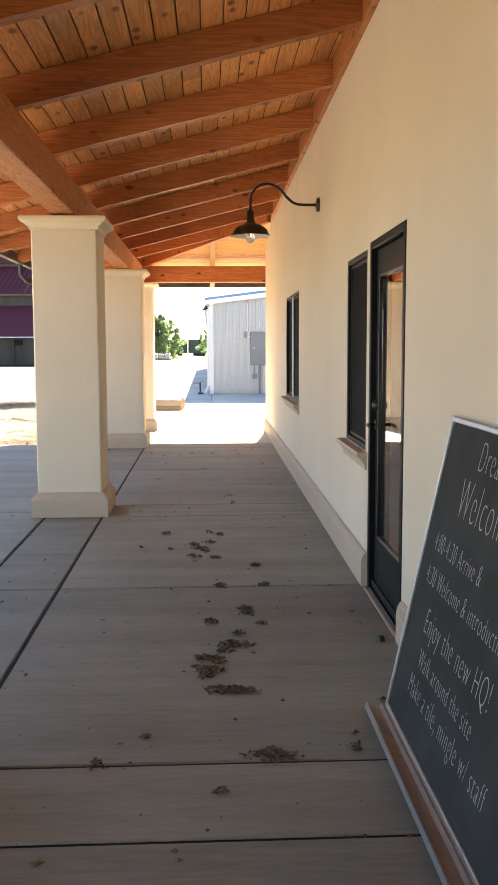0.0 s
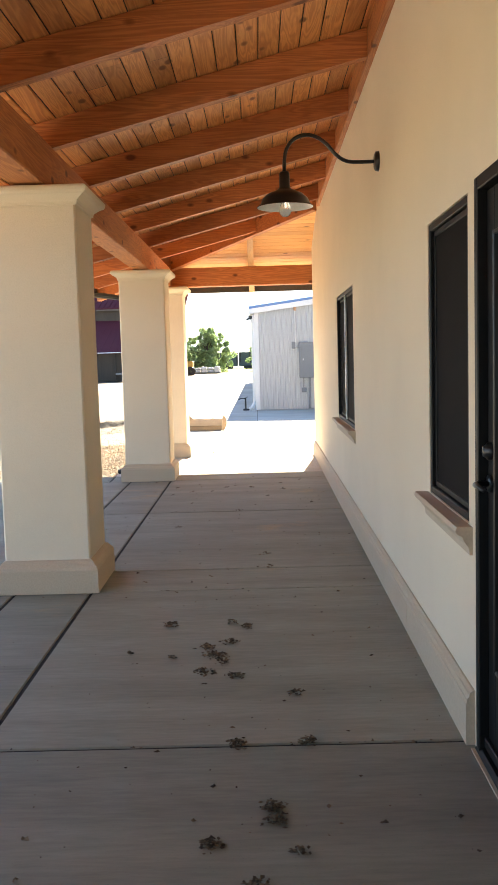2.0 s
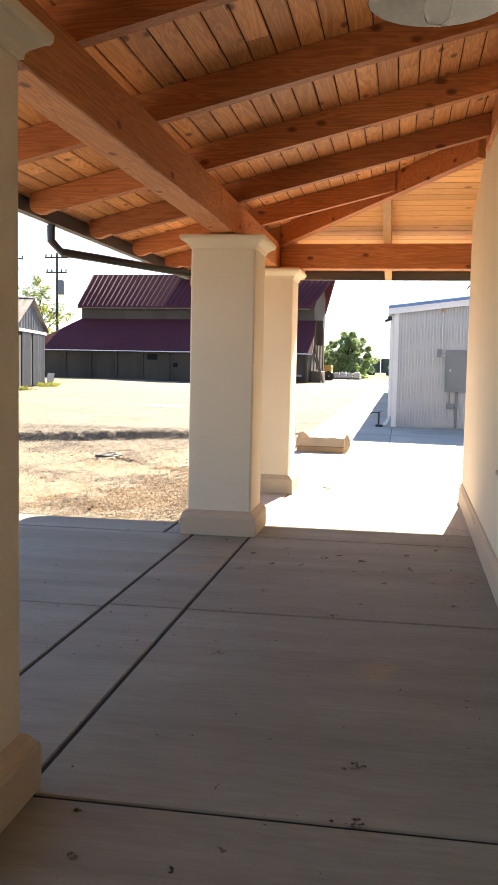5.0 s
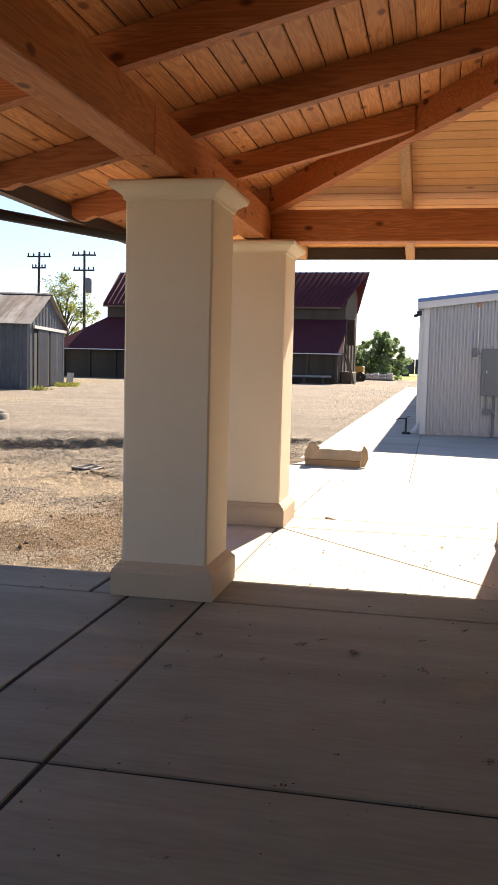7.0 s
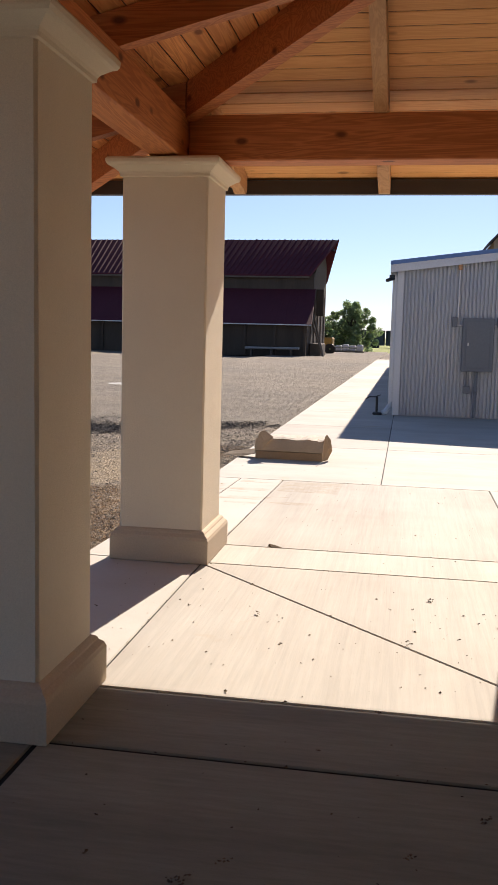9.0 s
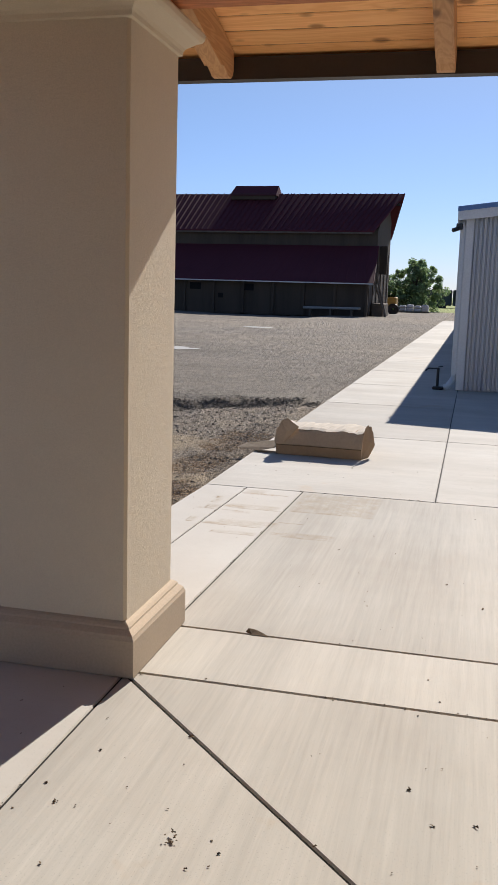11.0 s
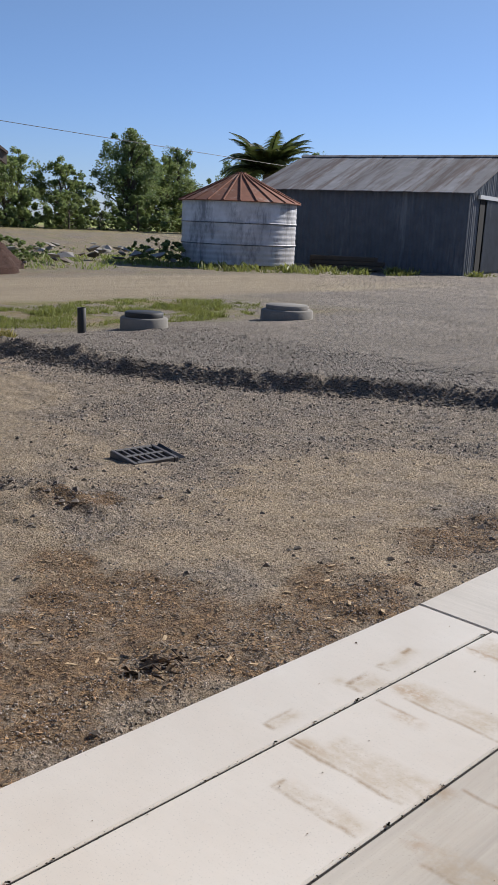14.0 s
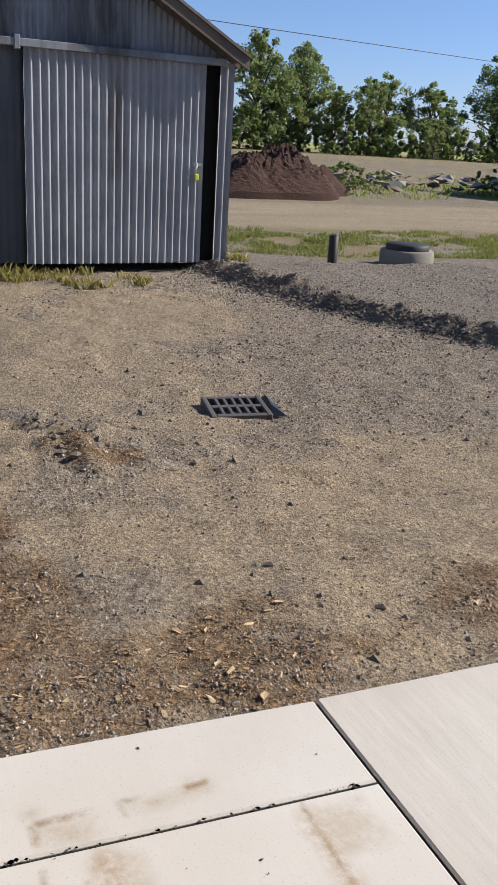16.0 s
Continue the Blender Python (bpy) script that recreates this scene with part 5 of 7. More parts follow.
for u0, u1 in ((-0.14, LW / 2), (LW / 2, LW + 0.14)):
    za, zb = 2.42 + 0.55 * (u0 if u0 < LW / 2 else LW - u0), 2.42 + 0.55 * (u1 if u0 < 0.5 else LW - u1)
    for w0, w1, d0 in ((0.26, 0.30, 0.13), (0.02, 0.06, 0.11)):
        g.add([(u0, w0, za - d0), (u1, w0, zb - d0), (u1, w0, zb - 0.004), (u0, w0, za - 0.004), (u0, w1, za - d0), (u1, w1, zb - d0), (u1, w1, zb - 0.004), (u0, w1, za - 0.004)], [(0, 1, 2, 3), (7, 6, 5, 4), (0, 4, 5, 1), (1, 5, 6, 2), (2, 6, 7, 3), (3, 7, 4, 0)])
fix_normals(part("rake_board", g, TIMBER, lsh, "weathered timber rake board"))
part("side_wall", Geo().box(0.0, 0.04, -LD + 0.2, -0.1, 0.0, 2.3).box(LW - 0.04, LW, -LD + 0.2, -0.1, 0, 2.3).box(0.04, LW - 0.04, -LD + 0.2, -LD + 0.24, 0, 2.3), CORRUGATED, lsh)
lock = Geo().box(0.36, 0.41, 0.08, 0.11, 0.98, 1.05, c=0.008)
part("padlock", lock, BRASS, lsh, "small yellow padlock")
part("hasp", Geo().tube([(0.385, 0.08, 1.05), (0.385, 0.11, 1.12), (0.385, 0.085, 1.18)], 0.008, 6).box(0.30, 0.42, 0.07, 0.078, 1.14, 1.18), SILVER, lsh)


# ---- big grey shed, silo ----
def frame_m(p, q):
    d = Vector((q[0] - p[0], q[1] - p[1], 0)).normalized()
    n = Vector((d.y, -d.x, 0))
    return Matrix(((d.x, n.x, 0, p[0]), (d.y, n.y, 0, p[1]), (0, 0, 1, 0), (0, 0, 0, 1))), (Vector(q[:2]) - Vector(p[:2])).length


GS, GW = frame_m((-19.8, 50.4), (-21.9, 59.8))
gsh = thing("grey_iron_shed", "large weathered grey iron shed with gable roof", "shed", GS)
# local x along the gable front, local y out towards the open yard, so the body runs to -y
GL, GE, GP = 10.2, 3.32, 5.0


def gs_roof(u):
    return GE + (GP - GE) * (1 - abs(u - GW / 2) / (GW / 2))


g = Geo()
k = 130
for i in range(k + 1):
    u = GW * i / k
    o = 0.02 * math.sin(i * 1.9)
    g.v += [(u, o, -0.1), (u, o, gs_roof(u) - 0.02)]
g.f = [(2 * i, 2 * i + 2, 2 * i + 3, 2 * i + 1) for i in range(k)]
part("gable_wall", g, DARK_IRON, gsh)
g = Geo()
k = 150
for i in range(k + 1):
    v = -GL * i / k
    o = 0.02 * math.sin(i * 1.9)
    g.v += [(o, v, -0.1), (o, v, GE - 0.05)]
g.f = [(2 * i, 2 * i + 2, 2 * i + 3, 2 * i + 1) for i in range(k)]
part("long_wall", g, DARK_IRON, gsh)
part("back_wall", Geo().box(GW - 0.05, GW, -GL, 0, -0.1, GE - 0.05).box(0.05, GW - 0.05, -GL, -GL + 0.05, -0.1, GE), DARK_IRON, gsh)
for side in (0, 1):
    n_sheets = 12
    for i in range(n_sheets):
        v0, v1 = 0.25 - (GL + 0.4) * i / n_sheets, 0.25 - (GL + 0.4) * (i + 1) / n_sheets + 0.015
        e0, e1 = (-0.35, GW / 2) if side == 0 else (GW + 0.35, GW / 2)
        z0, z1 = GE - 0.12, GP + 0.02
        lift = 0.012 * (i % 2)
        vs = [(e0, v0, z0 + lift), (e0, v1, z0 + lift), (e1, v1, z1 + lift), (e1, v0, z1 + lift)]
        vs += [(a, b, c - 0.03) for a, b, c in vs]
        fix_normals(part("roof_sheet", Geo().add(vs, [(0, 1, 2, 3), (7, 6, 5, 4), (0, 4, 5, 1), (1, 5, 6, 2), (2, 6, 7, 3), (3, 7, 4, 0)]), RUSTY_ROOF, gsh))
part("ridge_cap", Geo().prism([(GP + 0.0, GW / 2 - 0.2), (GP + 0.09, GW / 2), (GP + 0.0, GW / 2 + 0.2)], 1, -GL - 0.2, 0.3), RUSTY_ROOF, gsh)
part("door_rail", Geo().box(0.9, GW + 0.1, 0.06, 0.16, 3.02, 3.18), SHED_TRIM, gsh, "pale steel sliding door rail")
part("sliding_door", Geo().sheet((2.0, 0.09, 0.0), (1, 0, 0), (0.03, 0, 1), 2.6, 3.0, 0.2, 0.03), DARK_IRON, gsh)
part("sliding_door", Geo().sheet((5.2, 0.09, 0.0), (1, 0, 0), (0, 0, 1), 3.4, 3.0, 0.2, 0.03), DARK_IRON, gsh)
part("door_gap", Geo().box(1.3, 1.95, 0.03, 0.05, 0, 3.0), VOID_SHADE, gsh)
part("door_gap", Geo().box(4.7, 5.15, 0.03, 0.05, 0, 3.0), VOID_SHADE, gsh)

silo = thing("grain_silo", "squat chalky galvanised silo with rusty conical roof", "silo", pose(-25.9, 43.3, 0.06))
SR = 2.28
for i in range(3):
    z0, z1 = i * 0.80, (i + 1) * 0.80
    prof = [(SR, z0)] + [(SR + 0.008 * math.sin(j * math.pi / 2), z0 + (z1 - z0) * j / 16) for j in range(1, 16)] + [(SR + 0.03, z1 - 0.035), (SR + 0.03, z1), (SR, z1)]
    part("wall_ring", Geo().lathe(prof, 48), SILO_METAL, silo, "", True)
    part("seam_band", Geo().lathe([(SR + 0.005, z1 - 0.06), (SR + 0.034, z1 - 0.05), (SR + 0.034, z1 - 0.034), (SR + 0.005, z1 - 0.03)], 48), DARK_IRON, silo, "dark riveted seam band")
part("cone_roof", Geo().lathe([(SR + 0.16, 2.34), (SR + 0.16, 2.37), (0.22, 3.42), (0.2, 3.5), (0.0, 3.52)], 24), SILO_RUST, silo, "rusted conical sheet roof")
for k in range(24):
    a = 2 * math.pi * k / 24
    part("roof_rib", Geo().tube([((SR + 0.16) * math.cos(a), (SR + 0.16) * math.sin(a), 2.385), (0.22 * math.cos(a), 0.22 * math.sin(a), 3.44)], 0.03, 5), SILO_RUST, silo)
lum = thing("timber_stack", "stack of dark weathered timbers in the weeds", "timber", pose(-23.0, 46.5, 0.0, 0, 0, 40))
for k in range(9):
    part("timber", Geo().box(-1.4 + 0.3 * random.random(), 1.3 + 0.4 * random.random(), -0.5 + 0.33 * (k % 3), -0.5 + 0.33 * (k % 3) + 0.28, 0.0 + 0.17 * (k // 3), 0.16 + 0.17 * (k // 3), c=0.015), OLD_WOOD, lum)


# ---- the big barn ----
BN, _ = frame_m((-7.0, 80.0), (-6.0, 79.953))
BN = BN @ Matrix.Diagonal((1.107, 1, 1, 1))
barn = thing("barn", "large old wooden barn with dark maroon metal roof", "barn", BN)
# local x along the front, +x to the gable end with the prop timbers; local y towards the porch


def slope(name, x0a, x1a, y0, z0, x0b, x1b, y1, z1, rib, label, tall=0.075):
    vs = [(x0a, y0, z0), (x1a, y0, z0), (x1b, y1, z1), (x0b, y1, z1)]
    vs += [(a, b, c - 0.12) for a, b, c in vs]
    r = fix_normals(part(name, Geo().add(vs, [(0, 1, 2, 3), (7, 6, 5, 4), (0, 4, 5, 1), (1, 5, 6, 2), (2, 6, 7, 3), (3, 7, 4, 0)]), MAROON, barn, label))
    n = int((x1a - x0a) / rib)
    g = Geo()
    for i in range(n + 1):
        k = i / n
        a, b = Vector((x0a + (x1a - x0a) * k, y0, z0)), Vector((x0b + (x1b - x0b) * k, y1, z1))
        w = Vector((0.05, 0, 0))
        up = Vector((0, tall * 0.4, tall))
        g.add([a - w, a + w, b + w, b - w, a + up, b + up], [(0, 4, 5, 3), (4, 1, 2, 5), (0, 1, 4), (3, 5, 2)])
    part("standing_seams", g, MAROON, r)
    return r


slope("lower_roof", -23.4, 0.0, 0.0, 2.42, -20.0, -0.48, -5.0, 5.35, 0.65, "lower maroon lean-to roof", 0.012)
slope("upper_roof", -20.35, -0.8, -4.6, 6.45, -20.7, 0.62, -9.5, 9.75, 0.42, "upper maroon ribbed roof")
slope("back_roof", -20.7, 0.62, -9.5, 9.75, -20.35, -0.8, -14.4, 6.45, 2.0, "back slope of maroon roof")
part("clerestory_wall", Geo().box(-20.1, -0.56, -5.1, -4.95, 5.2, 6.6), OLD_WOOD, barn)
part("front_wall", Geo().box(-23.0, -0.56, -0.75, -0.6, -0.1, 2.5), OLD_WOOD, barn)
for i in range(11):
    xx = -22.0 + 2.15 * i
    part("post", Geo().box(xx - 0.1, xx + 0.1, -0.6, -0.42, -0.1, 2.42, c=0.02), OLD_WOOD, barn)
for xx, ww in ((-13.0, 0.8), (-9.2, 0.85), (-10.9, 0.35)):
    # no holes here: black boxes stand for shade in the barn windows
    part("window_opening", Geo().box(xx, xx + ww, -0.59, -0.55, 1.65 if ww > 0.4 else 1.05, 2.15 if ww > 0.4 else 1.4), VOID_SHADE, barn)
part("eave_trim", Geo().box(-23.4, 0.0, 0.0, 0.06, 2.32, 2.40), SHED_TRIM, barn, "pale eave trim strip")
part("upper_eave_board", Geo().box(-20.35, -0.9, -4.62, -4.55, 6.22, 6.34), TIMBER, barn)
EW = -0.55
part("end_wall", Geo().add([(EW, -0.7, -0.1), (EW, -12.0, -0.1), (EW, -12.0, 7.7), (EW, -9.5, 9.45), (EW, -5.0, 6.4), (EW, -5.0, 5.3), (EW, -0.7, 2.78)], [tuple(range(7))]), OLD_WOOD, barn)
for k in range(6):
    yk = -1.6 - 1.9 * k
    part("wall_batten", Geo().box(EW + 0.004, EW + 0.05, yk - 0.07, yk + 0.07, -0.1, 2.3 + (2.6 if -14 < yk < -5 else 0.0)), OLD_WOOD, barn)
part("back_lean_to", Geo().box(-22.0, -0.57, -12.2, -12.0, -0.1, 7.6).box(-22.0, -21.9, -12.0, -0.76, -0.1, 2.4), OLD_WOOD, barn)
part("gable_shutter", Geo().box(EW + 0.01, 0.0, -6.6, -6.4, 3.2, 5.4, c=0.03), OLD_WOOD, barn)
CX0, CX1 = -12.5, -8.85
cup = Geo().box(CX0 + 0.1, CX1 - 0.1, -10.6, -8.4, 9.2, 9.66)
cu = part("cupola", cup, OLD_WOOD, barn, "long low roof vent cupola")
fix_normals(part("cupola_roof", Geo().add([(CX0, -8.25, 9.5), (CX1, -8.25, 9.5), (CX1 - 0.08, -9.5, 10.42), (CX0 + 0.15, -9.5, 10.42), (CX1, -10.75, 9.5), (CX0, -10.75, 9.5)], [(0, 1, 2, 3), (3, 2, 4, 5), (1, 4, 2), (0, 3, 5)]), MAROON, cu))
for a, b in (((0.75, -1.2, -0.1), (-0.38, -1.6, 3.3)), ((0.6, -2.4, -0.1), (-0.38, -2.6, 3.9))):
    part("prop_timber", Geo().tube([a, b], 0.07, 6), TIMBER, barn, "leaning prop timber")
part("end_crates", Geo().box(EW + 0.06, 0.35, -5.6, -2.9, -0.1, 0.95, c=0.06), TIMBER, barn, "low timber bin against the barn end")
part("lamp_hook", Geo().tube([(0.22, -9.4, 9.6), (0.22, -9.4, 9.0)], 0.05, 5).lathe([(0.02, 0.0), (0.14, -0.1), (0.16, -0.25)], 8, Matrix.Translation((0.22, -9.4, 9.05))), IRON, barn)
sheet = thing("white_board", "white board leaning at the foot of the iron shed", "board", GS @ pose(GW + 0.55, 0.25, -0.05))
part("board", Geo().box(-0.03, 0.0, -0.25, 0.25, 0.0, 0.7, pose(0, 0, 0, 0, 12, 25), c=0.008), WRAP, sheet)
pl = thing("pipe_rack", "low pale pipes stored under the barn eave", "pipes", BN @ Matrix.Translation((-4.6, 0.1, -0.1)))
for i in range(3):
    part("pipe", Geo().tube([(0, -0.25 + 0.2 * i, 0.62), (3.8, -0.25 + 0.2 * i, 0.66)], 0.09, 8), PAINT, pl)
for i in range(3):
    part("trestle", Geo().box(0.4 + 1.4 * i, 0.5 + 1.4 * i, -0.35, 0.25, 0.0, 0.53), TIMBER, pl)


# ---- yard furniture ----
drain = thing("drain_grate", "dark slotted iron drain grate half buried in gravel", "drain grate", pose(-4.79, 21.02, -0.118, 1, 3, -9))
# local x runs towards the slab; two rows of six slots
rim = Geo()
for a, b, c0, c1 in ((-0.175, 0.175, -0.19, -0.155), (-0.175, 0.175, 0.155, 0.19), (-0.175, -0.145, -0.155, 0.155), (0.14, 0.175, -0.155, 0.155)):
    rim.box(a, b, c0, c1, -0.10, 0.004, c=0.006)
part("rim", rim, IRON_WORN, drain)
part("sump", Geo().box(-0.145, 0.14, -0.155, 0.155, -0.10, -0.07), VOID_SHADE, drain)
for k in range(5):
    yk = -0.1035 + 0.05175 * k
    part("bar", Geo().box(-0.147, 0.142, yk - 0.011, yk + 0.011, -0.03, 0.001, c=0.004), IRON_WORN, drain)
part("cross_bar", Geo().box(-0.02, 0.015, -0.157, 0.157, -0.032, 0.002, c=0.004), IRON_WORN, drain)
part("plastic_liner", Geo().add([(-0.17, 0.185, -0.02), (-0.15, 0.225, 0.012), (0.0, 0.25, -0.005), (0.12, 0.29, -0.03), (0.12, 0.20, -0.04), (0.02, 0.215, 0.01)], [(0, 1, 5), (1, 2, 5), (2, 3, 5), (3, 4, 5), (4, 0, 5)]), BLACK, drain, "torn black plastic liner")
for cx, cy, s in ((-10.83, 26.0, 0.76), (-10.85, 29.4, 0.98)):
    mh = thing("manhole_ring", "round concrete manhole riser standing above the gravel", "manhole", pose(cx, cy, -0.06), "manhole risers")
    part("riser", Geo().lathe([(0.50 * s, -0.1), (0.49 * s, 0.13), (0.46 * s, 0.15), (0.0, 0.15)], 32), OLD_CONCRETE, mh, "", True)
    part("cover_frame", Geo().lathe([(0.40 * s, 0.148), (0.40 * s, 0.215), (0.38 * s, 0.23), (0.0, 0.23)], 32), IRON if cy < 27 else OLD_CONCRETE, mh, "dark round cover", True)
sp = thing("standpipe", "short dark pipe standing out of the gravel", "pipe", pose(-10.92, 24.88, -0.1))
part("pipe", Geo().lathe([(0.065, -0.05), (0.065, 0.36), (0.056, 0.365), (0.053, 0.2)], 16), IRON, sp, "", True)


def pole(x, y, top, lean, box):
    p = thing("utility_pole", "tall dark wooden utility pole with crossarms", "utility pole", pose(x, y, -0.1), "utility poles")
    part("mast", Geo().tube([(0, 0, 0), (lean, 0, top + 0.1)], [0.17, 0.12], 8), POLE_WOOD, p)
    for h, w in ((top - 0.4, 1.35), (top - 2.0 if box else top - 1.6, 1.2 if box else 0.8)):
        arm = part("crossarm", Geo().box(lean - w, lean + w, -0.2, -0.06, h - 0.08, h + 0.08), POLE_WOOD, p)
        for k in (-0.9, -0.45, 0.45, 0.9):
            part("insulator", Geo().lathe([(0.0, 0.0), (0.07, 0.03), (0.09, 0.16), (0.05, 0.3), (0.0, 0.33)], 8, Matrix.Translation((lean + w * k, -0.12, h + 0.07))), IRON, arm)
    if box:
        part("transformer", Geo().lathe([(0.0, 0.0), (0.34, 0.0), (0.36, 0.15), (0.36, 1.4), (0.3, 1.55), (0.0, 1.6)], 14, Matrix.Translation((lean + 0.6, -0.3, top - 4.4))), PANEL_GREY, p, "grey cylindrical transformer", True)
    return p


pole(-42.6, 100.6, 12.9, 0.24, False)
pole(-37.1, 100.6, 13.05, -0.08, True)
wire = Geo()
for i in range(24):
    y0w, y1w = 10 + 90 * i / 24, 10 + 90 * (i + 1) / 24
    f = lambda y: 6.9 - 0.028 * (y - 10) + 0.00009 * (y - 55) ** 2 - 0.15
    wire.tube([(-40, y0w, f(y0w)), (-40, y1w, f(y1w))], 0.016, 4, False)
solid("overhead_wire", wire, IRON, "thin overhead wire sagging across the sky", "wire")


# ---- plants ----
def leaf_cloud(centres, per, radius, size, rng, droop=0.15):
    g = Geo()
    for c, r in centres:
        for _ in range(per):
            d = Vector((rng.gauss(0, 1), rng.gauss(0, 1), rng.gauss(0, 0.8)))
            d = d.normalized() * (r * rng.random() ** 0.45)
            p = Vector(c) + d
            s = size * rng.uniform(0.6, 1.3)
            a = Vector((rng.gauss(0, 1), rng.gauss(0, 1), rng.gauss(0, 0.6))).normalized()
            b = a.cross(Vector((rng.gauss(0, 1), rng.gauss(0, 1), rng.gauss(0, 1)))).normalized()
            mid = a.cross(b) * (s * 0.12)
            g.add([p - a * s, p - b * s * 0.55 + mid, p + a * s, p + b * s * 0.55 + mid], [(0, 1, 2), (0, 2, 3)])
    return g


def tree(name, label, at, h, spread, leaf, seed, clumps=30, per=75, size=0.2, low=0.25, trunk=True):
    rng = random.Random(seed)
    t = thing(name, label, "tree", at)
    tr = Geo()
    bend = [(0, 0, -0.3), (rng.uniform(-.1, .1) * h, rng.uniform(-.05, .05) * h, h * 0.3), (rng.uniform(-.1, .1) * h, rng.uniform(-.05, .05) * h, h * 0.62), (0, 0, h * 0.85)]
    tr.tube(bend, [0.028 * h, 0.02 * h, 0.012 * h, 0.004 * h], 7)
    part("trunk", tr, BARK, t)
    centres = []
    for i in range(clumps):
        k = (i + 0.5) / clumps
        z = h * (low + (0.95 - low) * k)
        shape = math.sin(math.pi * min(1.0, 0.18 + 0.78 * k)) ** 0.7
        w = rng.uniform(0, 2 * math.pi)
        rr = spread * shape * rng.uniform(0.15, 1.12)
        c = (rr * math.cos(w), rr * math.sin(w), z + rng.uniform(-0.09, 0.09) * h)
        centres.append((c, h * rng.uniform(0.035, 0.10)))
        if i % 3 == 0:
            b0 = Vector((0, 0, z * 0.62))
            part("limb", Geo().tube([b0, b0.lerp(Vector(c), 0.55) + Vector((0, 0, 0.03 * h)), Vector(c)], [0.009 * h, 0.006 * h, 0.002 * h], 5), BARK, t)
    part("crown", leaf_cloud(centres, per, 0.1, size, rng), leaf, t)
    return t


tall = tree("cottonwood_tree", "leafy green cottonwood tree in the far tree row", pose(-60, 44.5, 0.6), 7.4, 2.5, LEAF, 3, 120, 110, 0.105, 0.1)
wide_t = tree("broad_tree", "broad dark green tree in the far tree row", pose(-60, 64.8, 0.6), 8.0, 3.6, LEAF_DARK, 5, 140, 120, 0.105, 0.08)
small = tree("young_tree", "young green tree in the far tree row", pose(-58, 52.2, 0.6), 4.9, 2.0, LEAF, 8, 84, 100, 0.095, 0.06)
bush = tree("thicket", "low dense green thicket below the trees", pose(-59, 41.0, 0.5), 2.6, 2.8, LEAF, 11, 50, 150, 0.09, 0.02)
rng = random.Random(21)
for proto, x, y, s in ((tall, -61, 48.4, 0.95), (tall, -63, 37.0, 1.05), (small, -58, 57.0, 1.02), (small, -60, 54.5, 1.1), (small, -61, 60.5, 0.8), (wide_t, -62, 72.0, 0.9), (wide_t, -61, 79.5, 0.95), (wide_t, -60, 88.0, 1.0), (tall, -58, 94.0, 0.9), (wide_t, -56, 101.0, 0.85), (small, -60, 46.2, 1.0), (tall, -63, 31.0, 1.0), (wide_t, -64, 24.0, 0.95), (small, -60, 69.0, 1.2), (wide_t, -58, 84.0, 0.85), (tall, -60, 66.5, 0.9), (small, -60, 50.5, 0.9)):
    copy_thing(proto, Matrix.Translation((x, y, 0.6)) @ Matrix.Rotation(rng.uniform(0, 6.28), 4, "Z") @ Matrix.Diagonal((s * rng.uniform(0.9, 1.1), s * rng.uniform(0.9, 1.1), s, 1)))
for i in range(24):
    s = rng.uniform(0.75, 1.15)
    copy_thing(bush, Matrix.Translation((-58 + rng.uniform(-2, 3), 22 + 3.4 * i + rng.uniform(-1, 1), 0.55)) @ Matrix.Rotation(rng.uniform(0, 6.28), 4, "Z") @ Matrix.Diagonal((s, s, s, 1)))
tree("spring_tree", "sparse yellow-green tree behind the iron shed", pose(-40.2, 102.5, -0.1), 10.4, 3.9, LEAF_PALE, 14, 95, 100, 0.12, 0.2)
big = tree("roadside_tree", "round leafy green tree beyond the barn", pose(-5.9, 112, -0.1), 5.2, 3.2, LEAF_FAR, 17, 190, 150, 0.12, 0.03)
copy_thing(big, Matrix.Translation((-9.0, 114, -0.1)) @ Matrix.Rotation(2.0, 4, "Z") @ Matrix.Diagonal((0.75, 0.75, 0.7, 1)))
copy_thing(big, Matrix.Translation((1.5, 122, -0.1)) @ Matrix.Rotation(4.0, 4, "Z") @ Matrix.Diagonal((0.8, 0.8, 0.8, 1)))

shrub = tree("shrub", "low ragged green shrub in the weedy field", pose(-27.5, 40.5, 0.15), 0.75, 1.2, LEAF, 27, 40, 60, 0.05, 0.05)
rng = random.Random(28)
for i in range(15):
    k = rng.uniform(0.5, 1.15)
    sx, sy = rng.uniform(-36, -25.5), rng.uniform(31, 46)
    copy_thing(shrub, Matrix.Translation((sx, sy, ground_h(sx, sy)[0])) @ Matrix.Rotation(rng.uniform(0, 6.28), 4, "Z") @ Matrix.Diagonal((k * 1.3, k * 1.3, k, 1)))

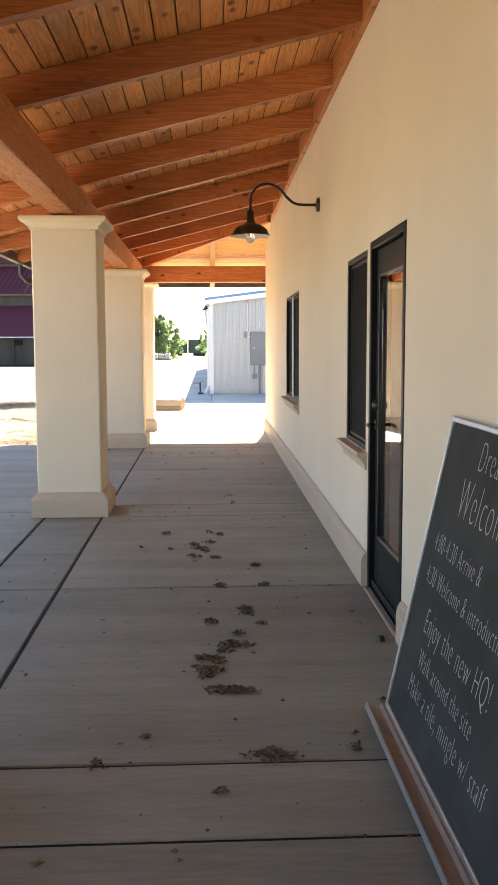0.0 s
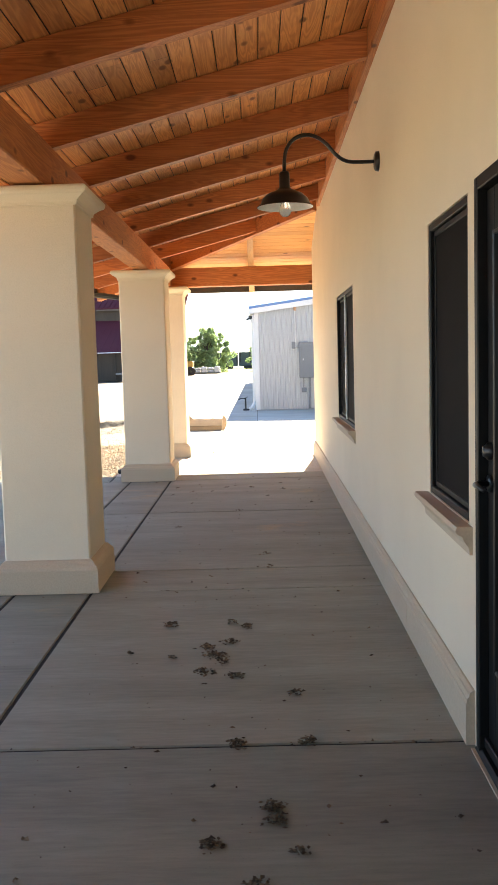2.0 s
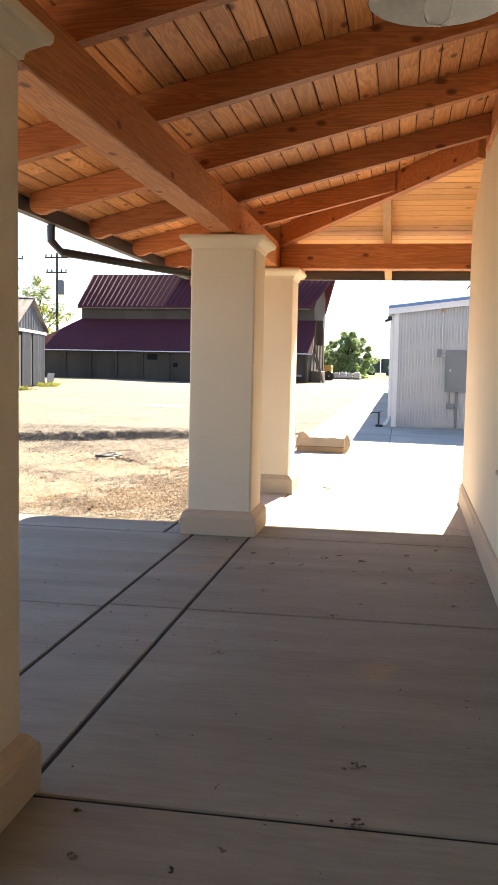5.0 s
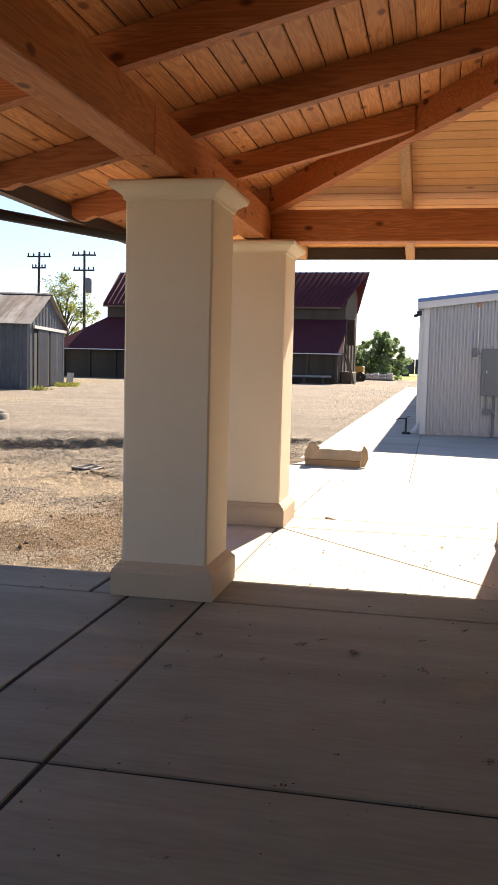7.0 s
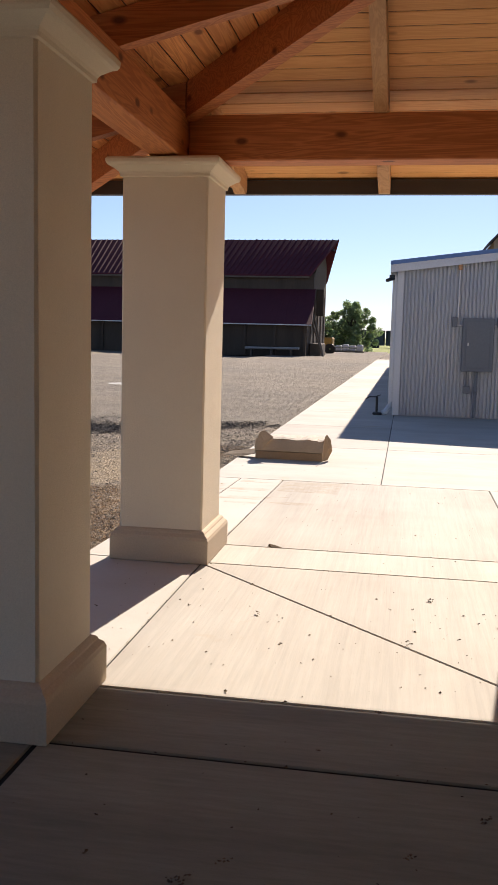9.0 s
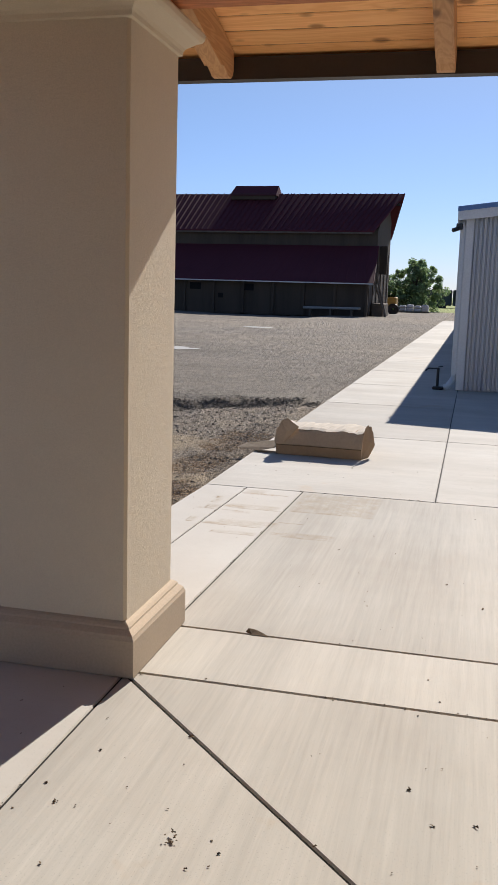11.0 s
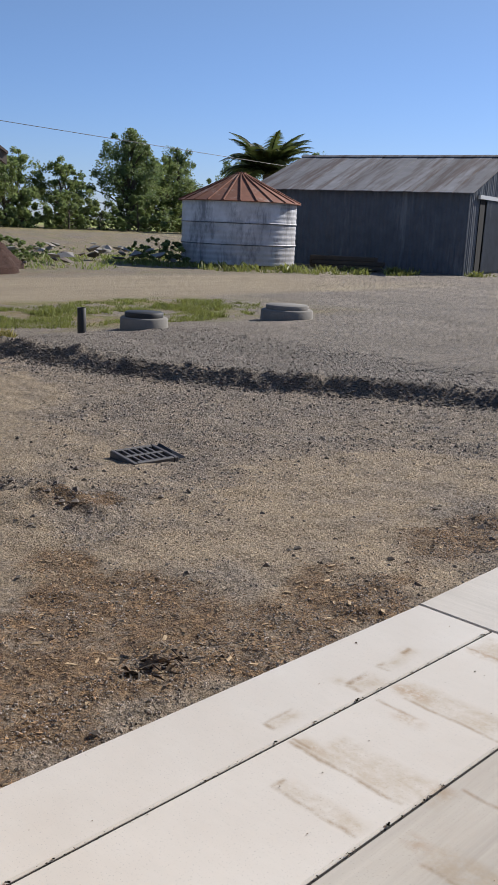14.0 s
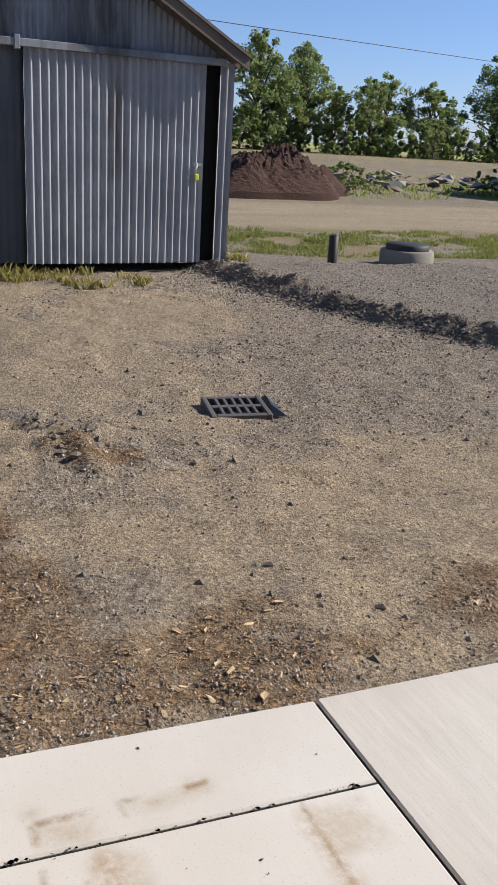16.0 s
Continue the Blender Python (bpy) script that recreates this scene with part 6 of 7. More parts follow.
palm = thing("palm_tree", "dark fan of palm fronds behind the iron shed", "palm tree", pose(-51.0, 71.7, -0.5))
part("trunk", Geo().tube([(0, 0, -0.5), (0.1, 0, 3.0), (0, 0, 6.0)], [0.4, 0.32, 0.34], 10), BARK, palm)
rng = random.Random(4)
for k in range(44):
    az, el = 2.3999 * k + rng.uniform(-.2, .2), rng.uniform(0.15, 1.45)
    pts = []
    for j in range(9):
        q = j / 8
        ang = el - 0.5 * q * q
        pts.append(Vector((math.cos(az) * 3.9 * q * math.cos(ang * 0.7), math.sin(az) * 3.9 * q * math.cos(ang * 0.7), 6.1 + 3.9 * q * math.sin(ang))))
    g = Geo().tube(pts, [0.05 - 0.004 * j for j in range(9)], 4)
    side = Vector((-math.sin(az), math.cos(az), 0))
    for j in range(1, 9):
        for q in (0.0, 0.25, 0.5, 0.75):
            p = pts[j - 1].lerp(pts[j], q)
            d = (pts[j] - pts[j - 1]).normalized()
            ln = 1.35 * math.sin(math.pi * min(1, (j + q) / 9 * 0.9 + 0.1))
            for s in (-1, 1):
                tip = p + side * s * ln * 0.75 + d * ln * 0.5 - Vector((0, 0, 0.22 * ln))
                g.add([p, p + d * 0.2, tip], [(0, 1, 2)])
    part("frond", g, PALM, palm)


def weeds(name, label, spots, blade, n, material, seed):
    rng = random.Random(seed)
    g = Geo()
    for cx, cy, rx, ry, dens in spots:
        for _ in range(int(n * dens)):
            w, r = rng.uniform(0, 6.283), rng.random() ** 0.6
            x, y = cx + rx * r * math.cos(w), cy + ry * r * math.sin(w)
            if rng.random() > smooth01(-0.22, 0.18, noise.noise((x * 0.9, y * 0.9, seed)) + 0.6 * noise.noise((x * 3.1, y * 3.1, seed))):
                continue
            z = ground_h(x, y)[0] - 0.01
            h = blade * rng.uniform(0.2, 1.3) * (0.55 + 0.9 * max(0.0, 0.4 + noise.noise((x * 1.7, y * 1.7, seed))))
            a = rng.uniform(0, 6.283)
            sx, sy = math.cos(a) * h * 0.10, math.sin(a) * h * 0.10
            tx, ty = rng.gauss(0, 0.45) * h, rng.gauss(0, 0.45) * h
            g.add([(x - sx, y - sy, z), (x + sx, y + sy, z), (x + sx * 0.8 + tx * 0.5, y + sy * 0.8 + ty * 0.5, z + h * 0.6), (x + tx, y + ty, z + h * 0.9)], [(0, 1, 2), (0, 2, 3)])
    return solid(name, g, material, label, "weeds", kind="stuff")


weeds("weeds_at_shed", "yellow-green weeds along the foot of the corrugated shed", [(-9.85, 20.2, 0.45, 1.6, 1.0), (-9.6, 21.2, 0.4, 0.7, 0.5), (-9.9, 19.0, 0.45, 1.2, 0.7), (-10.38, 23.15, 0.18, 0.25, 0.14)], 0.11, 5200, WEED, 31)
weeds("grass_strip", "patchy green and straw grass strip beyond the gravel", [(-13.4, 25.6, 1.5, 2.2, 1.0), (-14.0, 29.2, 1.6, 2.4, 0.9), (-12.6, 28.2, 0.9, 2.0, 0.5), (-15.0, 23.0, 1.5, 3.0, 0.5)], 0.075, 22000, GRASS, 32)
weeds("silo_weeds", "straw-coloured weeds at the foot of the silo", [(-23.3, 41.3, 1.4, 2.2, 1.0), (-22.0, 44.0, 1.2, 2.4, 1.0), (-20.9, 46.6, 0.8, 2.0, 0.7), (-26.0, 39.6, 2.0, 1.2, 0.7), (-19.4, 51.2, 0.4, 1.2, 0.2), (-20.7, 57.6, 0.5, 1.6, 0.5)], 0.22, 1700, GRASS, 33)
weeds("field_weeds", "green weeds in the field beyond the dirt track", [(-28.0, 34.0, 4.5, 3.5, 1.0), (-29.0, 40.0, 4.5, 3.5, 1.0), (-33.0, 45.0, 4.0, 4.0, 0.8)], 0.16, 4200, LEAF_PALE, 34)

# compost heap
g = Geo()
nr, na = 44, 110
for i in range(nr + 1):
    for k in range(na):
        r, w = i / nr, 2 * math.pi * k / na
        lobe = 1.0 + 0.4 * noise.noise((1.3 * math.cos(w), 1.3 * math.sin(w), 2.5))
        x, y = 2.1 * lobe * r * math.cos(w), 3.4 * lobe * r * math.sin(w)
        z = 1.15 * (1 - r ** 1.7) * (1 + 0.55 * noise.noise((x * 0.7, y * 0.7, 3.3))) + 0.42 * noise.noise((x * 1.6, y * 1.6, 8.1)) * (1.05 - r) + 0.24 * abs(noise.noise((x * 4.6, y * 4.6, 1.1))) * (1.2 - r) + 0.13 * noise.noise((x * 12, y * 12, 5.1)) * (1.2 - r)
        g.v.append((x, y, max(-0.1, z) if i < nr else -0.15))
g.f = [(i * na + k, i * na + (k + 1) % na, (i + 1) * na + (k + 1) % na, (i + 1) * na + k) for i in range(nr) for k in range(na)]
heap = solid("compost_mound", g, SOIL_PILE, "dark brown heap of compost on the bare ground", "soil heap", smooth=False)
heap.matrix_world = pose(-24.0, 29.8, 0.06, 0, 0, 20) @ Matrix.Diagonal((0.8, 0.8, 0.9, 1))


def chip(rng, s):
    """A thin splinter or curled leaf."""
    w, l, k = rng.uniform(0, 6.283), s * rng.uniform(1.0, 2.2), s * rng.uniform(0.3, 0.8)
    cw, sw, t1, t2 = math.cos(w), math.sin(w), rng.uniform(-0.5, 0.7) * s, rng.uniform(-0.3, 0.7) * s
    p = [(-l, -k, 0.0), (-l * 0.6, k, t1), (l, k * 0.8, t2), (l * 0.7, -k, t1 * 0.5)]
    top = [(x * cw - y * sw, x * sw + y * cw, z + 0.12 * s) for x, y, z in p]
    return top + [(x, y, z - 0.2 * s) for x, y, z in top]


CHIP_F = [(0, 3, 2, 1), (4, 5, 6, 7), (0, 1, 5, 4), (1, 2, 6, 5), (2, 3, 7, 6), (3, 0, 4, 7)]


def lump(rng, s, flat=0.65):
    """An irregular stone of eight faces."""
    vs = []
    for p in ((1, 0, 0), (-1, 0, 0), (0, 1, 0), (0, -1, 0), (0, 0, 1), (0, 0, -1)):
        k = rng.uniform(0.6, 1.25) * s
        vs.append((p[0] * k + rng.uniform(-.25, .25) * s, p[1] * k + rng.uniform(-.25, .25) * s, (p[2] * k + rng.uniform(-.2, .2) * s) * flat))
    return vs


LUMP_F = [(0, 2, 4), (2, 1, 4), (1, 3, 4), (3, 0, 4), (2, 0, 5), (1, 2, 5), (3, 1, 5), (0, 3, 5)]
rng = random.Random(55)
for cx, cy, s, n in ((-31.0, 37.8, 0.42, 7), (-29.0, 38.8, 0.5, 9), (-27.0, 39.2, 0.42, 8), (-26.0, 35.2, 0.4, 5), (-33.5, 42.5, 0.4, 5), (-25.0, 33.0, 0.35, 4)):
    rb = thing("rubble_pile", "low pile of broken concrete slabs in the weeds", "rubble", pose(cx, cy, 0.08), "rubble piles")
    for i in range(n):
        x, y = rng.gauss(0, 0.5), rng.gauss(0, 0.6)
        part("broken_slab", Geo().add(lump(rng, s * rng.uniform(0.4, 0.9), 0.3), LUMP_F, pose(x, y, 0.08 + 0.16 * (i % 3), rng.uniform(-20, 20), rng.uniform(-20, 20), 0)), RUBBLE if i % 3 else TIMBER, rb)


def scatter(name, label, category, material, zones, seed, flat=False):
    """Stones keep off the bare earth; chips keep to their beds."""
    rng = random.Random(seed)
    g = Geo()
    for x0, x1, y0, y1, n, s0, s1, keep in zones:
        for _ in range(n):
            x, y = rng.uniform(x0, x1), rng.uniform(y0, y1)
            if flat and rng.random() > keep + bed(CHIP_BEDS, x, y, 0.75, 17.0):
                continue
            if not flat and rng.random() < 0.85 * bed(TAN_EARTH, x, y, 0.55, 12.0):
                continue
            if not flat and keep and noise.noise((x * keep, y * keep, seed)) < 0.02:
                continue
            z = ground_h(x, y)[0]
            s = s0 + (s1 - s0) * rng.random() ** 3
            g.add([(a + x, b + y, c + z + s * 0.2) for a, b, c in (chip(rng, s) if flat else lump(rng, s))], CHIP_F if flat else LUMP_F)
    return solid(name, g, material, label, category, kind="stuff")


scatter("gravel_stones", "loose grey crushed stones over the yard", "gravel", STONE, [(-2.25, -1.79, 14.1, 24.0, 20000, 0.003, 0.009, 0), (-3.8, -2.2, 14.5, 23.5, 22000, 0.003, 0.010, 0.8), (-6.5, -3.4, 15.5, 24.0, 26000, 0.004, 0.013, 0.7), (-10.0, -6.0, 17.0, 24.0, 16000, 0.005, 0.018, 0.6), (-5.4, -3.8, 19.2, 22.2, 4500, 0.003, 0.012, 0), (-10.5, -2.0, 22.4, 26.6, 13000, 0.005, 0.018, 0), (-8.0, -1.9, 25.0, 30.0, 3000, 0.004, 0.012, 0.6)], 41)
scatter("wood_chips", "rust-brown wood chips and dry leaves by the slab", "wood chips", CHIP, [(-4.2, -1.8, 14.3, 23.2, 120000, 0.0015, 0.0065, 0.03), (-5.5, -3.0, 15.5, 20.5, 14000, 0.0015, 0.006, 0.10)], 43, True)
scatter("pale_leaves", "pale curled dry leaves strewn over the chips", "dry leaves", PALE_LEAF, [(-3.6, -1.85, 16.0, 21.5, 1600, 0.004, 0.013, 0.02), (-5.5, -2.0, 18.0, 22.5, 300, 0.004, 0.010, 0.3)], 44, True)
g = Geo()
rng = random.Random(47)
for _ in range(9000):
    x = rng.uniform(-11.0, -1.8)
    y = berm_y(x) - 0.22 + rng.gauss(0, 0.13)
    s = 0.005 + 0.022 * rng.random() ** 4
    g.add([(a + x, b + y, c + ground_h(x, y)[0] + s * 0.2) for a, b, c in lump(rng, s)], LUMP_F)
for _ in range(90):
    x, y, s = -4.33 + rng.gauss(0, 0.22), 19.84 + rng.gauss(0, 0.15), 0.006 + 0.032 * rng.random() ** 3
    g.add([(a + x, b + y, c + ground_h(x, y)[0] + s * 0.3) for a, b, c in lump(rng, s)], LUMP_F)
for _ in range(5200):
    x, y = rng.uniform(-8.5, -1.9), rng.uniform(15.0, 25.5)
    if noise.noise((x * 1.1, y * 1.1, 31.0)) + 0.5 * noise.noise((x * 3.7, y * 3.7, 32.0)) < 0.12:
        continue
    s = 0.006 + 0.020 * rng.random() ** 4
    g.add([(a + x, b + y, c + ground_h(x, y)[0] + s * 0.15) for a, b, c in lump(rng, s)], LUMP_F)
solid("dug_clods", g, rough_mat("damp_clod", (0.15, 0.125, 0.10), 1.0, var=0.35), "dark damp clods along the dug bank and spoil", "clods", kind="stuff")

# far things beyond the yard
sacks = thing("sack_pallet", "pallet of pale wrapped sacks on the gravel track", "sacks", pose(-5.5, 104, -0.06))
part("pallet", Geo().box(-1.5, 1.5, -0.6, 0.6, 0.0, 0.14), TIMBER, sacks)
for i in range(8):
    part("sack", Geo().box(-1.45 + 0.72 * (i % 4), -0.78 + 0.72 * (i % 4), -0.55, 0.5, 0.14 + 0.3 * (i // 4), 0.42 + 0.3 * (i // 4) + 0.1 * (i % 2), c=0.1), WRAP, sacks)
for i in range(3):
    rc = thing("rail_wagon", "long dark rail wagon on the horizon", "rail wagon", pose(-9.5 + 12.95 * i, 150, 0), "rail wagons")
    part("body", Geo().box(-6.4, 6.4, -1.4, 1.4, 0.35, 2.6, c=0.08), rough_mat("dark_wagon", (0.05, 0.065, 0.07), 0.7), rc)
    for k in range(9):
        part("rib", Geo().box(-6.2 + 1.55 * k, -6.05 + 1.55 * k, -1.5, -1.41, 1.0, 2.6), IRON, rc)
    for k in (-4.6, 4.6):
        part("bogie", Geo().box(k - 1.0, k + 1.0, -1.1, 1.1, -0.1, 1.0, c=0.1), IRON, rc)
dig = thing("yellow_loader", "small yellow loader parked behind the barn end", "loader", BN @ pose(-0.9, -15.5, -0.06))
part("body", Geo().box(-0.8, 0.7, -0.7, 0.7, 0.55, 1.5, c=0.08), YELLOW_RIG, dig)
part("bucket", Geo().prism([(0.3, -0.9), (1.3, -0.7), (1.1, 0.0), (0.3, 0.0)], 0, 0.5, 1.5), YELLOW_RIG, dig)
for a in (-0.55, 0.5):
    part("wheel", Geo().lathe([(0.1, -0.12), (0.45, -0.14), (0.5, 0.0), (0.45, 0.14), (0.1, 0.12)], 14, Matrix.Translation((a, 0.8, 0.45)) @ Matrix.Rotation(radians(90), 4, "X")), IRON, dig)
for cx, cy, w, d in ((-7.9, 37.0, 0.95, 0.9), (-9.2, 53.5, 1.0, 0.9)):
    pm = Geo().add([(cx + w * math.cos(a) * rng.uniform(.6, 1), cy + d * math.sin(a) * rng.uniform(.6, 1), 0.0) for a in [k * 0.628 for k in range(10)]], [tuple(range(10))])
    ob = solid("paint_patch", pm, PAINT, "faded pale lime patch on the gravel", "ground marking")
    ob.location.z = ground_h(cx, cy)[0] + 0.012

# ---- dark heap of dead leaves beside the slab ----
rng = random.Random(71)
heap_leaves = thing("dead_leaf_heap", "dark heap of curled dead leaves on the wood chips", "leaf heap", pose(-2.13, 18.88, ground_h(-2.13, 18.88)[0]))
for _ in range(60):
    x, y = rng.gauss(0, 0.06), rng.gauss(0, 0.11)
    z, w, l = 0.05 * math.exp(-(x * x + y * y) / 0.012) * rng.random() + 0.004, rng.uniform(0, 6.28), rng.uniform(0.012, 0.045)
    dx, dy, k = math.cos(w) * l, math.sin(w) * l, rng.uniform(0.10, 0.22)
    up = rng.uniform(0.005, 0.03)
    part("leaf", Geo().add([(x - dx, y - dy, z), (x - dy * k, y + dx * k, z + up), (x + dx, y + dy, z + up * 0.6), (x + dy * k, y - dx * k, z + up * 0.3)], [(0, 1, 2), (0, 2, 3)]), DEAD_LEAF if rng.random() < 0.6 else LITTER, heap_leaves)

# ---- dry litter on the porch floor ----
rng = random.Random(77)


def crumb(g, x, y, z, s):
    g.add([(a + x, b + y, max(0.001, c + z)) for a, b, c in lump(rng, s, 0.55)], LUMP_F)
    if rng.random() < 0.5:
        w, l = rng.uniform(0, 6.28), s * rng.uniform(1.5, 3.0)
        dx, dy = math.cos(w) * l, math.sin(w) * l
        g.add([(x, y, z), (x + dx * 0.5 - dy * 0.3, y + dy * 0.5 + dx * 0.3, z + s * 0.9), (x + dx, y + dy, z + s * 0.2), (x + dx * 0.5 + dy * 0.3, y + dy * 0.5 - dx * 0.3, z + s * 0.3)], [(0, 1, 2), (0, 2, 3)])


for cx, cy, r, n in ((0.06, 5.46, 0.05, 22), (0.34, 5.47, 0.05, 18), (0.19, 4.94, 0.055, 24), (0.20, 4.85, 0.05, 18), (-0.01, 4.70, 0.05, 18), (0.08, 4.30, 0.075, 40), (0.17, 4.29, 0.05, 14), (0.06, 4.22, 0.05, 14), (-0.03, 4.09, 0.07, 34), (0.03, 4.07, 0.05, 16), (0.0, 3.94, 0.07, 32), (-0.07, 3.97, 0.04, 10), (-0.03, 3.87, 0.05, 14), (0.14, 4.48, 0.045, 14), (0.28, 4.66, 0.035, 8), (0.02, 3.69, 0.06, 26), (0.10, 3.68, 0.06, 26), (0.16, 3.67, 0.045, 16), (0.03, 6.25, 0.05, 18), (-0.08, 6.56, 0.07, 28), (-0.13, 6.69, 0.05, 16), (-0.03, 6.46, 0.045, 14), (-0.37, 7.12, 0.06, 20), (-0.01, 6.78, 0.05, 14), (-0.13, 6.30, 0.06, 18), (0.32, 6.0, 0.04, 12), (0.09, 7.05, 0.045, 12), (-0.01, 7.14, 0.045, 10), (-0.53, 6.61, 0.02, 5), (-0.3, 6.53, 0.025, 5), (0.20, 3.02, 0.08, 34), (0.29, 3.0, 0.05, 10), (-0.27, 3.20, 0.03, 9), (-0.44, 2.97, 0.05, 14), (0.54, 3.07, 0.03, 7), (0.01, 2.75, 0.03, 7), (-0.59, 10.22, 0.05, 8), (0.07, 12.71, 0.04, 12), (0.44, 12.5, 0.045, 9), (-0.24, 12.77, 0.03, 7), (-0.12, 12.89, 0.03, 6), (-0.62, 12.44, 0.035, 6), (-0.39, 12.47, 0.03, 5), (0.67, 13.29, 0.03, 6), (0.42, 13.02, 0.02, 4), (-0.83, 12.79, 0.03, 6), (-0.83, 12.21, 0.03, 6), (-0.56, 11.59, 0.03, 6), (0.26, 12.02, 0.03, 6), (0.72, 11.5, 0.025, 5), (-0.05, 11.08, 0.04, 9), (0.55, 15.78, 0.035, 7), (-0.42, 15.27, 0.035, 5), (0.41, 14.97, 0.03, 5), (0.21, 8.99, 0.04, 6), (0.23, 8.54, 0.04, 7)):
    g = Geo()
    for _ in range(int(n * 2.2)):
        x, y = cx + rng.gauss(0, r * 0.40), cy + rng.gauss(0, r * 0.36)
        crumb(g, x, y, rng.uniform(0.002, 0.024) * math.exp(-((x - cx) ** 2 + (y - cy) ** 2) / (r * r)), rng.uniform(0.004, 0.0115) * (1.0 if cy < 9 else 0.55))
    solid("leaf_litter", g, LITTER, "small clump of dry leaf litter on the concrete", "leaf litter", "leaf litter clumps")
g = Geo()
for _ in range(900):
    x, y = rng.uniform(-3.2, 0.95), rng.uniform(2.2, 16.0)
    crumb(g, x, y, 0.003, 0.003 + (0.012 if y < 9 else 0.006) * rng.random() ** 3)
for _ in range(150):
    x, y = rng.uniform(-1.7, 0.95), rng.uniform(14.5, 22.0)
    crumb(g, x, y, 0.002, 0.002 + 0.006 * rng.random() ** 3)
for yj in (2.45, 2.98, 5.46, 7.93, 8.53, 11.06, 13.53, 14.10, 16.34, 16.90, 20.02):
    for _ in range(26):
        crumb(g, rng.uniform(-0.95, 0.95), yj + rng.gauss(0, 0.01), 0.0, 0.002 + 0.006 * rng.random() ** 3)
for xj, a, b in ((-0.98, 2, 16.2), (-1.50, 2, 13.4), (-0.985, 16.9, 20), (-1.475, 16.9, 20)):
    for _ in range(110):
        yk = rng.uniform(a, b)
        slant = (0.021 if xj > -1.2 else 0.029) * (yk - 16.9) if a > 15 else 0.0
        crumb(g, xj + slant + rng.gauss(0, 0.004), yk, -0.004, 0.002 + 0.005 * rng.random() ** 3)
LEAF_AT = (-0.552, 16.902)
leafy_bit = Geo().add([(-0.09, 0.0, 0.002), (-0.02, 0.035, 0.028), (0.09, 0.004, 0.004), (-0.03, -0.03, 0.006), (-0.075, 0.02, 0.034)], [(0, 3, 4), (4, 3, 1), (1, 3, 2)])
cl = solid("curled_leaf", leafy_bit, LITTER, "dark curled dry leaf lying in the slab joint", "leaf")
cl.matrix_world = pose(LEAF_AT[0], LEAF_AT[1], 0.001, 0, 0, -14) @ Matrix.Diagonal((0.7, 0.55, 0.55, 1))
solid("litter_specks", g, LITTER, "scattered dry specks and grit on the concrete floor", "litter", kind="stuff")
# ---- concrete slabs ----
pavement = tagged(part("pavement", Geo().box(-8.0, 6.0, -17.0, 13.98, -0.3, -0.008).box(-1.72, 6.0, 13.98, 76.0, -0.3, -0.008), JOINT), "pale broom-finished concrete porch floor and walk", "pavement", kind="structure")
Y = [-17.0, -14.1, -11.2, -8.6, -6.0, -3.5, -2.9, -0.4, 2.45, 2.98, 5.46, 7.93, 8.53, 11.06, 13.53, 14.10]
G = 0.0042
WIDE = 0.0105


def slab(poly, material=CONCRETE):
    """One slab from its plan polygon, with eased edges."""
    cx, cy = sum(p[0] for p in poly) / len(poly), sum(p[1] for p in poly) / len(poly)

    def inset(d):
        n, out = len(poly), []
        for i in range(n):
            p, q, r = Vector(poly[i - 1]), Vector(poly[i]), Vector(poly[(i + 1) % n])
            e0, e1 = (q - p).normalized(), (r - q).normalized()
            n0, n1 = Vector((-e0.y, e0.x)), Vector((-e1.y, e1.x))
            b = n0 + n1
            out.append(q + b * (d / max(0.2, 1 + n0.dot(n1))))
        return out
    gap = WIDE if material is CONCRETE_PORCH else G
    rings = [(inset(gap), -0.12), (inset(gap), -0.006), (inset(gap + 0.006), 0.0)]
    n = len(poly)
    vs = [(p.x, p.y, z) for r, z in rings for p in r]
    fs = [(k * n + i, k * n + (i + 1) % n, (k + 1) * n + (i + 1) % n, (k + 1) * n + i) for k in range(2) for i in range(n)]
    fs.append(tuple(range(2 * n, 3 * n)))
    return part("slab", Geo().add(vs, fs), material, pavement)


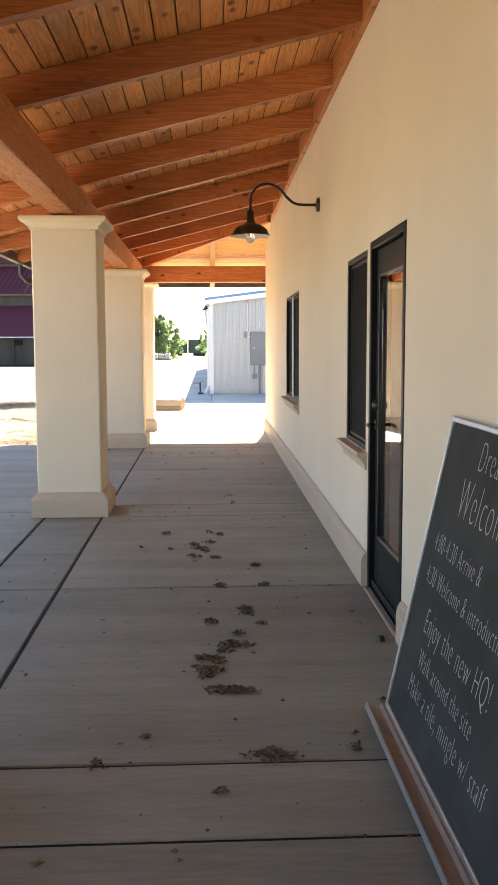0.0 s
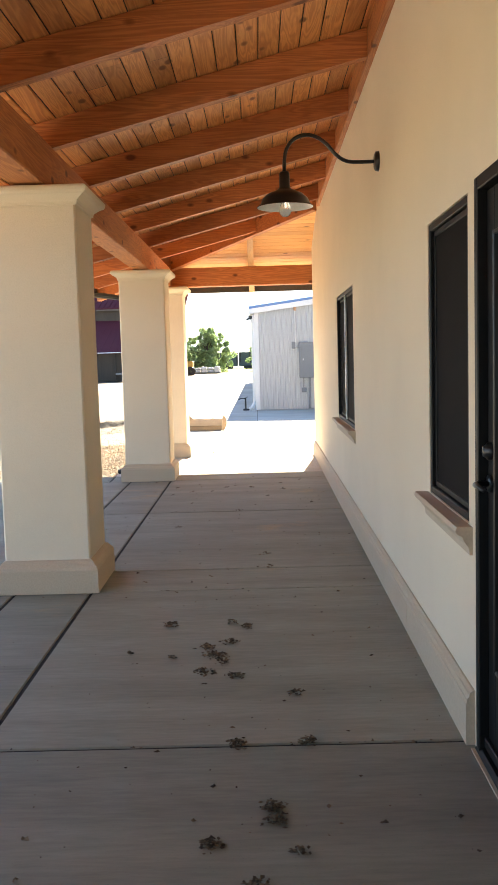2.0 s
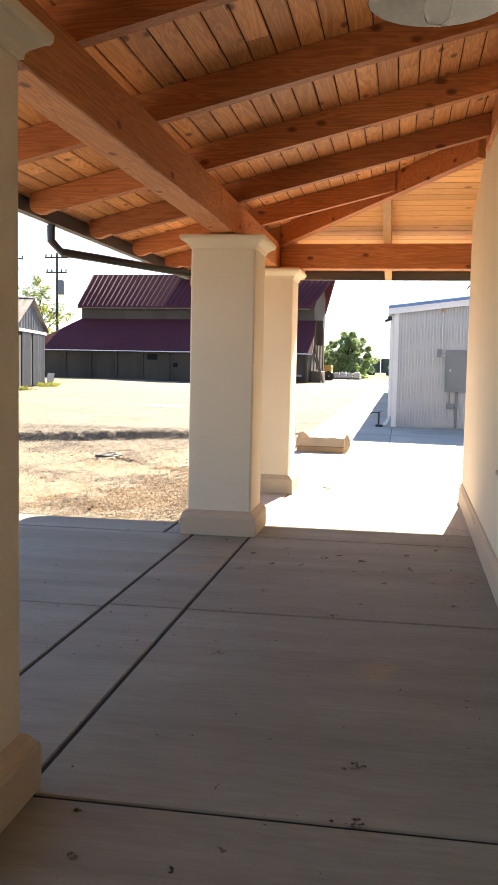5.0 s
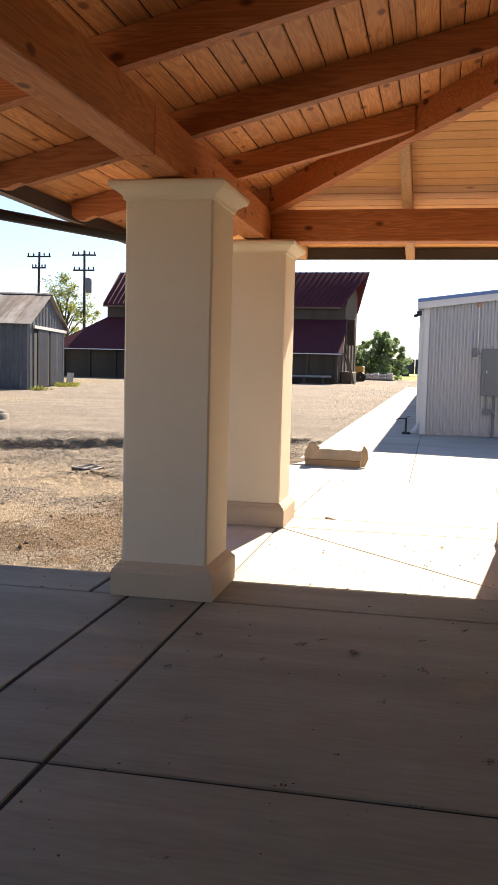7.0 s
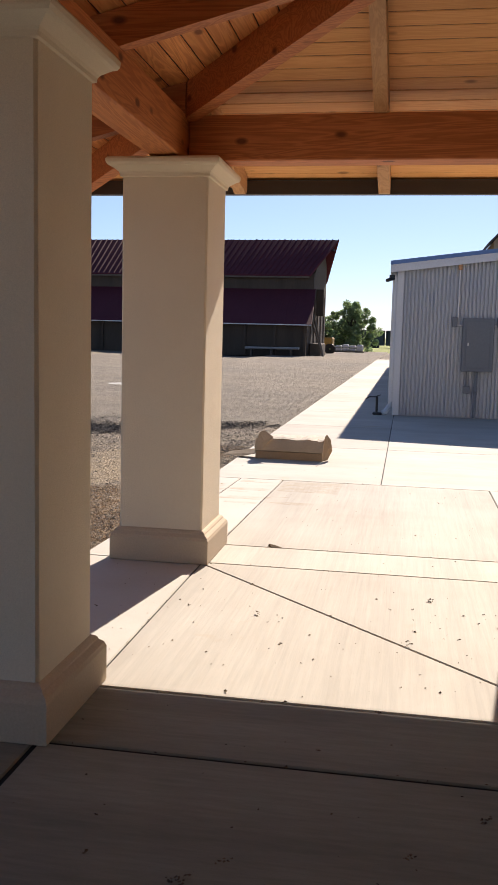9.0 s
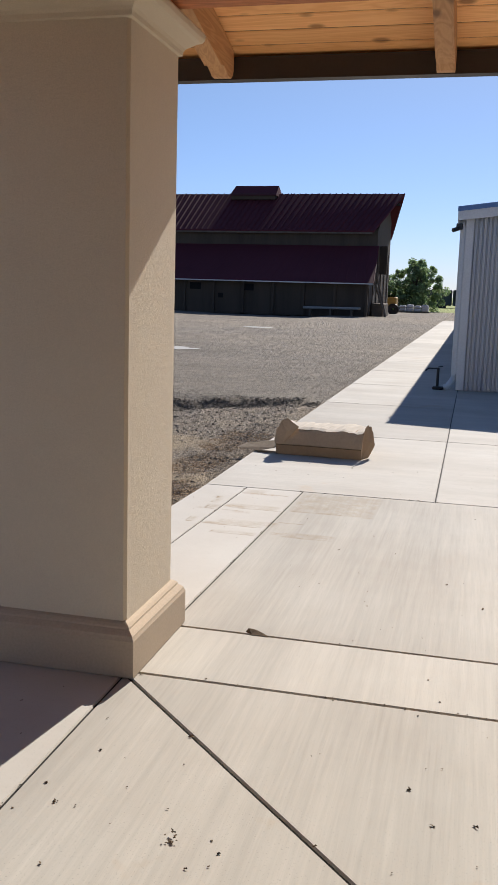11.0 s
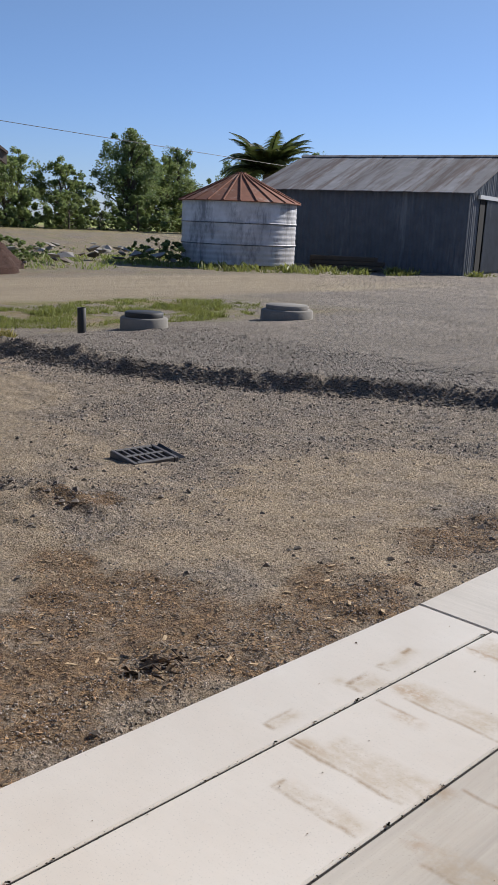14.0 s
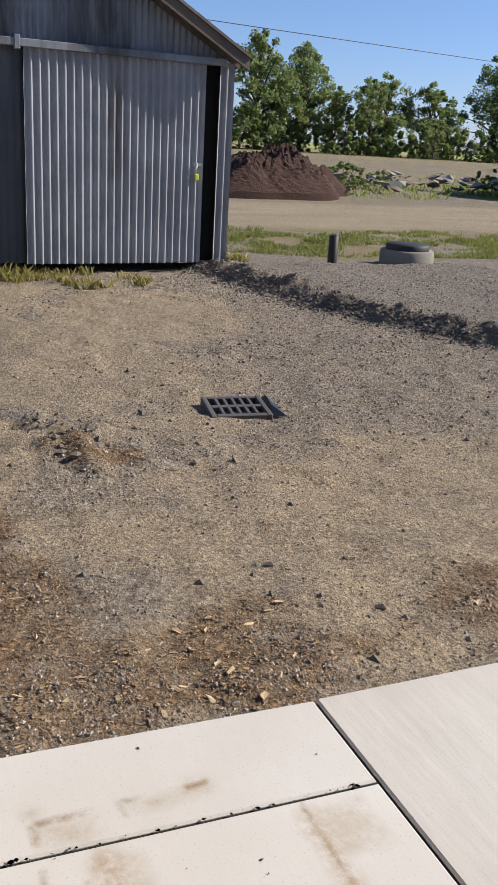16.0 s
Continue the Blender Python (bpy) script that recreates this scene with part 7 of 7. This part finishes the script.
def rect(x0, x1, y0, y1, material=CONCRETE):
    return slab([(x0, y0), (x1, y0), (x1, y1), (x0, y1)], material)


# covered slabs take the concrete with roof shade in its colour
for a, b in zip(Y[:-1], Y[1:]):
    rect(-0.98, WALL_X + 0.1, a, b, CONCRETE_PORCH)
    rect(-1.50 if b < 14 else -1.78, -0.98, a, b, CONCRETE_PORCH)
YL = [-17.0, -13.5, -9.8, -6.0, -3.2, -0.4, 2.45, 5.3, 8.2, 11.0, 13.53, 14.10]
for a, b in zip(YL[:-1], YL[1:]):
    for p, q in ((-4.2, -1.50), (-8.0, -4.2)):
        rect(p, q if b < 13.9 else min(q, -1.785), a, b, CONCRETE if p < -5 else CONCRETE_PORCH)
slab([(-0.98, 14.10), (WALL_X + 0.1, 14.10), (WALL_X + 0.1, 14.215), (-0.98, 16.315)], CONCRETE_Y)
slab([(WALL_X + 0.1, 14.215), (WALL_X + 0.1, 16.34), (-0.98, 16.34), (-0.98, 16.315)], CONCRETE_Y)
slab([(-1.80, 14.10), (-0.98, 14.10), (-0.98, 16.34), (-1.84, 16.34)])
rect(-0.985, 1.25, 16.34, 16.90, CONCRETE_Y)
slab([(-1.84, 16.34), (-0.985, 16.34), (-0.985, 16.90), (-1.83, 16.90)])
slab([(-0.985, 16.90), (1.25, 16.90), (1.25, 20.02), (-0.92, 20.02)], CONCRETE_Y)
slab([(-1.475, 16.90), (-0.985, 16.90), (-0.92, 20.02), (-1.385, 20.02)])
slab([(-1.83, 16.90), (-1.475, 16.90), (-1.385, 20.02), (-1.735, 20.02)])
rect(1.25, 6.0, 16.56, 20.02)
yy2 = [20.02, 23.1, 26.2, 29.2, 32.3, 35.4, 38.5, 41.6, 44.7, 47.8, 51, 54, 57, 60, 63, 66, 69, 72, 75.9]
for a, b in zip(yy2[:-1], yy2[1:]):
    rect(-1.74, 0.13, a, b, CONCRETE_WALK)
for a, b in zip(yy2[:3], yy2[1:4]):
    rect(0.13, 3.1, a, b, CONCRETE_WALK)
    rect(3.1, 6.0, a, b, CONCRETE_WALK)
